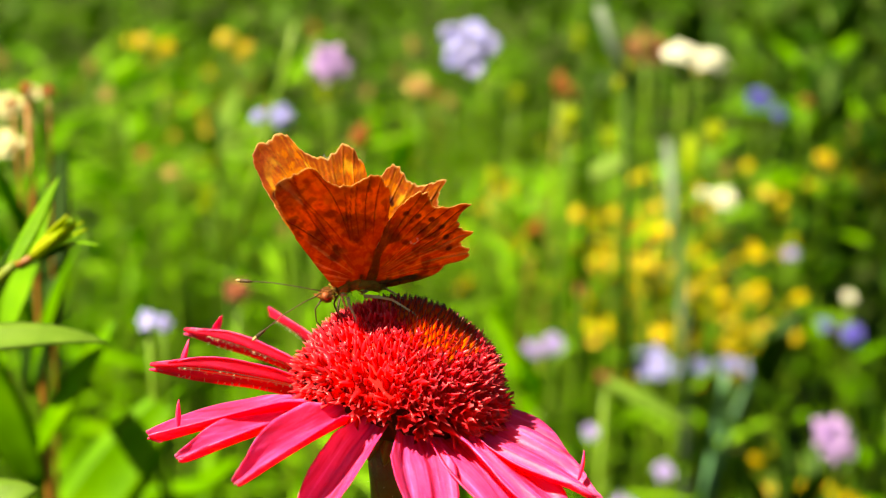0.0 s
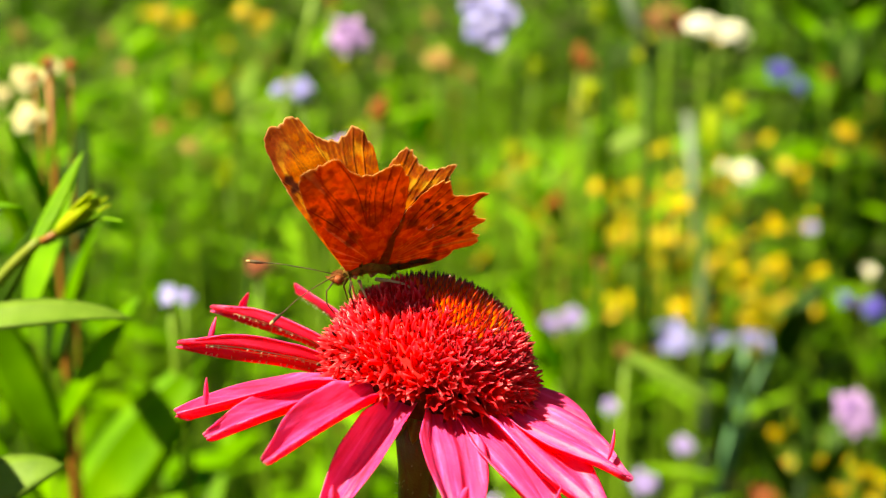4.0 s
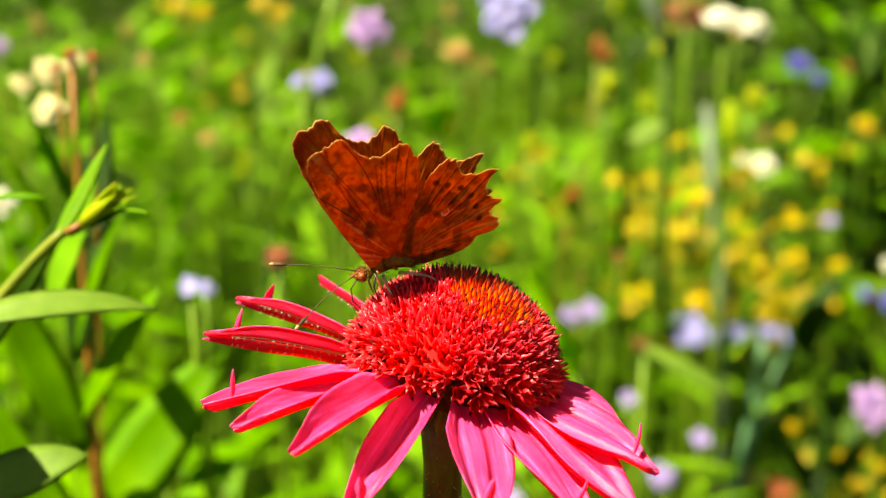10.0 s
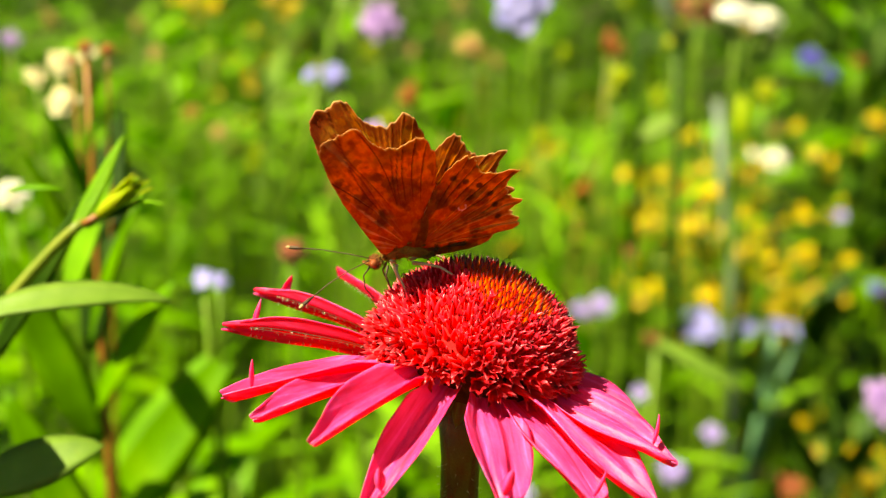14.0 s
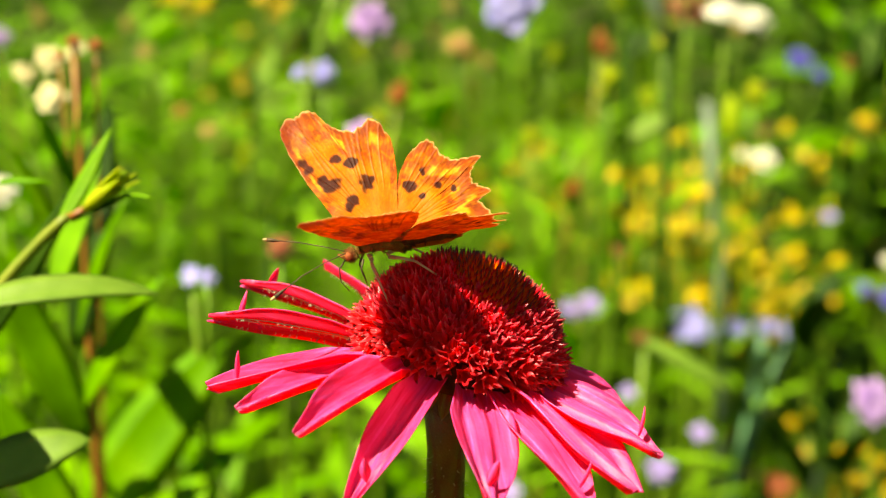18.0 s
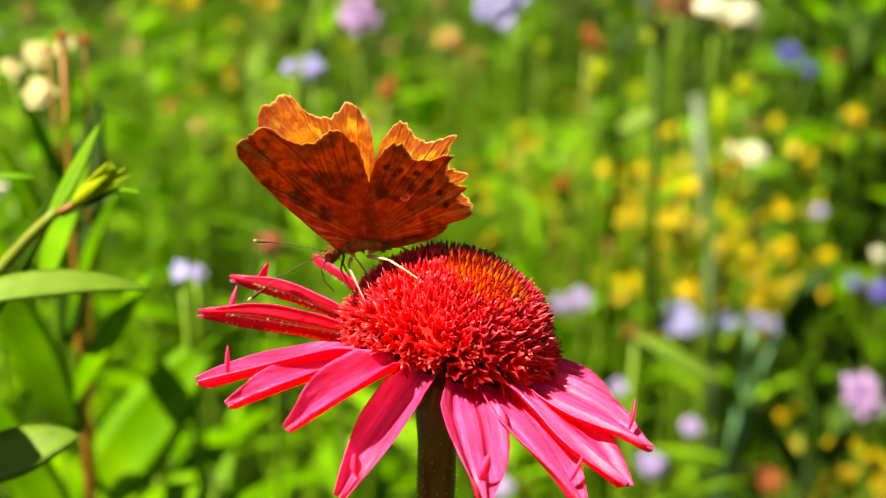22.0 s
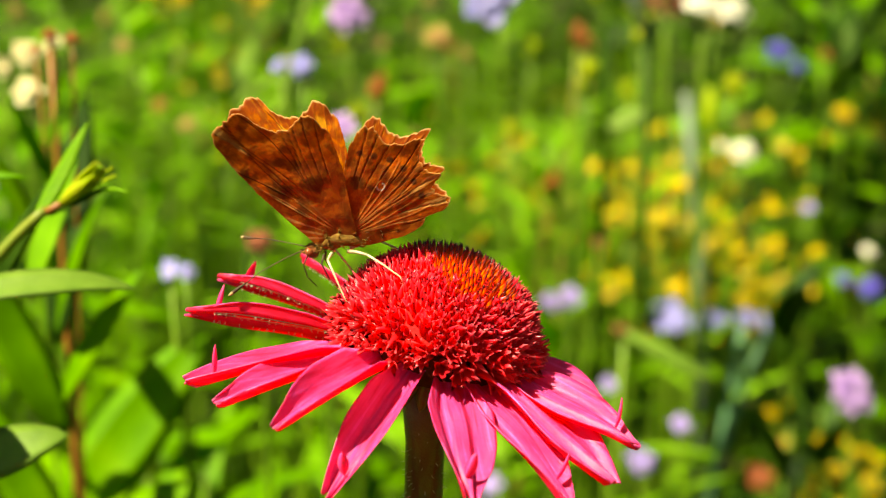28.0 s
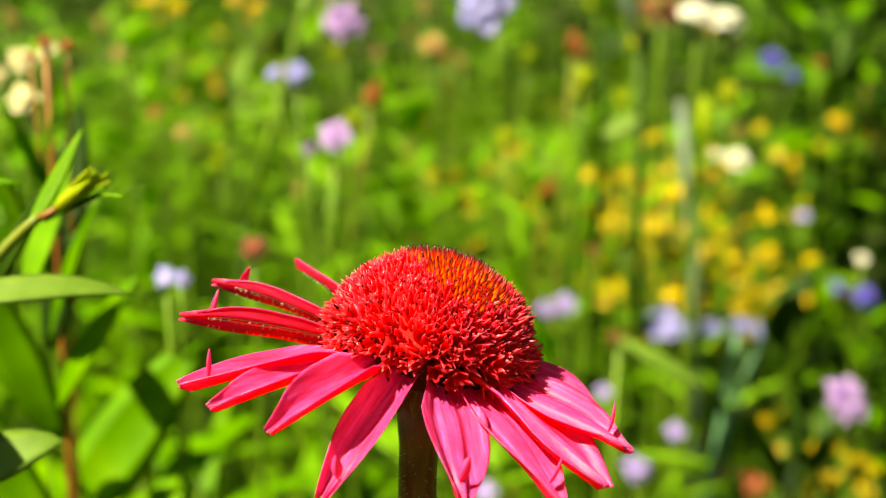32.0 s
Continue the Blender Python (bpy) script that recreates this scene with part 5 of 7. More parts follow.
tall_stem([(0.101, 0.53, -0.02), (0.1015, 0.532, 0.404), (0.1035, 0.532, 0.48), (0.1045, 0.533, 0.545), (0.104, 0.540, 0.60)], 0.0021, LEAF_DARK, "thin dark green upright stem with a pale bract",
          [((0.1035, 0.513, 0.5440), (0.1238, 0.514, 0.5545), 0.0110, LEAF_SOFT, 62), ((0.1050, 0.557, 0.44), (0.098, 0.54, 0.51), 0.006, LEAF, 60), ((0.1050, 0.557, 0.42), (0.116, 0.54, 0.49), 0.006, LEAF, 60)])
tall_stem([(0.088, 0.40, -0.02), (0.09, 0.39, 0.3), (0.0935, 0.375, 0.47)], 0.0014, STEM, "thin green stem with a pale lance-shaped leaf",
          [((0.0935, 0.3740, 0.4755), (0.1311, 0.3641, 0.4556), 0.0095, LEAF_SOFT, 40)], cut=1)

spike_plant = tall_stem([(0.187, 0.655, -0.02), (0.187, 0.652, 0.3), (0.186, 0.648, 0.44), (0.1854, 0.641, 0.523)], 0.0014, STEM, "thin green stem with a plump yellow-green bud", cut=1)
part("bud", mesh_of("bud", *tube([Vector(p) - Vector((0.187, 0.655, 0)) for p in ((0.1854, 0.641, 0.520), (0.1854, 0.642, 0.527), (0.1855, 0.644, 0.536), (0.1855, 0.646, 0.543), (0.1855, 0.647, 0.549))], [0.0014, 0.0046, 0.0052, 0.0040, 0.0010], 9), BUD), spike_plant)

flower("yarrow", (-0.1434, 0.241, 0.5685), (45, 0, 30), 0.0075, 8, WHITE, CREAM, "round white flower head on a green stem", "flower", 130, rows=3, centre=0.6)
flower("scabious", (-0.2381, 0.5556, 0.5905), (50, 0, 30), 0.0065, 10, PINK, LILAC, "small pink-lilac scabious on a thin stem", "flower", 131, rows=3)
flower("chicory", (0.1004, 0.4614, 0.4192), (50, 0, 0), 0.0055, 9, LILAC, SKYBLUE, "small pale lilac flower on a thin stem", "flower", 132, rows=2)
flower("yarrow", (0.2988, 0.6646, 0.4376), (40, 0, 0), 0.006, 8, WHITE, CREAM, "small round white flower head", "flower", 133, rows=2, centre=0.5)

# ---------------------------------------------------------------- the bed behind: repeated plants
protos = [
    leafy_plant(0.50, 14, 0.105, LEAF, STEM, 1, 0.45, 0.27, "leafy green meadow plant", group="leafy plants", lift=5, steep=40),
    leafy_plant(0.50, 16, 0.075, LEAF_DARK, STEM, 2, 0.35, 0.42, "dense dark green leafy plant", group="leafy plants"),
    leafy_plant(0.50, 14, 0.130, LEAF, STEM, 3, 0.55, 0.15, "plant with long narrow green leaves", group="leafy plants"),
    leafy_plant(0.50, 15, 0.070, LEAF_PALE, STEM, 4, 0.3, 0.38, "plant with small pale green leaves", group="leafy plants", lift=0, steep=30),
    leafy_plant(0.50, 13, 0.100, LEAF, STEM_RED, 5, 0.4, 0.30, "leafy plant with a red-brown stem", group="leafy plants"),
    leafy_plant(0.50, 15, 0.095, LEAF_PALE, STEM, 6, 0.25, 0.16, "plant with spreading narrow pale leaves", group="leafy plants", lift=-5, steep=28),
]
rng = random.Random(77)


def free_top(depth, x):
    """How tall the bed may grow at that depth so that the flowers named above stand clear of it."""
    if depth < 0.62:
        return 0.445 - 0.05 * (x > 0.02)
    if depth < 0.85:
        return 0.44
    if depth < 1.15:
        return 0.455
    if depth < 1.7:
        return 0.47
    if depth < 2.4:
        return 0.50
    return 0.56


def clump(x, y):
    """Where the growth stands thick: the bed is uneven, with dark gaps between its clumps."""
    return noise.noise((x * 7.5 / (0.6 + 0.4 * y), y * 4.2 / (0.6 + 0.4 * y), 2.7)) > -0.09


used = set()
bed = []
y = 0.20
while y < 4.2:
    depth = y + 0.2
    half = 0.40 * depth + 0.12
    step = 0.066 + 0.055 * depth if depth < 2 else 0.10 * depth
    x = -half + rng.random() * step
    while x < half:
        px_, py_ = x + rng.uniform(-0.4, 0.4) * step, y + rng.uniform(-0.4, 0.4) * step
        top = free_top(py_ + 0.2, px_) * rng.uniform(0.78, 1.0)
        if py_ > (0.14 if px_ < 0.0 else 0.34) and clump(px_, py_):
            side = px_ / (0.33 * depth)
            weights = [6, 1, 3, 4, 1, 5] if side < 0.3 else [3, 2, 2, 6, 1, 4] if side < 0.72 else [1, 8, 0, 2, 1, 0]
            bed.append((rng.choices(range(6), weights)[0], px_, py_, top))
        x += step * rng.uniform(0.8, 1.2)
    y += step * 0.85
# paler growth behind the cone and below it, and taller dark growth at the back of the other side
for i in range(22):
    bed.append((rng.choice((3, 5)), rng.uniform(0.02, 0.30), rng.uniform(0.80, 1.3), rng.uniform(0.42, 0.50)))
for i in range(12):
    bed.append((rng.choice((3, 0)), rng.uniform(-0.12, 0.0), rng.uniform(0.22, 0.40), rng.uniform(0.40, 0.455)))
for i in range(34):
    bed.append((rng.choice((0, 5, 3)), rng.uniform(-0.75, -0.05), rng.uniform(0.9, 2.0), rng.uniform(0.48, 0.57)))
for i in range(8):
    bed.append((rng.choice((0, 5)), rng.uniform(-0.30, -0.04), rng.uniform(0.42, 0.85), rng.uniform(0.45, 0.52)))
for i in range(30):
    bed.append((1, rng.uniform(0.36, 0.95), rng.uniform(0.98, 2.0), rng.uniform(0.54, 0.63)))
for i in range(5):
    bed.append((rng.choice((0, 1)), rng.uniform(0.40, 0.54), rng.uniform(1.2, 1.42), rng.uniform(0.55, 0.60)))
for k, px_, py_, top in bed:
    m = pose(px_, py_, 0, rng.uniform(-6, 6), rng.uniform(-6, 6), rng.uniform(0, 360)) @ Matrix.Scale(top / 0.5, 4)
    if k not in used:
        used.add(k)
        protos[k].matrix_basis = m
    else:
        c = copy_thing(protos[k], pose(0, 0, 0))
        c.matrix_basis = m


# yellow daisies, in one mesh a head, branching from each stem
def yellow_plant(height, heads, seed, mat, disc_mat, label):
    r = random.Random(seed)
    ob = thing("yellow_daisy", Matrix.Identity(4), label, "flower", "yellow flowers")
    pts = curve_pts((0, 0, -0.02), (0.01, 0, height * 0.5), (0, 0.0, height * 0.86), 8)
    part("stem", mesh_of("daisy_stem", *tube(pts, [0.0016] * 8, 6), STEM), ob)
    pet = [moved(blade(0.0070, 0.0044, 0.2, 0.2, 0, 5, 0.5), pose(0, 0, 0, 0, 0, i * 360 / 11) @ pose(0, 0, 0, 0, -12, 0)) for i in range(11)]
    ray_me = mesh_of("ray_petals", *join(*pet), mat)
    disc_me = mesh_of("disc", *ball(0.0022, 6, 10, 0.7), disc_mat)
    lf = mesh_of("leaf", *blade(0.05, 0.011, 0.4, 0.2, 0.02, 7), LEAF)
    for i in range(heads):
        a = i * 2.4 + r.random()
        p = Vector((math.cos(a), math.sin(a), 0)) * 0.034 * math.sqrt(r.random()) + Vector((0, 0, height * (0.80 + 0.22 * r.random())))
        q = Vector(pts[5 + i % 3])
        part("branch", mesh_of("branch", *tube(curve_pts(q, (q + p) / 2 + Vector((0, 0, -0.008)), p, 5), [0.0008] * 5, 5), STEM), ob)
        m = Matrix.Translation(p) @ pose(0, 0, 0, r.uniform(15, 60), r.uniform(-20, 20), r.uniform(-40, 40))
        part("disc", disc_me, ob, m)
        part("ray_petals", ray_me, ob, m)
    for i in range(5):
        part("leaf", lf, ob, Matrix.Translation(pts[1 + i % 6]) @ pose(0, 0, 0, 0, -30, i * 137) @ Matrix.Scale(r.uniform(0.7, 1.1), 4))
    return ob


YP = [yellow_plant(0.42, 13, 1, YELLOW, YELLOW, "yellow daisy-like flowers on branching stems"), yellow_plant(0.42, 12, 2, YELLOW, ORANGE, "clustered golden flowers on green stems"), yellow_plant(0.42, 8, 3, ORANGE, ORANGE, "faded orange flowers on green stems")]
spots = []
rng = random.Random(5)
for i in range(32):
    spots.append((rng.choice((0, 1)), rng.uniform(0.15, 0.285), rng.uniform(0.82, 1.0), rng.uniform(0.37, 0.465)))
for i in range(4):
    spots.append((rng.choice((0, 1)), rng.uniform(0.02, 0.14), rng.uniform(1.0, 1.3), rng.uniform(0.40, 0.45)))
for i in range(9):
    spots.append((rng.choice((0, 1, 2)), rng.uniform(0.235, 0.31), rng.uniform(0.50, 0.68), rng.uniform(0.295, 0.335)))
for i in range(3):
    spots.append((rng.choice((0, 1)), rng.uniform(0.38, 0.60), rng.uniform(0.95, 1.5), rng.uniform(0.38, 0.46)))
for i in range(3):
    spots.append((rng.choice((0, 1)), rng.uniform(-0.4, -0.2), rng.uniform(1.6, 2.2), rng.uniform(0.46, 0.54)))
first = set()
for k, x, y, top in spots:
    m = pose(x, y, 0, rng.uniform(-5, 5), rng.uniform(-5, 5), rng.uniform(-60, 60)) @ Matrix.Scale(top / 0.42, 4)
    if k not in first:
        first.add(k)
        YP[k].matrix_basis = m
    else:
        c = copy_thing(YP[k], pose(0, 0, 0))
        c.matrix_basis = m

# thin upright stalks with small seed heads and buds that stand above the bed
def stalk(height, seed, stem_mat, head_mat, label):
    r = random.Random(seed)
    ob = thing("seed_stalk", Matrix.Identity(4), label, "plant", "tall stalks")
    pts = curve_pts((0, 0, -0.02), (r.uniform(-0.01, 0.01), 0, height * 0.6), (r.uniform(-0.03, 0.03), r.uniform(-0.02, 0.02), height), 9)
    part("stem", mesh_of("stalk_stem", *tube(pts, [0.0019 - 0.0001 * i for i in range(9)], 6), stem_mat), ob)
    grains = [moved(ball(0.0022, 5, 7, 1.6), Matrix.Translation(Vector(pts[8]) + Vector((r.uniform(-1, 1) * 0.0042, r.uniform(-1, 1) * 0.0042, r.uniform(-0.006, 0.006))))) for _ in range(12)]
    tagged(part("seed_tuft", mesh_of("seed_tuft", *join(*grains), head_mat), ob), kind="stuff")
    lf = mesh_of("leaf", *blade(0.06, 0.007, 0.35, 0.25, 0.02, 7), LEAF_PALE)
    for i in range(3):
        part("leaf", lf, ob, Matrix.Translation(pts[4 + i]) @ pose(0, 0, 0, 0, -50, r.uniform(0, 360)) @ Matrix.Scale(r.uniform(0.6, 1.0), 4))
    return ob


stalks = [stalk(0.55, 61, STEM, TAN, "tall pale green stalk with a tan seed head"), stalk(0.55, 62, STEM_TINGED, ORANGE, "tall red-tinged stalk with a rust-orange head"),
          stalk(0.55, 63, STEM, BUD, "tall green stalk with yellow-green buds"), stalk(0.55, 64, STEM_RED, ORANGE, "tall red-brown stalk with a rust-orange head")]
rng = random.Random(21)
placed = set()
for i in range(50):
    depth = rng.uniform(0.75, 1.9)
    x = rng.uniform(-0.30, 0.24) * depth
    k = rng.choices(range(4), (2, 1, 4, 1) if x < 0.02 else (1.2, 1.5, 4, 0.5))[0]
    m = pose(x, depth - 0.2, 0, rng.uniform(-6, 6), rng.uniform(-8, 8), rng.uniform(0, 360)) @ Matrix.Scale((0.66 - depth * rng.uniform(0.05, 0.20)) / 0.55, 4)
    if k not in placed:
        placed.add(k)
        stalks[k].matrix_basis = m
    else:
        copy_thing(stalks[k], pose(0, 0, 0)).matrix_basis = m

# grass between the plants
rng = random.Random(9)
sv, sf = [], []
for i in range(5200):
    dist = 0.24 + 4.6 * rng.random() ** 1.5
    x, y = rng.uniform(-1, 1) * (0.42 * dist + 0.1), dist - 0.2
    if y < 0.1 and abs(x) < 0.07 or not clump(x, y) and rng.random() < 0.8 or x > 0.18 * dist and rng.random() < 0.85:
        continue
    h = min(free_top(dist, x) * 1.08, 0.52) * rng.uniform(0.45, 1.0)
    az, ln = rng.uniform(0, 2 * math.pi), rng.uniform(0.02, 0.13)
    w = rng.uniform(0.0012, 0.0032)
    dx, dy = math.cos(az), math.sin(az)
    o = len(sv)
    for j in range(5):
        t = j / 4
        cx_, cy_, cz = x + dx * ln * t * t, y + dy * ln * t * t, h * t * (1 - 0.12 * t)
        ww = w * (1 - t ** 2) + 0.0001
        sv += [(cx_ - dy * ww, cy_ + dx * ww, cz), (cx_ + dy * ww, cy_ - dx * ww, cz), (cx_ + dx * ww * 0.5, cy_ + dy * ww * 0.5, cz)]
    for j in range(4):
        a = o + 3 * j
        for s in range(3):
            t = (s + 1) % 3
            sf.append((a + s, a + t, a + 3 + t, a + 3 + s))
tagged(new("grass", mesh_of("grass", sv, sf, GRASS)), "long green grass between the meadow plants", "grass", kind="stuff")
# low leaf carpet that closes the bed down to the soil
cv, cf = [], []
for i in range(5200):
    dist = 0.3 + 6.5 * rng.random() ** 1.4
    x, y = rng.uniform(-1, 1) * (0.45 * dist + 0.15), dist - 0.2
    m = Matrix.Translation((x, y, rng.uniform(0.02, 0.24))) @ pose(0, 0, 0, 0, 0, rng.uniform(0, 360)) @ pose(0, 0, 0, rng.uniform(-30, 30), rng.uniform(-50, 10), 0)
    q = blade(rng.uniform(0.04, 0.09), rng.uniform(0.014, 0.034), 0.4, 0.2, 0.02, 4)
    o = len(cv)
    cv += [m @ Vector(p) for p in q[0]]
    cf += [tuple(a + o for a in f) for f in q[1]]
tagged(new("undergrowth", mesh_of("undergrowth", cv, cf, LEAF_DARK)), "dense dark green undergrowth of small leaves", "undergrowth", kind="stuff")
# the meadow goes on at the sides and behind the viewer
mv, mf = [], []
while len(mf) < 110000:
    dist, turn = 0.7 + 4.6 * rng.random() ** 1.3, rng.uniform(0, 2 * math.pi)
    x, y = dist * math.cos(turn), dist * math.sin(turn)
    if y > -0.1 and abs(x) < 0.45 * (y + 0.2) + 0.15:
        continue
    m = Matrix.Translation((x, y, rng.uniform(0.0, 0.30))) @ pose(0, 0, 0, 0, 0, rng.uniform(0, 360)) @ pose(0, 0, 0, rng.uniform(-30, 30), rng.uniform(-80, 0), 0)
    q = blade(rng.uniform(0.08, 0.18), rng.uniform(0.014, 0.04), 0.4, 0.2, 0.02, 3)
    o = len(mv)
    mv += [m @ Vector(p) for p in q[0]]
    mf += [tuple(a + o for a in f) for f in q[1]]
tagged(new("meadow", mesh_of("meadow", mv, mf, LEAF_MID)), "green meadow plants round the flower bed", "meadow", kind="stuff")
# the far meadow
fv, ff = [], []
for i in range(6000):
    dist = 4.0 + 26 * rng.random() ** 1.6
    x, y = rng.uniform(-1, 1) * (0.5 * dist), dist
    m = Matrix.Translation((x, y, rng.uniform(0.05, 0.62))) @ pose(0, 0, 0, 0, 0, rng.uniform(0, 360)) @ pose(0, 0, 0, rng.uniform(-30, 30), rng.uniform(-70, 10), 0)
    q = blade(rng.uniform(0.12, 0.26), rng.uniform(0.03, 0.09), 0.4, 0.2, 0.02, 3)
    o = len(fv)
    fv += [m @ Vector(p) for p in q[0]]
    ff += [tuple(a + o for a in f) for f in q[1]]
tagged(new("far_meadow", mesh_of("far_meadow", fv, ff, LEAF_MID)), "tall green meadow in the distance", "meadow", kind="stuff")



# ---------------------------------------------------------------- what moves
def wing_at(side, opened, sweep):
    """A wing's pose on the body: degrees by which it is opened from upright, and swept forward."""
    return pose(0, side * 0.0011, 0.001, side * (90 - opened), 0, 0) @ pose(0, 0, 0, 0, 0, -side * sweep)


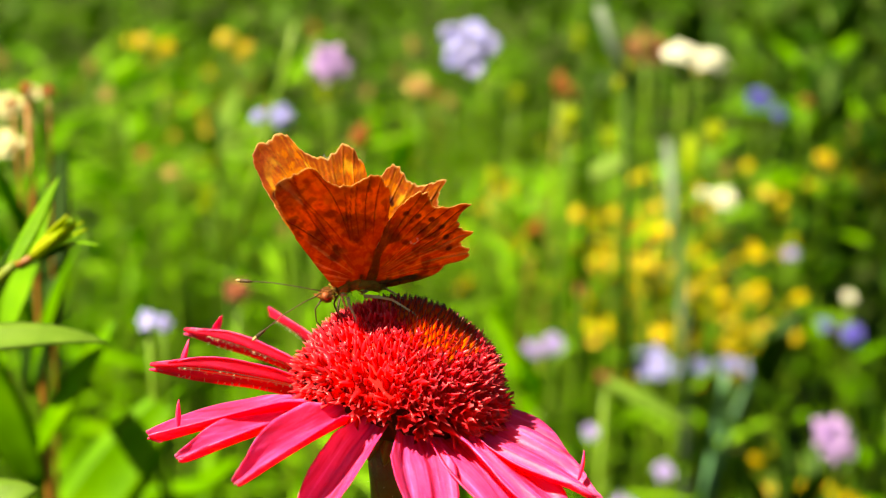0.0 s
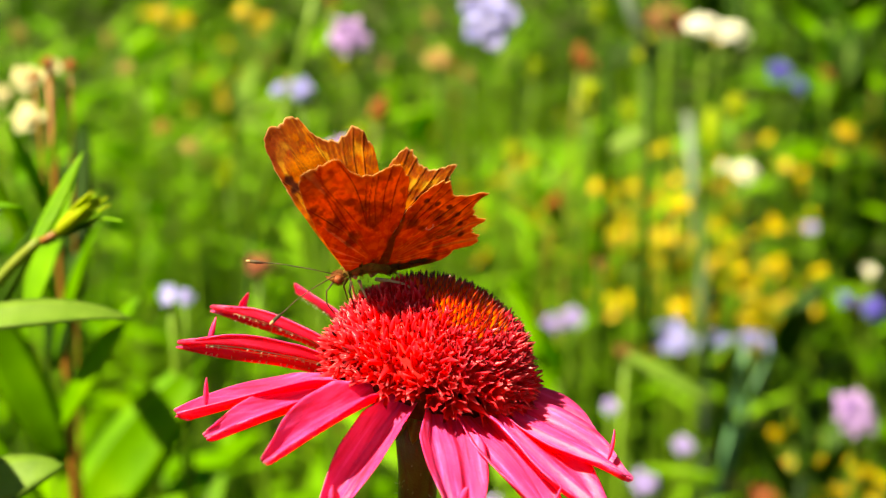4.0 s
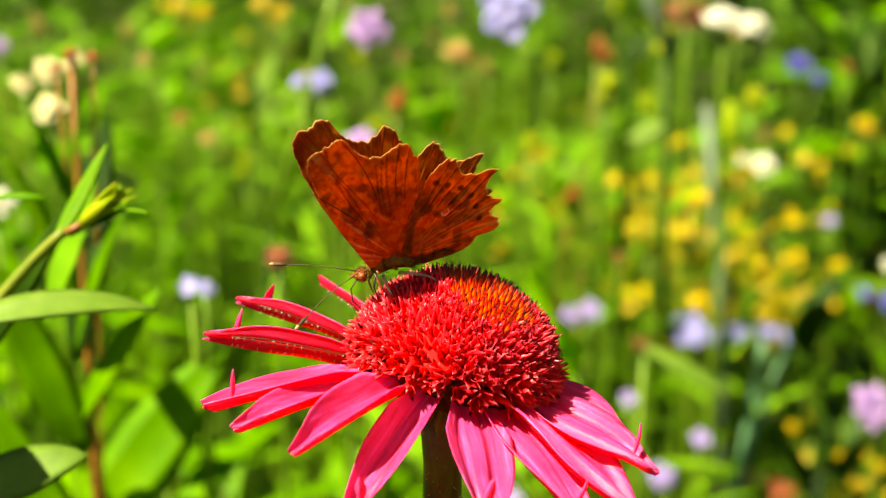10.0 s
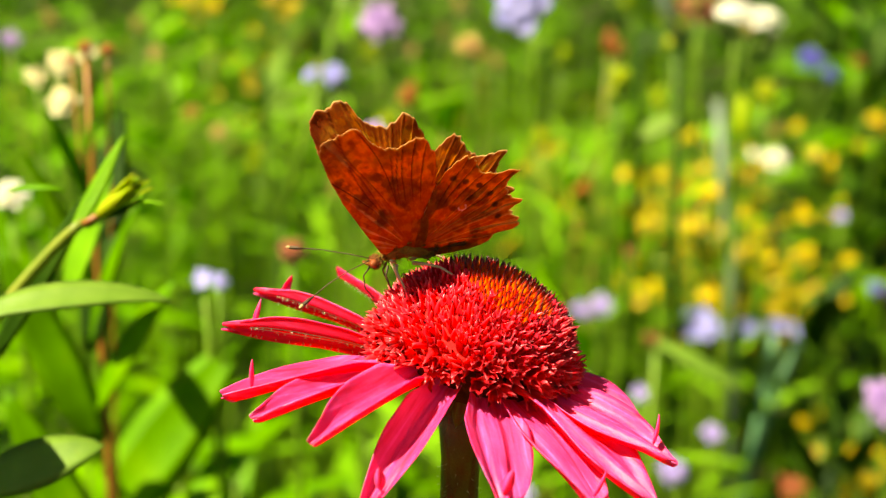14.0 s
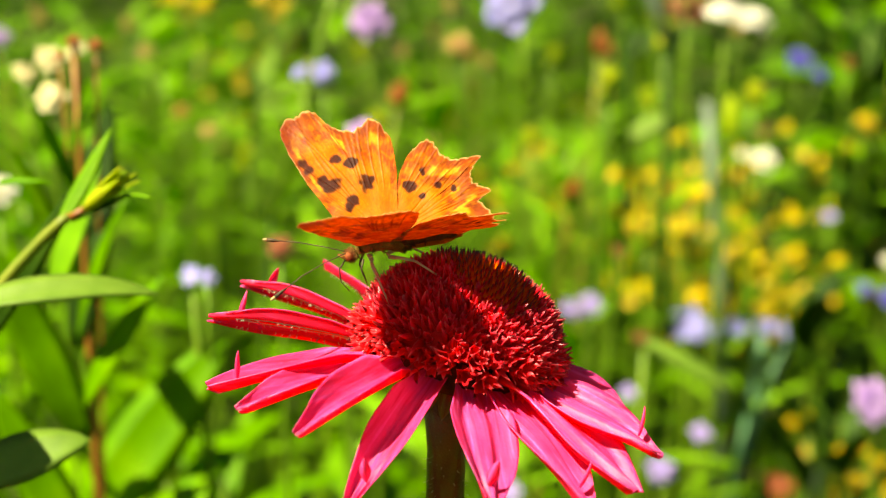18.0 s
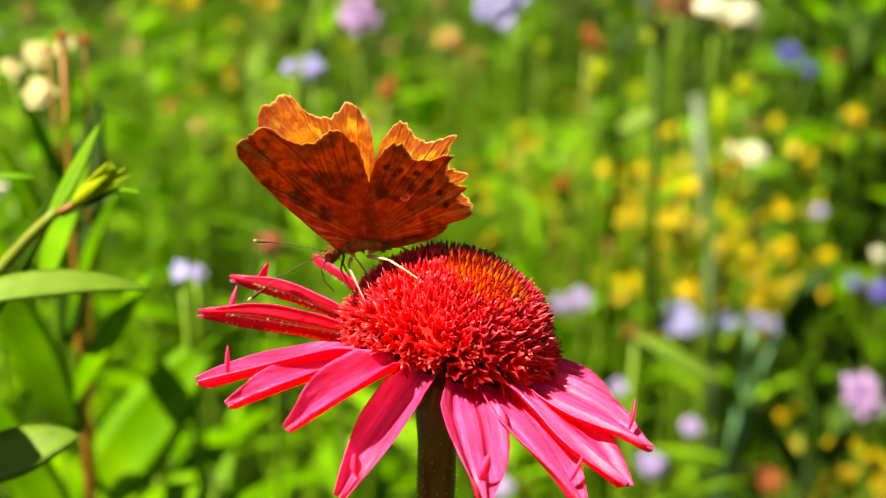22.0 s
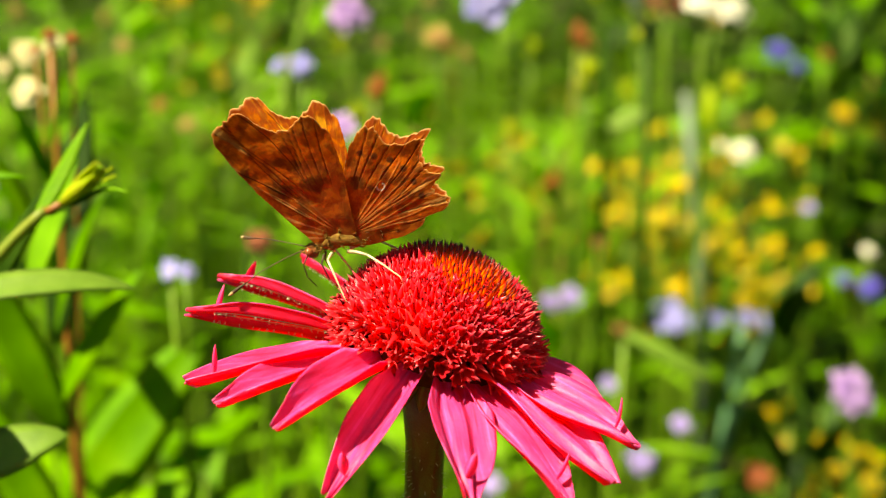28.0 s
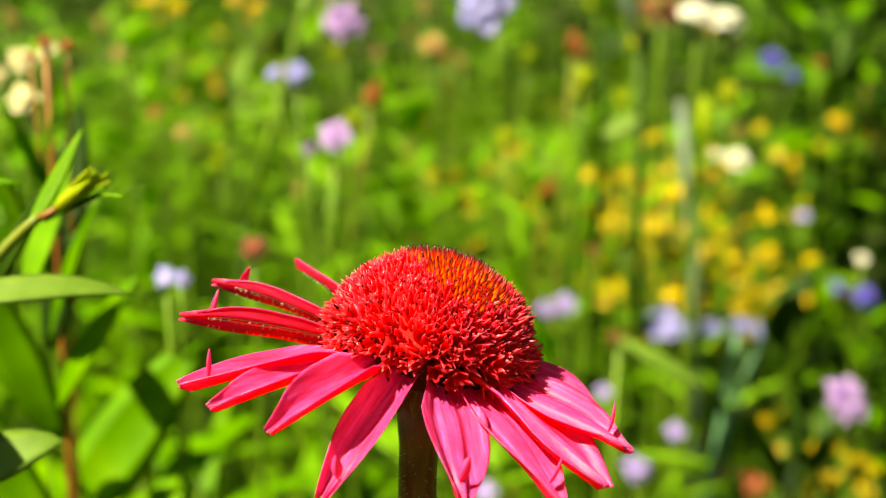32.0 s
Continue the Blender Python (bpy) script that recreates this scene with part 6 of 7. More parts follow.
def motions():
    walk(butterfly, [
        (0, pose(-0.0015, -0.0109, 0.6139, -3.5, 3.8, 195.4)),
        (0.5, pose(-0.0009, -0.0102, 0.6143, -3.4, -9.1, 199.2)),
        (1, pose(-0.0010, -0.0120, 0.6152, -3.7, -13.0, 198.0)),
        (1.2, pose(-0.0018, -0.0123, 0.6145, -4.3, -12.0, 193.4)),
        (1.4, pose(-0.0030, -0.0120, 0.6137, -7.7, -4.2, 196.8)),
        (1.5, pose(-0.0027, -0.0111, 0.6138, -3.0, 3.7, 196.1)),
        (1.7, pose(-0.0018, -0.0105, 0.6139, -4.9, 6.6, 199.8)),
        (2, pose(-0.0015, -0.0109, 0.6148, -6.7, -2.8, 203.4)),
        (2.5, pose(-0.0011, -0.0112, 0.6145, -5.9, -5.0, 200.0)),
        (3, pose(-0.0024, -0.0097, 0.6141, -5.6, 2.2, 196.7)),
        (3.5, pose(-0.0030, -0.0093, 0.6135, -5.8, 1.1, 200.0)),
        (5.5, pose(-0.0075, -0.0099, 0.6110, -9.6, 5.5, 211.1)),
        (5.6, pose(-0.0070, -0.0106, 0.6113, -6.4, 7.1, 221.3)),
        (5.8, pose(-0.0056, -0.0070, 0.6108, -0.5, 19.8, 208.1)),
        (6, pose(-0.0058, -0.0081, 0.6111, -2.2, 16.7, 200.9)),
        (6.5, pose(-0.0063, -0.0075, 0.6094, -4.0, 18.7, 209.3)),
        (7, pose(-0.0057, -0.0085, 0.6112, -2.0, 9.2, 203.5)),
        (7.5, pose(-0.0051, -0.0072, 0.6116, -2.5, 2.4, 207.6)),
        (8, pose(-0.0051, -0.0084, 0.6123, -8.6, 9.2, 199.4)),
        (8.5, pose(-0.0053, -0.0065, 0.6116, -7.6, 10.0, 205.7)),
        (9, pose(-0.0041, -0.0093, 0.6128, -8.9, 5.6, 200.1)),
        (10, pose(-0.0044, -0.0096, 0.6126, -8.8, 7.7, 200.4)),
        (10.5, pose(-0.0051, -0.0068, 0.6114, -9.4, 12.6, 196.5)),
        (11, pose(-0.0040, -0.0101, 0.6131, -8.8, 0.3, 198.1)),
        (12, pose(-0.0038, -0.0096, 0.6137, -8.5, -2.1, 195.6)),
        (13, pose(-0.0040, -0.0099, 0.6136, -6.2, -1.7, 192.4)),
        (13.5, pose(-0.0054, -0.0086, 0.6125, -6.8, 2.7, 193.6)),
        (14, pose(-0.0049, -0.0107, 0.6130, -4.1, 5.1, 192.3)),
        (14.5, pose(-0.0062, -0.0105, 0.6128, -7.6, 8.7, 195.5)),
        (16.5, pose(-0.0065, -0.0104, 0.6111, -3.1, 20.4, 199.5)),
        (17, pose(-0.0060, -0.0115, 0.6129, -2.4, 9.9, 189.8)),
        (17.3, pose(-0.0061, -0.0122, 0.6136, -5.3, 4.0, 187.0)),
        (17.5, pose(-0.0060, -0.0120, 0.6135, -1.2, 3.4, 188.8)),
        (17.7, pose(-0.0064, -0.0127, 0.6136, -2.3, 8.2, 189.3)),
        (17.9, pose(-0.0076, -0.0108, 0.6131, -5.2, 6.7, 189.8)),
        (18, pose(-0.0063, -0.0122, 0.6131, -3.7, 5.4, 188.7)),
        (18.1, pose(-0.0066, -0.0133, 0.6135, -3.8, 5.7, 189.5)),
        (18.3, pose(-0.0074, -0.0131, 0.6132, -4.6, 7.6, 186.8)),
        (18.5, pose(-0.0078, -0.0129, 0.6135, -2.7, 4.9, 185.6)),
        (19, pose(-0.0070, -0.0117, 0.6130, -4.6, 6.3, 185.6)),
        (19.5, pose(-0.0072, -0.0112, 0.6128, -9.2, 5.9, 183.7)),
        (20, pose(-0.0073, -0.0115, 0.6129, -5.0, 1.8, 183.8)),
        (20.5, pose(-0.0072, -0.0129, 0.6132, -7.6, 3.8, 178.0)),
        (21, pose(-0.0074, -0.0111, 0.6126, -2.1, 10.1, 174.7)),
        (21.5, pose(-0.0078, -0.0138, 0.6128, -4.0, 8.3, 179.2)),
        (22, pose(-0.0078, -0.0116, 0.6122, -4.3, 9.3, 176.1)),
        (23, pose(-0.0081, -0.0107, 0.6117, -4.7, 11.9, 177.7)),
        (23.5, pose(-0.0084, -0.0128, 0.6121, -5.9, 10.8, 178.6)),
        (24, pose(-0.0079, -0.0111, 0.6129, -3.7, 6.9, 172.9)),
        (24.5, pose(-0.0079, -0.0123, 0.6131, -6.6, 2.5, 175.9)),
        (25, pose(-0.0079, -0.0104, 0.6131, -1.9, 4.4, 170.2)),
        (25.5, pose(-0.0087, -0.0101, 0.6126, -3.3, 2.6, 171.6)),
        (27.5, pose(-0.0090, -0.0118, 0.6123, -4.9, 8.3, 173.1)),
        (28, pose(-0.0088, -0.0110, 0.6126, -3.3, 10.9, 170.8)),
        (28.5, pose(-0.0099, -0.0123, 0.6121, -11.4, 13.4, 176.7)),
        (29, pose(-0.0101, -0.0117, 0.6103, -3.4, 18.1, 191.8)),
        (29.2, pose(-0.0104, -0.0125, 0.6111, -3.9, 12.6, 191.1)),
        (29.3, pose(-0.0097, -0.0129, 0.6108, -3.1, 12.6, 189.3)),
        (29.5, pose(-0.0101, -0.0136, 0.6105, -3.7, 14.3, 190.8)),
        (29.7, pose(-0.0107, -0.0159, 0.6103, -3.0, 12.2, 190.0)),
        (29.9, pose(-0.0116, -0.0142, 0.6101, 2.2, 20.0, 188.9)),
        (30, pose(-0.0113, -0.0131, 0.6100, 5.8, 23.5, 188.2)),
        (30.1, pose(-0.0105, -0.0155, 0.6103, -4.2, 11.7, 189.4)),
        (30.2, pose(-0.0085, -0.0180, 0.6117, -8.2, 12.0, 183.4)),
        (30.3, pose(-0.0068, -0.0161, 0.6119, -12.0, 6.8, 179.1)),
        (30.4, pose(-0.0082, -0.0150, 0.6131, -4.4, 3.0, 183.4)),
        (30.5, pose(-0.0085, -0.0166, 0.6144, -3.9, 1.5, 181.7)),
        (30.7, pose(-0.0077, -0.0190, 0.6152, 0.1, -2.5, 181.5)),
        (30.8, pose(-0.0099, -0.0112, 0.6145, -9.1, -8.5, 185.2)),
        (30.9, pose(-0.0186, -0.0091, 0.6252, -4.0, -10.0, 188.0)),
        (31, pose(-0.0269, -0.0225, 0.6260, -6.0, -38.0, 198.0)),
        (31.1, pose(-0.0436, -0.0149, 0.6340, -5.0, -40.0, 205.0)),
        (31.2, pose(-0.0611, -0.0032, 0.6401, 0.0, -35.0, 200.0)),
        (31.4, pose(-0.1075, 0.0097, 0.6905, 0.0, -25.0, 195.0)),
        (31.7, pose(-0.1873, 0.0329, 0.7757, 0.0, -25.0, 195.0)),
        (32, pose(-0.2752, 0.0565, 0.8610, 0.0, -25.0, 195.0)),
    ])
    walk(left_fore, [
        (0, wing_at(1, 26.0, 5.9)),
        (0.5, wing_at(1, 26.6, 6.0)),
        (1, wing_at(1, 49.7, 6.5)),
        (1.2, wing_at(1, 52.7, 6.0)),
        (1.4, wing_at(1, 44.1, 7.6)),
        (1.5, wing_at(1, 45.7, 3.9)),
        (1.7, wing_at(1, 30.4, 3.3)),
        (2, wing_at(1, 29.9, 6.7)),
        (2.5, wing_at(1, 33.6, 3.0)),
        (3, wing_at(1, 21.6, 5.2)),
        (3.5, wing_at(1, 23.5, 6.2)),
        (5.5, wing_at(1, 31.9, 14.1)),
        (5.6, wing_at(1, 30.7, 11.0)),
        (5.8, wing_at(1, 30.5, 3.2)),
        (6, wing_at(1, 20.5, 8.2)),
        (6.5, wing_at(1, 17.8, 9.5)),
        (7, wing_at(1, 26.2, 10.3)),
        (7.5, wing_at(1, 15.9, 11.2)),
        (8, wing_at(1, 17.8, 5.8)),
        (8.5, wing_at(1, 10.9, 10.9)),
        (9, wing_at(1, 13.8, 5.4)),
        (10, wing_at(1, 13.5, 5.1)),
        (10.5, wing_at(1, 15.4, 8.3)),
        (11, wing_at(1, 12.7, 6.7)),
        (12, wing_at(1, 15.9, 4.4)),
        (13, wing_at(1, 17.9, 4.2)),
        (13.5, wing_at(1, 18.4, 5.3)),
        (14, wing_at(1, 22.7, 4.2)),
        (14.5, wing_at(1, 21.1, 6.6)),
        (16.5, wing_at(1, 17.6, 8.0)),
        (17, wing_at(1, 20.1, 7.6)),
        (17.3, wing_at(1, 19.9, 8.6)),
        (17.5, wing_at(1, 31.6, 6.4)),
        (17.7, wing_at(1, 42.7, 5.1)),
        (17.9, wing_at(1, 56.3, 1.5)),
        (18, wing_at(1, 61.5, 5.0)),
        (18.1, wing_at(1, 64.3, 4.9)),
        (18.3, wing_at(1, 58.3, 5.3)),
        (18.5, wing_at(1, 47.3, 6.7)),
        (19, wing_at(1, 35.5, 3.5)),
        (19.5, wing_at(1, 32.8, 3.5)),
        (20, wing_at(1, 23.9, 6.8)),
        (20.5, wing_at(1, 26.3, 4.9)),
        (21, wing_at(1, 29.5, 4.9)),
        (21.5, wing_at(1, 21.5, 4.4)),
        (22, wing_at(1, 21.1, 8.1)),
        (23, wing_at(1, 18.4, 11.1)),
        (23.5, wing_at(1, 14.4, 9.5)),
        (24, wing_at(1, 20.8, 9.4)),
        (24.5, wing_at(1, 17.2, 9.9)),
        (25, wing_at(1, 27.0, 8.5)),
        (25.5, wing_at(1, 25.6, 10.4)),
        (27.5, wing_at(1, 14.3, 9.5)),
        (28, wing_at(1, 14.1, 8.9)),
        (28.5, wing_at(1, 26.0, 5.7)),
        (29, wing_at(1, 34.8, 5.1)),
        (29.2, wing_at(1, 51.9, 4.6)),
        (29.3, wing_at(1, 53.6, 2.9)),
        (29.5, wing_at(1, 58.1, 2.7)),
        (29.7, wing_at(1, 45.5, 12.6)),
        (29.9, wing_at(1, 43.2, 11.9)),
        (30, wing_at(1, 46.0, 9.9)),
        (30.1, wing_at(1, 44.8, 11.5)),
        (30.2, wing_at(1, 48.4, 4.8)),
        (30.3, wing_at(1, 52.4, 4.2)),
        (30.4, wing_at(1, 68.9, 3.0)),
        (30.5, wing_at(1, 78.6, -3.1)),
        (30.7, wing_at(1, 86.1, -10.1)),
        (30.8, wing_at(1, 23.8, 7.4)),
        (30.9, wing_at(1, 126.0, -24.0)),
        (31, wing_at(1, 32.0, -17.0)),
        (31.1, wing_at(1, 45.0, -15.0)),
        (31.2, wing_at(1, 85.0, 5.0)),
        (31.4, wing_at(1, 20.0, 5.0)),
        (31.7, wing_at(1, 70.0, 5.0)),
        (32, wing_at(1, 20.0, 5.0)),
    ])
    walk(left_hind, [
        (0, wing_at(1, 27.5, 1.2)),
        (0.5, wing_at(1, 28.1, -1.1)),
        (1, wing_at(1, 51.2, -0.3)),
        (1.2, wing_at(1, 54.2, 0.4)),
        (1.4, wing_at(1, 45.6, -0.7)),
        (1.5, wing_at(1, 47.2, -3.1)),
        (1.7, wing_at(1, 31.9, -1.7)),
        (2, wing_at(1, 31.4, -0.4)),
        (2.5, wing_at(1, 35.1, 1.1)),
        (3, wing_at(1, 23.1, 0.1)),
        (3.5, wing_at(1, 25.0, 0.1)),
        (5.5, wing_at(1, 33.4, 1.8)),
        (5.6, wing_at(1, 32.2, -1.8)),
        (5.8, wing_at(1, 32.0, -0.2)),
        (6, wing_at(1, 22.0, 2.6)),
        (6.5, wing_at(1, 19.3, 3.1)),
        (7, wing_at(1, 27.7, 4.5)),
        (7.5, wing_at(1, 17.4, 4.1)),
        (8, wing_at(1, 19.3, 0.8)),
        (8.5, wing_at(1, 12.4, -1.4)),
        (9, wing_at(1, 15.3, 0.4)),
        (10, wing_at(1, 15.0, 0.1)),
        (10.5, wing_at(1, 16.9, 1.8)),
        (11, wing_at(1, 14.2, 2.6)),
        (12, wing_at(1, 17.4, 0.5)),
        (13, wing_at(1, 19.4, 0.3)),
        (13.5, wing_at(1, 19.9, 0.5)),
        (14, wing_at(1, 24.2, -0.7)),
        (14.5, wing_at(1, 22.6, -1.1)),
        (16.5, wing_at(1, 19.1, 0.5)),
        (17, wing_at(1, 21.6, 0.8)),
        (17.3, wing_at(1, 21.4, 2.6)),
        (17.5, wing_at(1, 33.1, 1.0)),
        (17.7, wing_at(1, 44.2, -0.3)),
        (17.9, wing_at(1, 57.8, -6.0)),
        (18, wing_at(1, 63.0, -3.5)),
        (18.1, wing_at(1, 65.8, -1.0)),
        (18.3, wing_at(1, 59.8, -1.3)),
        (18.5, wing_at(1, 48.8, 0.9)),
        (19, wing_at(1, 37.0, -0.9)),
        (19.5, wing_at(1, 34.3, -0.1)),
        (20, wing_at(1, 25.4, 2.1)),
        (20.5, wing_at(1, 27.8, 2.1)),
        (21, wing_at(1, 31.0, 0.0)),
        (21.5, wing_at(1, 23.0, -0.2)),
        (22, wing_at(1, 20.6, 1.0)),
        (23, wing_at(1, 17.9, 2.0)),
        (23.5, wing_at(1, 13.9, 1.3)),
        (24, wing_at(1, 20.3, 0.8)),
        (24.5, wing_at(1, 16.7, 1.9)),
        (25, wing_at(1, 26.5, 0.6)),
        (25.5, wing_at(1, 25.1, 2.9)),
        (27.5, wing_at(1, 9.8, 3.2)),
        (28, wing_at(1, 9.6, 2.0)),
        (28.5, wing_at(1, 27.5, 2.7)),
        (29, wing_at(1, 36.3, 1.5)),
        (29.2, wing_at(1, 53.4, 0.7)),
        (29.3, wing_at(1, 55.1, 0.5)),
        (29.5, wing_at(1, 59.6, -1.7)),
        (29.7, wing_at(1, 47.0, 8.0)),
        (29.9, wing_at(1, 44.7, 6.6)),
        (30, wing_at(1, 47.5, 5.3)),
        (30.1, wing_at(1, 46.3, 8.8)),
        (30.2, wing_at(1, 49.9, 4.7)),
        (30.3, wing_at(1, 53.9, 5.1)),
        (30.4, wing_at(1, 70.4, 1.2)),
        (30.5, wing_at(1, 80.1, -2.7)),
        (30.7, wing_at(1, 87.6, -4.2)),
        (30.8, wing_at(1, 25.3, 6.6)),
        (30.9, wing_at(1, 127.5, -6.0)),
        (31, wing_at(1, 33.5, -6.0)),
        (31.1, wing_at(1, 46.5, -5.0)),
        (31.2, wing_at(1, 86.5, 2.0)),
        (31.4, wing_at(1, 21.5, 2.0)),
        (31.7, wing_at(1, 71.5, 2.0)),
        (32, wing_at(1, 21.5, 2.0)),
    ])
    walk(right_fore, [
        (0, wing_at(-1, 18.6, 5.9)),
        (0.5, wing_at(-1, 21.3, 6.0)),
        (1, wing_at(-1, 30.0, 6.5)),
        (1.2, wing_at(-1, 38.7, 6.0)),
        (1.4, wing_at(-1, 28.5, 7.6)),
        (1.5, wing_at(-1, 33.4, 3.9)),
        (1.7, wing_at(-1, 23.8, 3.3)),
        (2, wing_at(-1, 18.7, 6.7)),
        (2.5, wing_at(-1, 25.5, 3.0)),
        (3, wing_at(-1, 11.4, 5.2)),
        (3.5, wing_at(-1, 17.6, 6.2)),
        (5.5, wing_at(-1, 15.4, 14.1)),
        (5.6, wing_at(-1, 18.7, 11.0)),
        (5.8, wing_at(-1, 16.0, 3.2)),
        (6, wing_at(-1, -2.4, 8.2)),
        (6.5, wing_at(-1, -0.7, 9.5)),
        (7, wing_at(-1, -3.0, 10.3)),
        (7.5, wing_at(-1, -2.5, 11.2)),
        (8, wing_at(-1, -0.9, 5.8)),
        (8.5, wing_at(-1, -1.9, 10.9)),
        (9, wing_at(-1, 0.1, 5.4)),
        (10, wing_at(-1, 0.4, 5.1)),
        (10.5, wing_at(-1, -0.7, 8.3)),
        (11, wing_at(-1, 0.1, 6.7)),
        (12, wing_at(-1, -6.2, 4.4)),
        (13, wing_at(-1, -5.3, 4.2)),
        (13.5, wing_at(-1, -1.6, 5.3)),
        (14, wing_at(-1, -1.5, 4.2)),
        (14.5, wing_at(-1, -4.6, 6.6)),
        (16.5, wing_at(-1, 2.0, 8.0)),
        (17, wing_at(-1, -5.2, 7.6)),
        (17.3, wing_at(-1, -1.7, 8.6)),
        (17.5, wing_at(-1, 16.5, 6.4)),
        (17.7, wing_at(-1, 27.3, 5.1)),
        (17.9, wing_at(-1, 42.1, 1.5)),
        (18, wing_at(-1, 42.5, 5.0)),
        (18.1, wing_at(-1, 47.8, 4.9)),
        (18.3, wing_at(-1, 40.1, 5.3)),
        (18.5, wing_at(-1, 30.7, 6.7)),
        (19, wing_at(-1, 18.6, 3.5)),
        (19.5, wing_at(-1, 14.8, 3.5)),
        (20, wing_at(-1, 18.3, 6.8)),
        (20.5, wing_at(-1, 15.6, 4.9)),
        (21, wing_at(-1, 10.5, 4.9)),
        (21.5, wing_at(-1, 14.3, 4.4)),
        (22, wing_at(-1, 15.9, 6.1)),
        (23, wing_at(-1, 12.4, 11.1)),
        (23.5, wing_at(-1, 12.3, 9.5)),
        (24, wing_at(-1, 7.9, 9.4)),
        (24.5, wing_at(-1, 13.6, 9.9)),
        (25, wing_at(-1, 11.4, 8.5)),
        (25.5, wing_at(-1, 17.8, 10.4)),
        (27.5, wing_at(-1, 11.7, 9.5)),
        (28, wing_at(-1, 3.9, 8.9)),
        (28.5, wing_at(-1, 5.7, 5.7)),
        (29, wing_at(-1, 11.1, 5.1)),
        (29.2, wing_at(-1, 27.2, 4.6)),
        (29.3, wing_at(-1, 30.6, 2.9)),
        (29.5, wing_at(-1, 33.5, 2.7)),
        (29.7, wing_at(-1, 25.3, 12.6)),
        (29.9, wing_at(-1, 31.9, 11.9)),
        (30, wing_at(-1, 21.3, 9.9)),
        (30.1, wing_at(-1, 22.2, 11.5)),
        (30.2, wing_at(-1, 13.8, 4.8)),
        (30.3, wing_at(-1, 10.5, 4.2)),
        (30.4, wing_at(-1, 38.8, 3.0)),
        (30.5, wing_at(-1, 51.7, -3.1)),
        (30.7, wing_at(-1, 66.9, -10.1)),
        (30.8, wing_at(-1, -6.1, 7.4)),
        (30.9, wing_at(-1, 140.0, -24.0)),
        (31, wing_at(-1, 6.0, -14.0)),
        (31.1, wing_at(-1, 25.0, -15.0)),
        (31.2, wing_at(-1, 70.0, 5.0)),
        (31.4, wing_at(-1, 15.0, 5.0)),
        (31.7, wing_at(-1, 70.0, 5.0)),
        (32, wing_at(-1, 20.0, 5.0)),
    ])
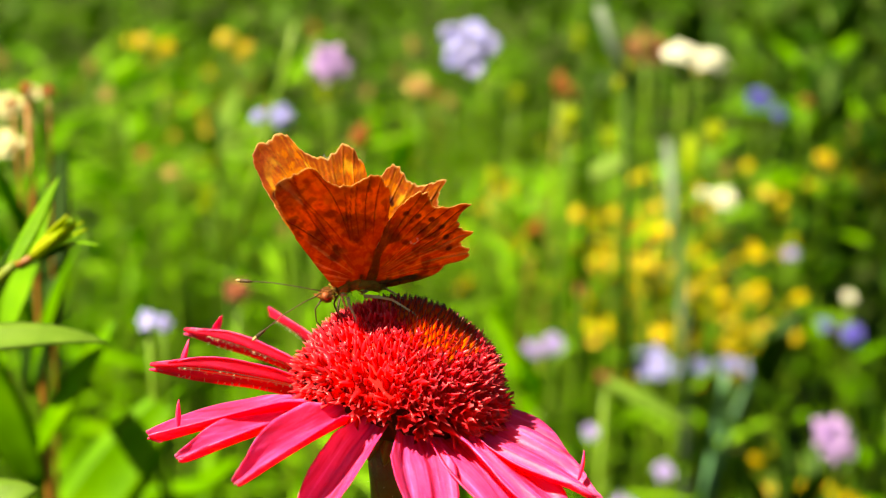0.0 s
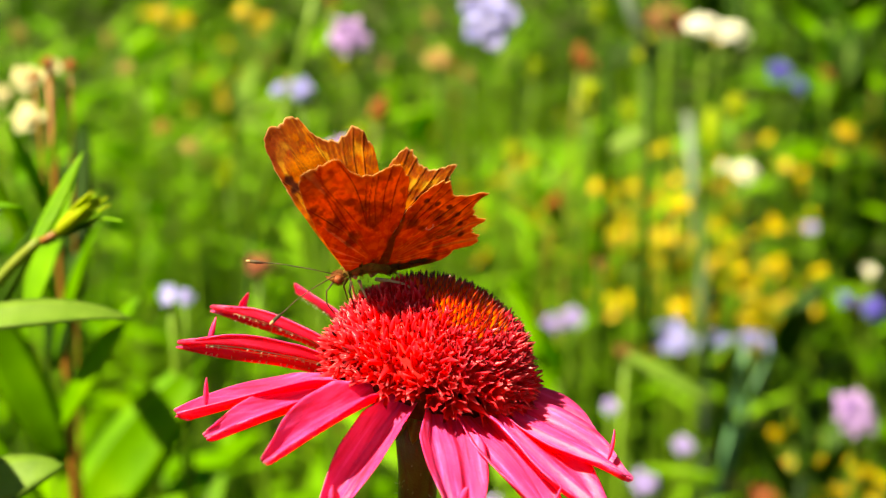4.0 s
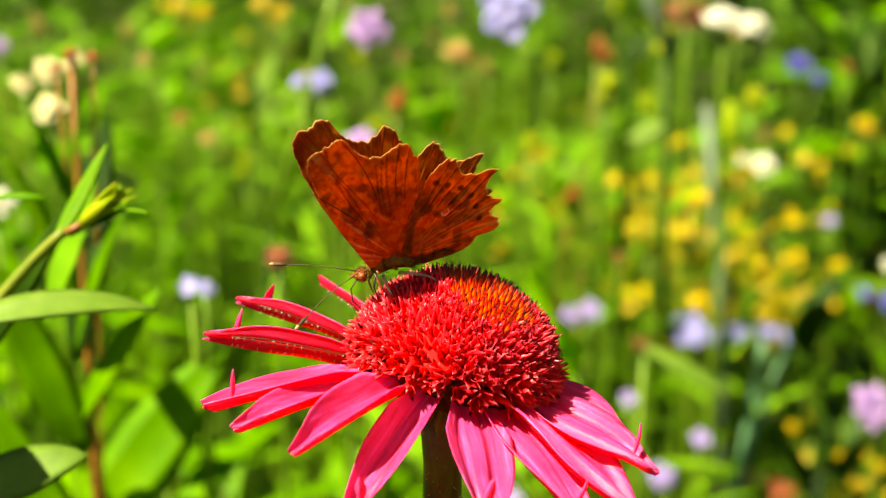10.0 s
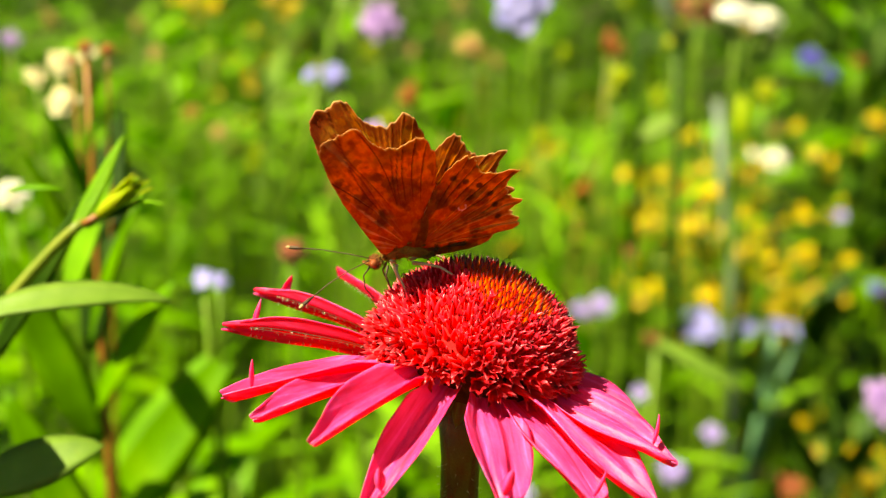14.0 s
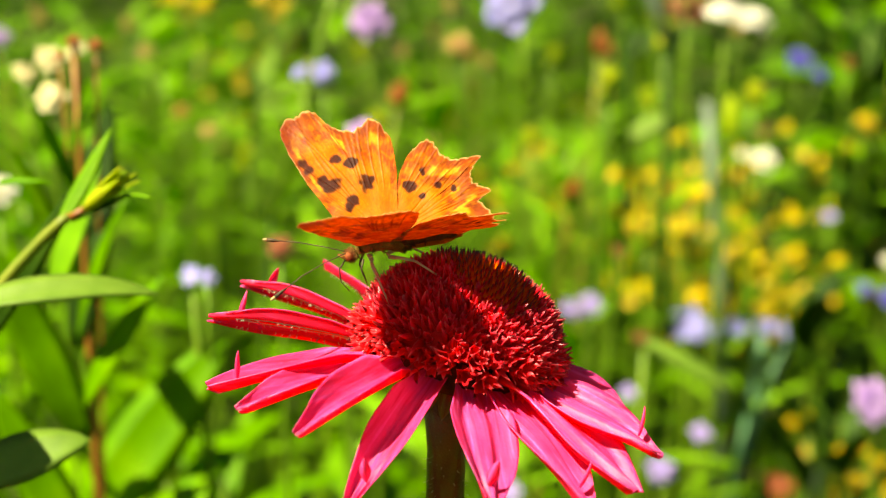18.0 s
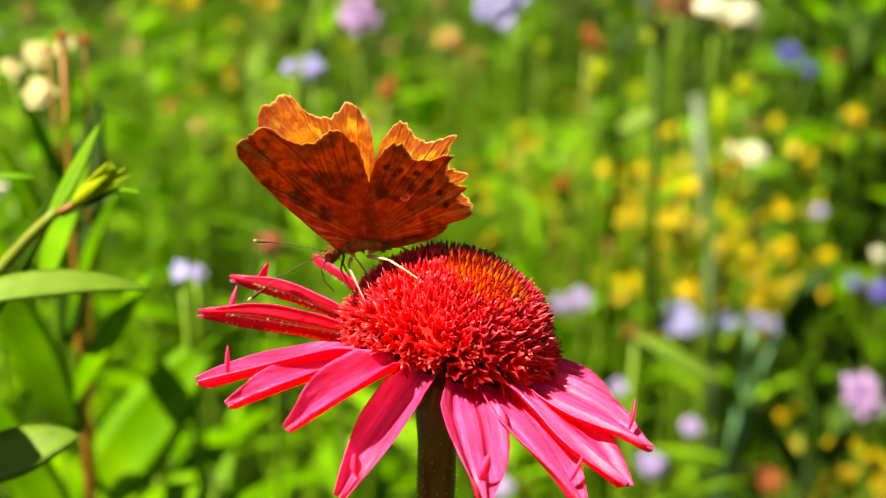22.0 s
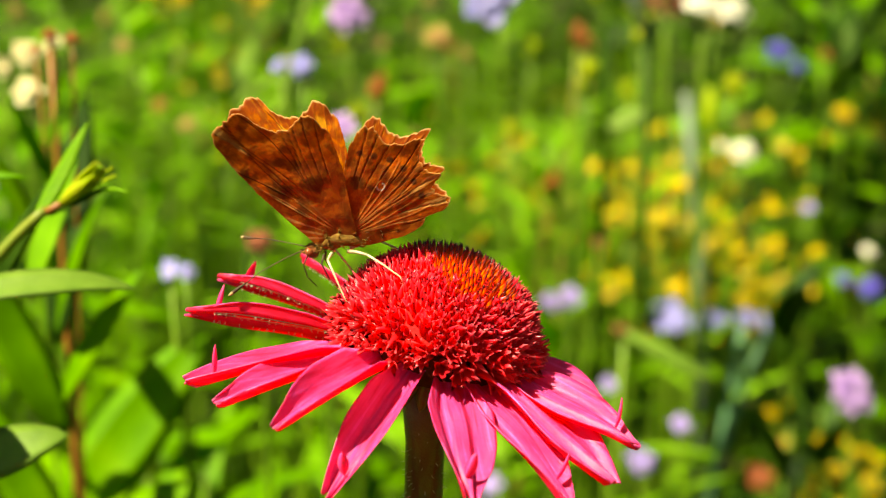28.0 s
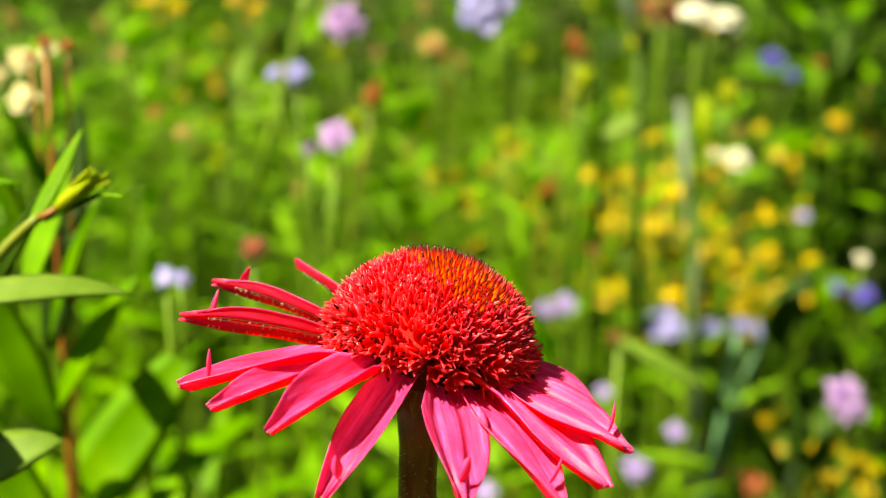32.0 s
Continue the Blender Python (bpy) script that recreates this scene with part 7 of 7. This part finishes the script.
    walk(right_hind, [
        (0, wing_at(-1, 20.1, 1.2)),
        (0.5, wing_at(-1, 22.8, -1.1)),
        (1, wing_at(-1, 31.5, -0.3)),
        (1.2, wing_at(-1, 40.2, 0.4)),
        (1.4, wing_at(-1, 30.0, -0.7)),
        (1.5, wing_at(-1, 34.9, -3.1)),
        (1.7, wing_at(-1, 25.3, -1.7)),
        (2, wing_at(-1, 20.2, -0.4)),
        (2.5, wing_at(-1, 27.0, 1.1)),
        (3, wing_at(-1, 12.9, 0.1)),
        (3.5, wing_at(-1, 19.1, 0.1)),
        (5.5, wing_at(-1, 16.9, 1.8)),
        (5.6, wing_at(-1, 20.2, -1.8)),
        (5.8, wing_at(-1, 17.5, -0.2)),
        (6, wing_at(-1, -0.9, 2.6)),
        (6.5, wing_at(-1, 0.8, 3.1)),
        (7, wing_at(-1, -1.5, 4.5)),
        (7.5, wing_at(-1, -1.0, 4.1)),
        (8, wing_at(-1, 0.6, 0.8)),
        (8.5, wing_at(-1, -0.4, -1.4)),
        (9, wing_at(-1, 1.6, 0.4)),
        (10, wing_at(-1, 1.9, 0.1)),
        (10.5, wing_at(-1, 0.8, 1.8)),
        (11, wing_at(-1, 1.6, 2.6)),
        (12, wing_at(-1, -4.7, 0.5)),
        (13, wing_at(-1, -3.8, 0.3)),
        (13.5, wing_at(-1, -0.1, 0.5)),
        (14, wing_at(-1, -0.0, -0.7)),
        (14.5, wing_at(-1, -3.1, -1.1)),
        (16.5, wing_at(-1, 3.5, 0.5)),
        (17, wing_at(-1, -3.7, 0.8)),
        (17.3, wing_at(-1, -0.2, 2.6)),
        (17.5, wing_at(-1, 18.0, 1.0)),
        (17.7, wing_at(-1, 28.8, -0.3)),
        (17.9, wing_at(-1, 43.6, -6.0)),
        (18, wing_at(-1, 44.0, -3.5)),
        (18.1, wing_at(-1, 49.3, -1.0)),
        (18.3, wing_at(-1, 41.6, -1.3)),
        (18.5, wing_at(-1, 32.2, 0.9)),
        (19, wing_at(-1, 20.1, -0.9)),
        (19.5, wing_at(-1, 16.3, -0.1)),
        (20, wing_at(-1, 19.8, 2.1)),
        (20.5, wing_at(-1, 17.1, 2.1)),
        (21, wing_at(-1, 12.0, 0.0)),
        (21.5, wing_at(-1, 15.8, -0.2)),
        (22, wing_at(-1, 17.4, 1.0)),
        (23, wing_at(-1, 13.9, 2.0)),
        (23.5, wing_at(-1, 13.8, 1.3)),
        (24, wing_at(-1, 9.4, 0.8)),
        (24.5, wing_at(-1, 15.1, 1.9)),
        (25, wing_at(-1, 12.9, 0.6)),
        (25.5, wing_at(-1, 19.3, 2.9)),
        (27.5, wing_at(-1, 13.2, 3.2)),
        (28, wing_at(-1, 5.4, 2.0)),
        (28.5, wing_at(-1, 7.2, 2.7)),
        (29, wing_at(-1, 12.6, 1.5)),
        (29.2, wing_at(-1, 28.7, 0.7)),
        (29.3, wing_at(-1, 32.1, 0.5)),
        (29.5, wing_at(-1, 35.0, -1.7)),
        (29.7, wing_at(-1, 26.8, 8.0)),
        (29.9, wing_at(-1, 33.4, 6.6)),
        (30, wing_at(-1, 22.8, 5.3)),
        (30.1, wing_at(-1, 23.7, 8.8)),
        (30.2, wing_at(-1, 15.3, 4.7)),
        (30.3, wing_at(-1, 12.0, 5.1)),
        (30.4, wing_at(-1, 40.3, 1.2)),
        (30.5, wing_at(-1, 53.2, -2.7)),
        (30.7, wing_at(-1, 68.4, -4.2)),
        (30.8, wing_at(-1, -4.6, 6.6)),
        (30.9, wing_at(-1, 141.5, -6.0)),
        (31, wing_at(-1, 7.5, -4.0)),
        (31.1, wing_at(-1, 26.5, -5.0)),
        (31.2, wing_at(-1, 71.5, 2.0)),
        (31.4, wing_at(-1, 16.5, 2.0)),
        (31.7, wing_at(-1, 71.5, 2.0)),
        (32, wing_at(-1, 21.5, 2.0)),
    ])


motions()
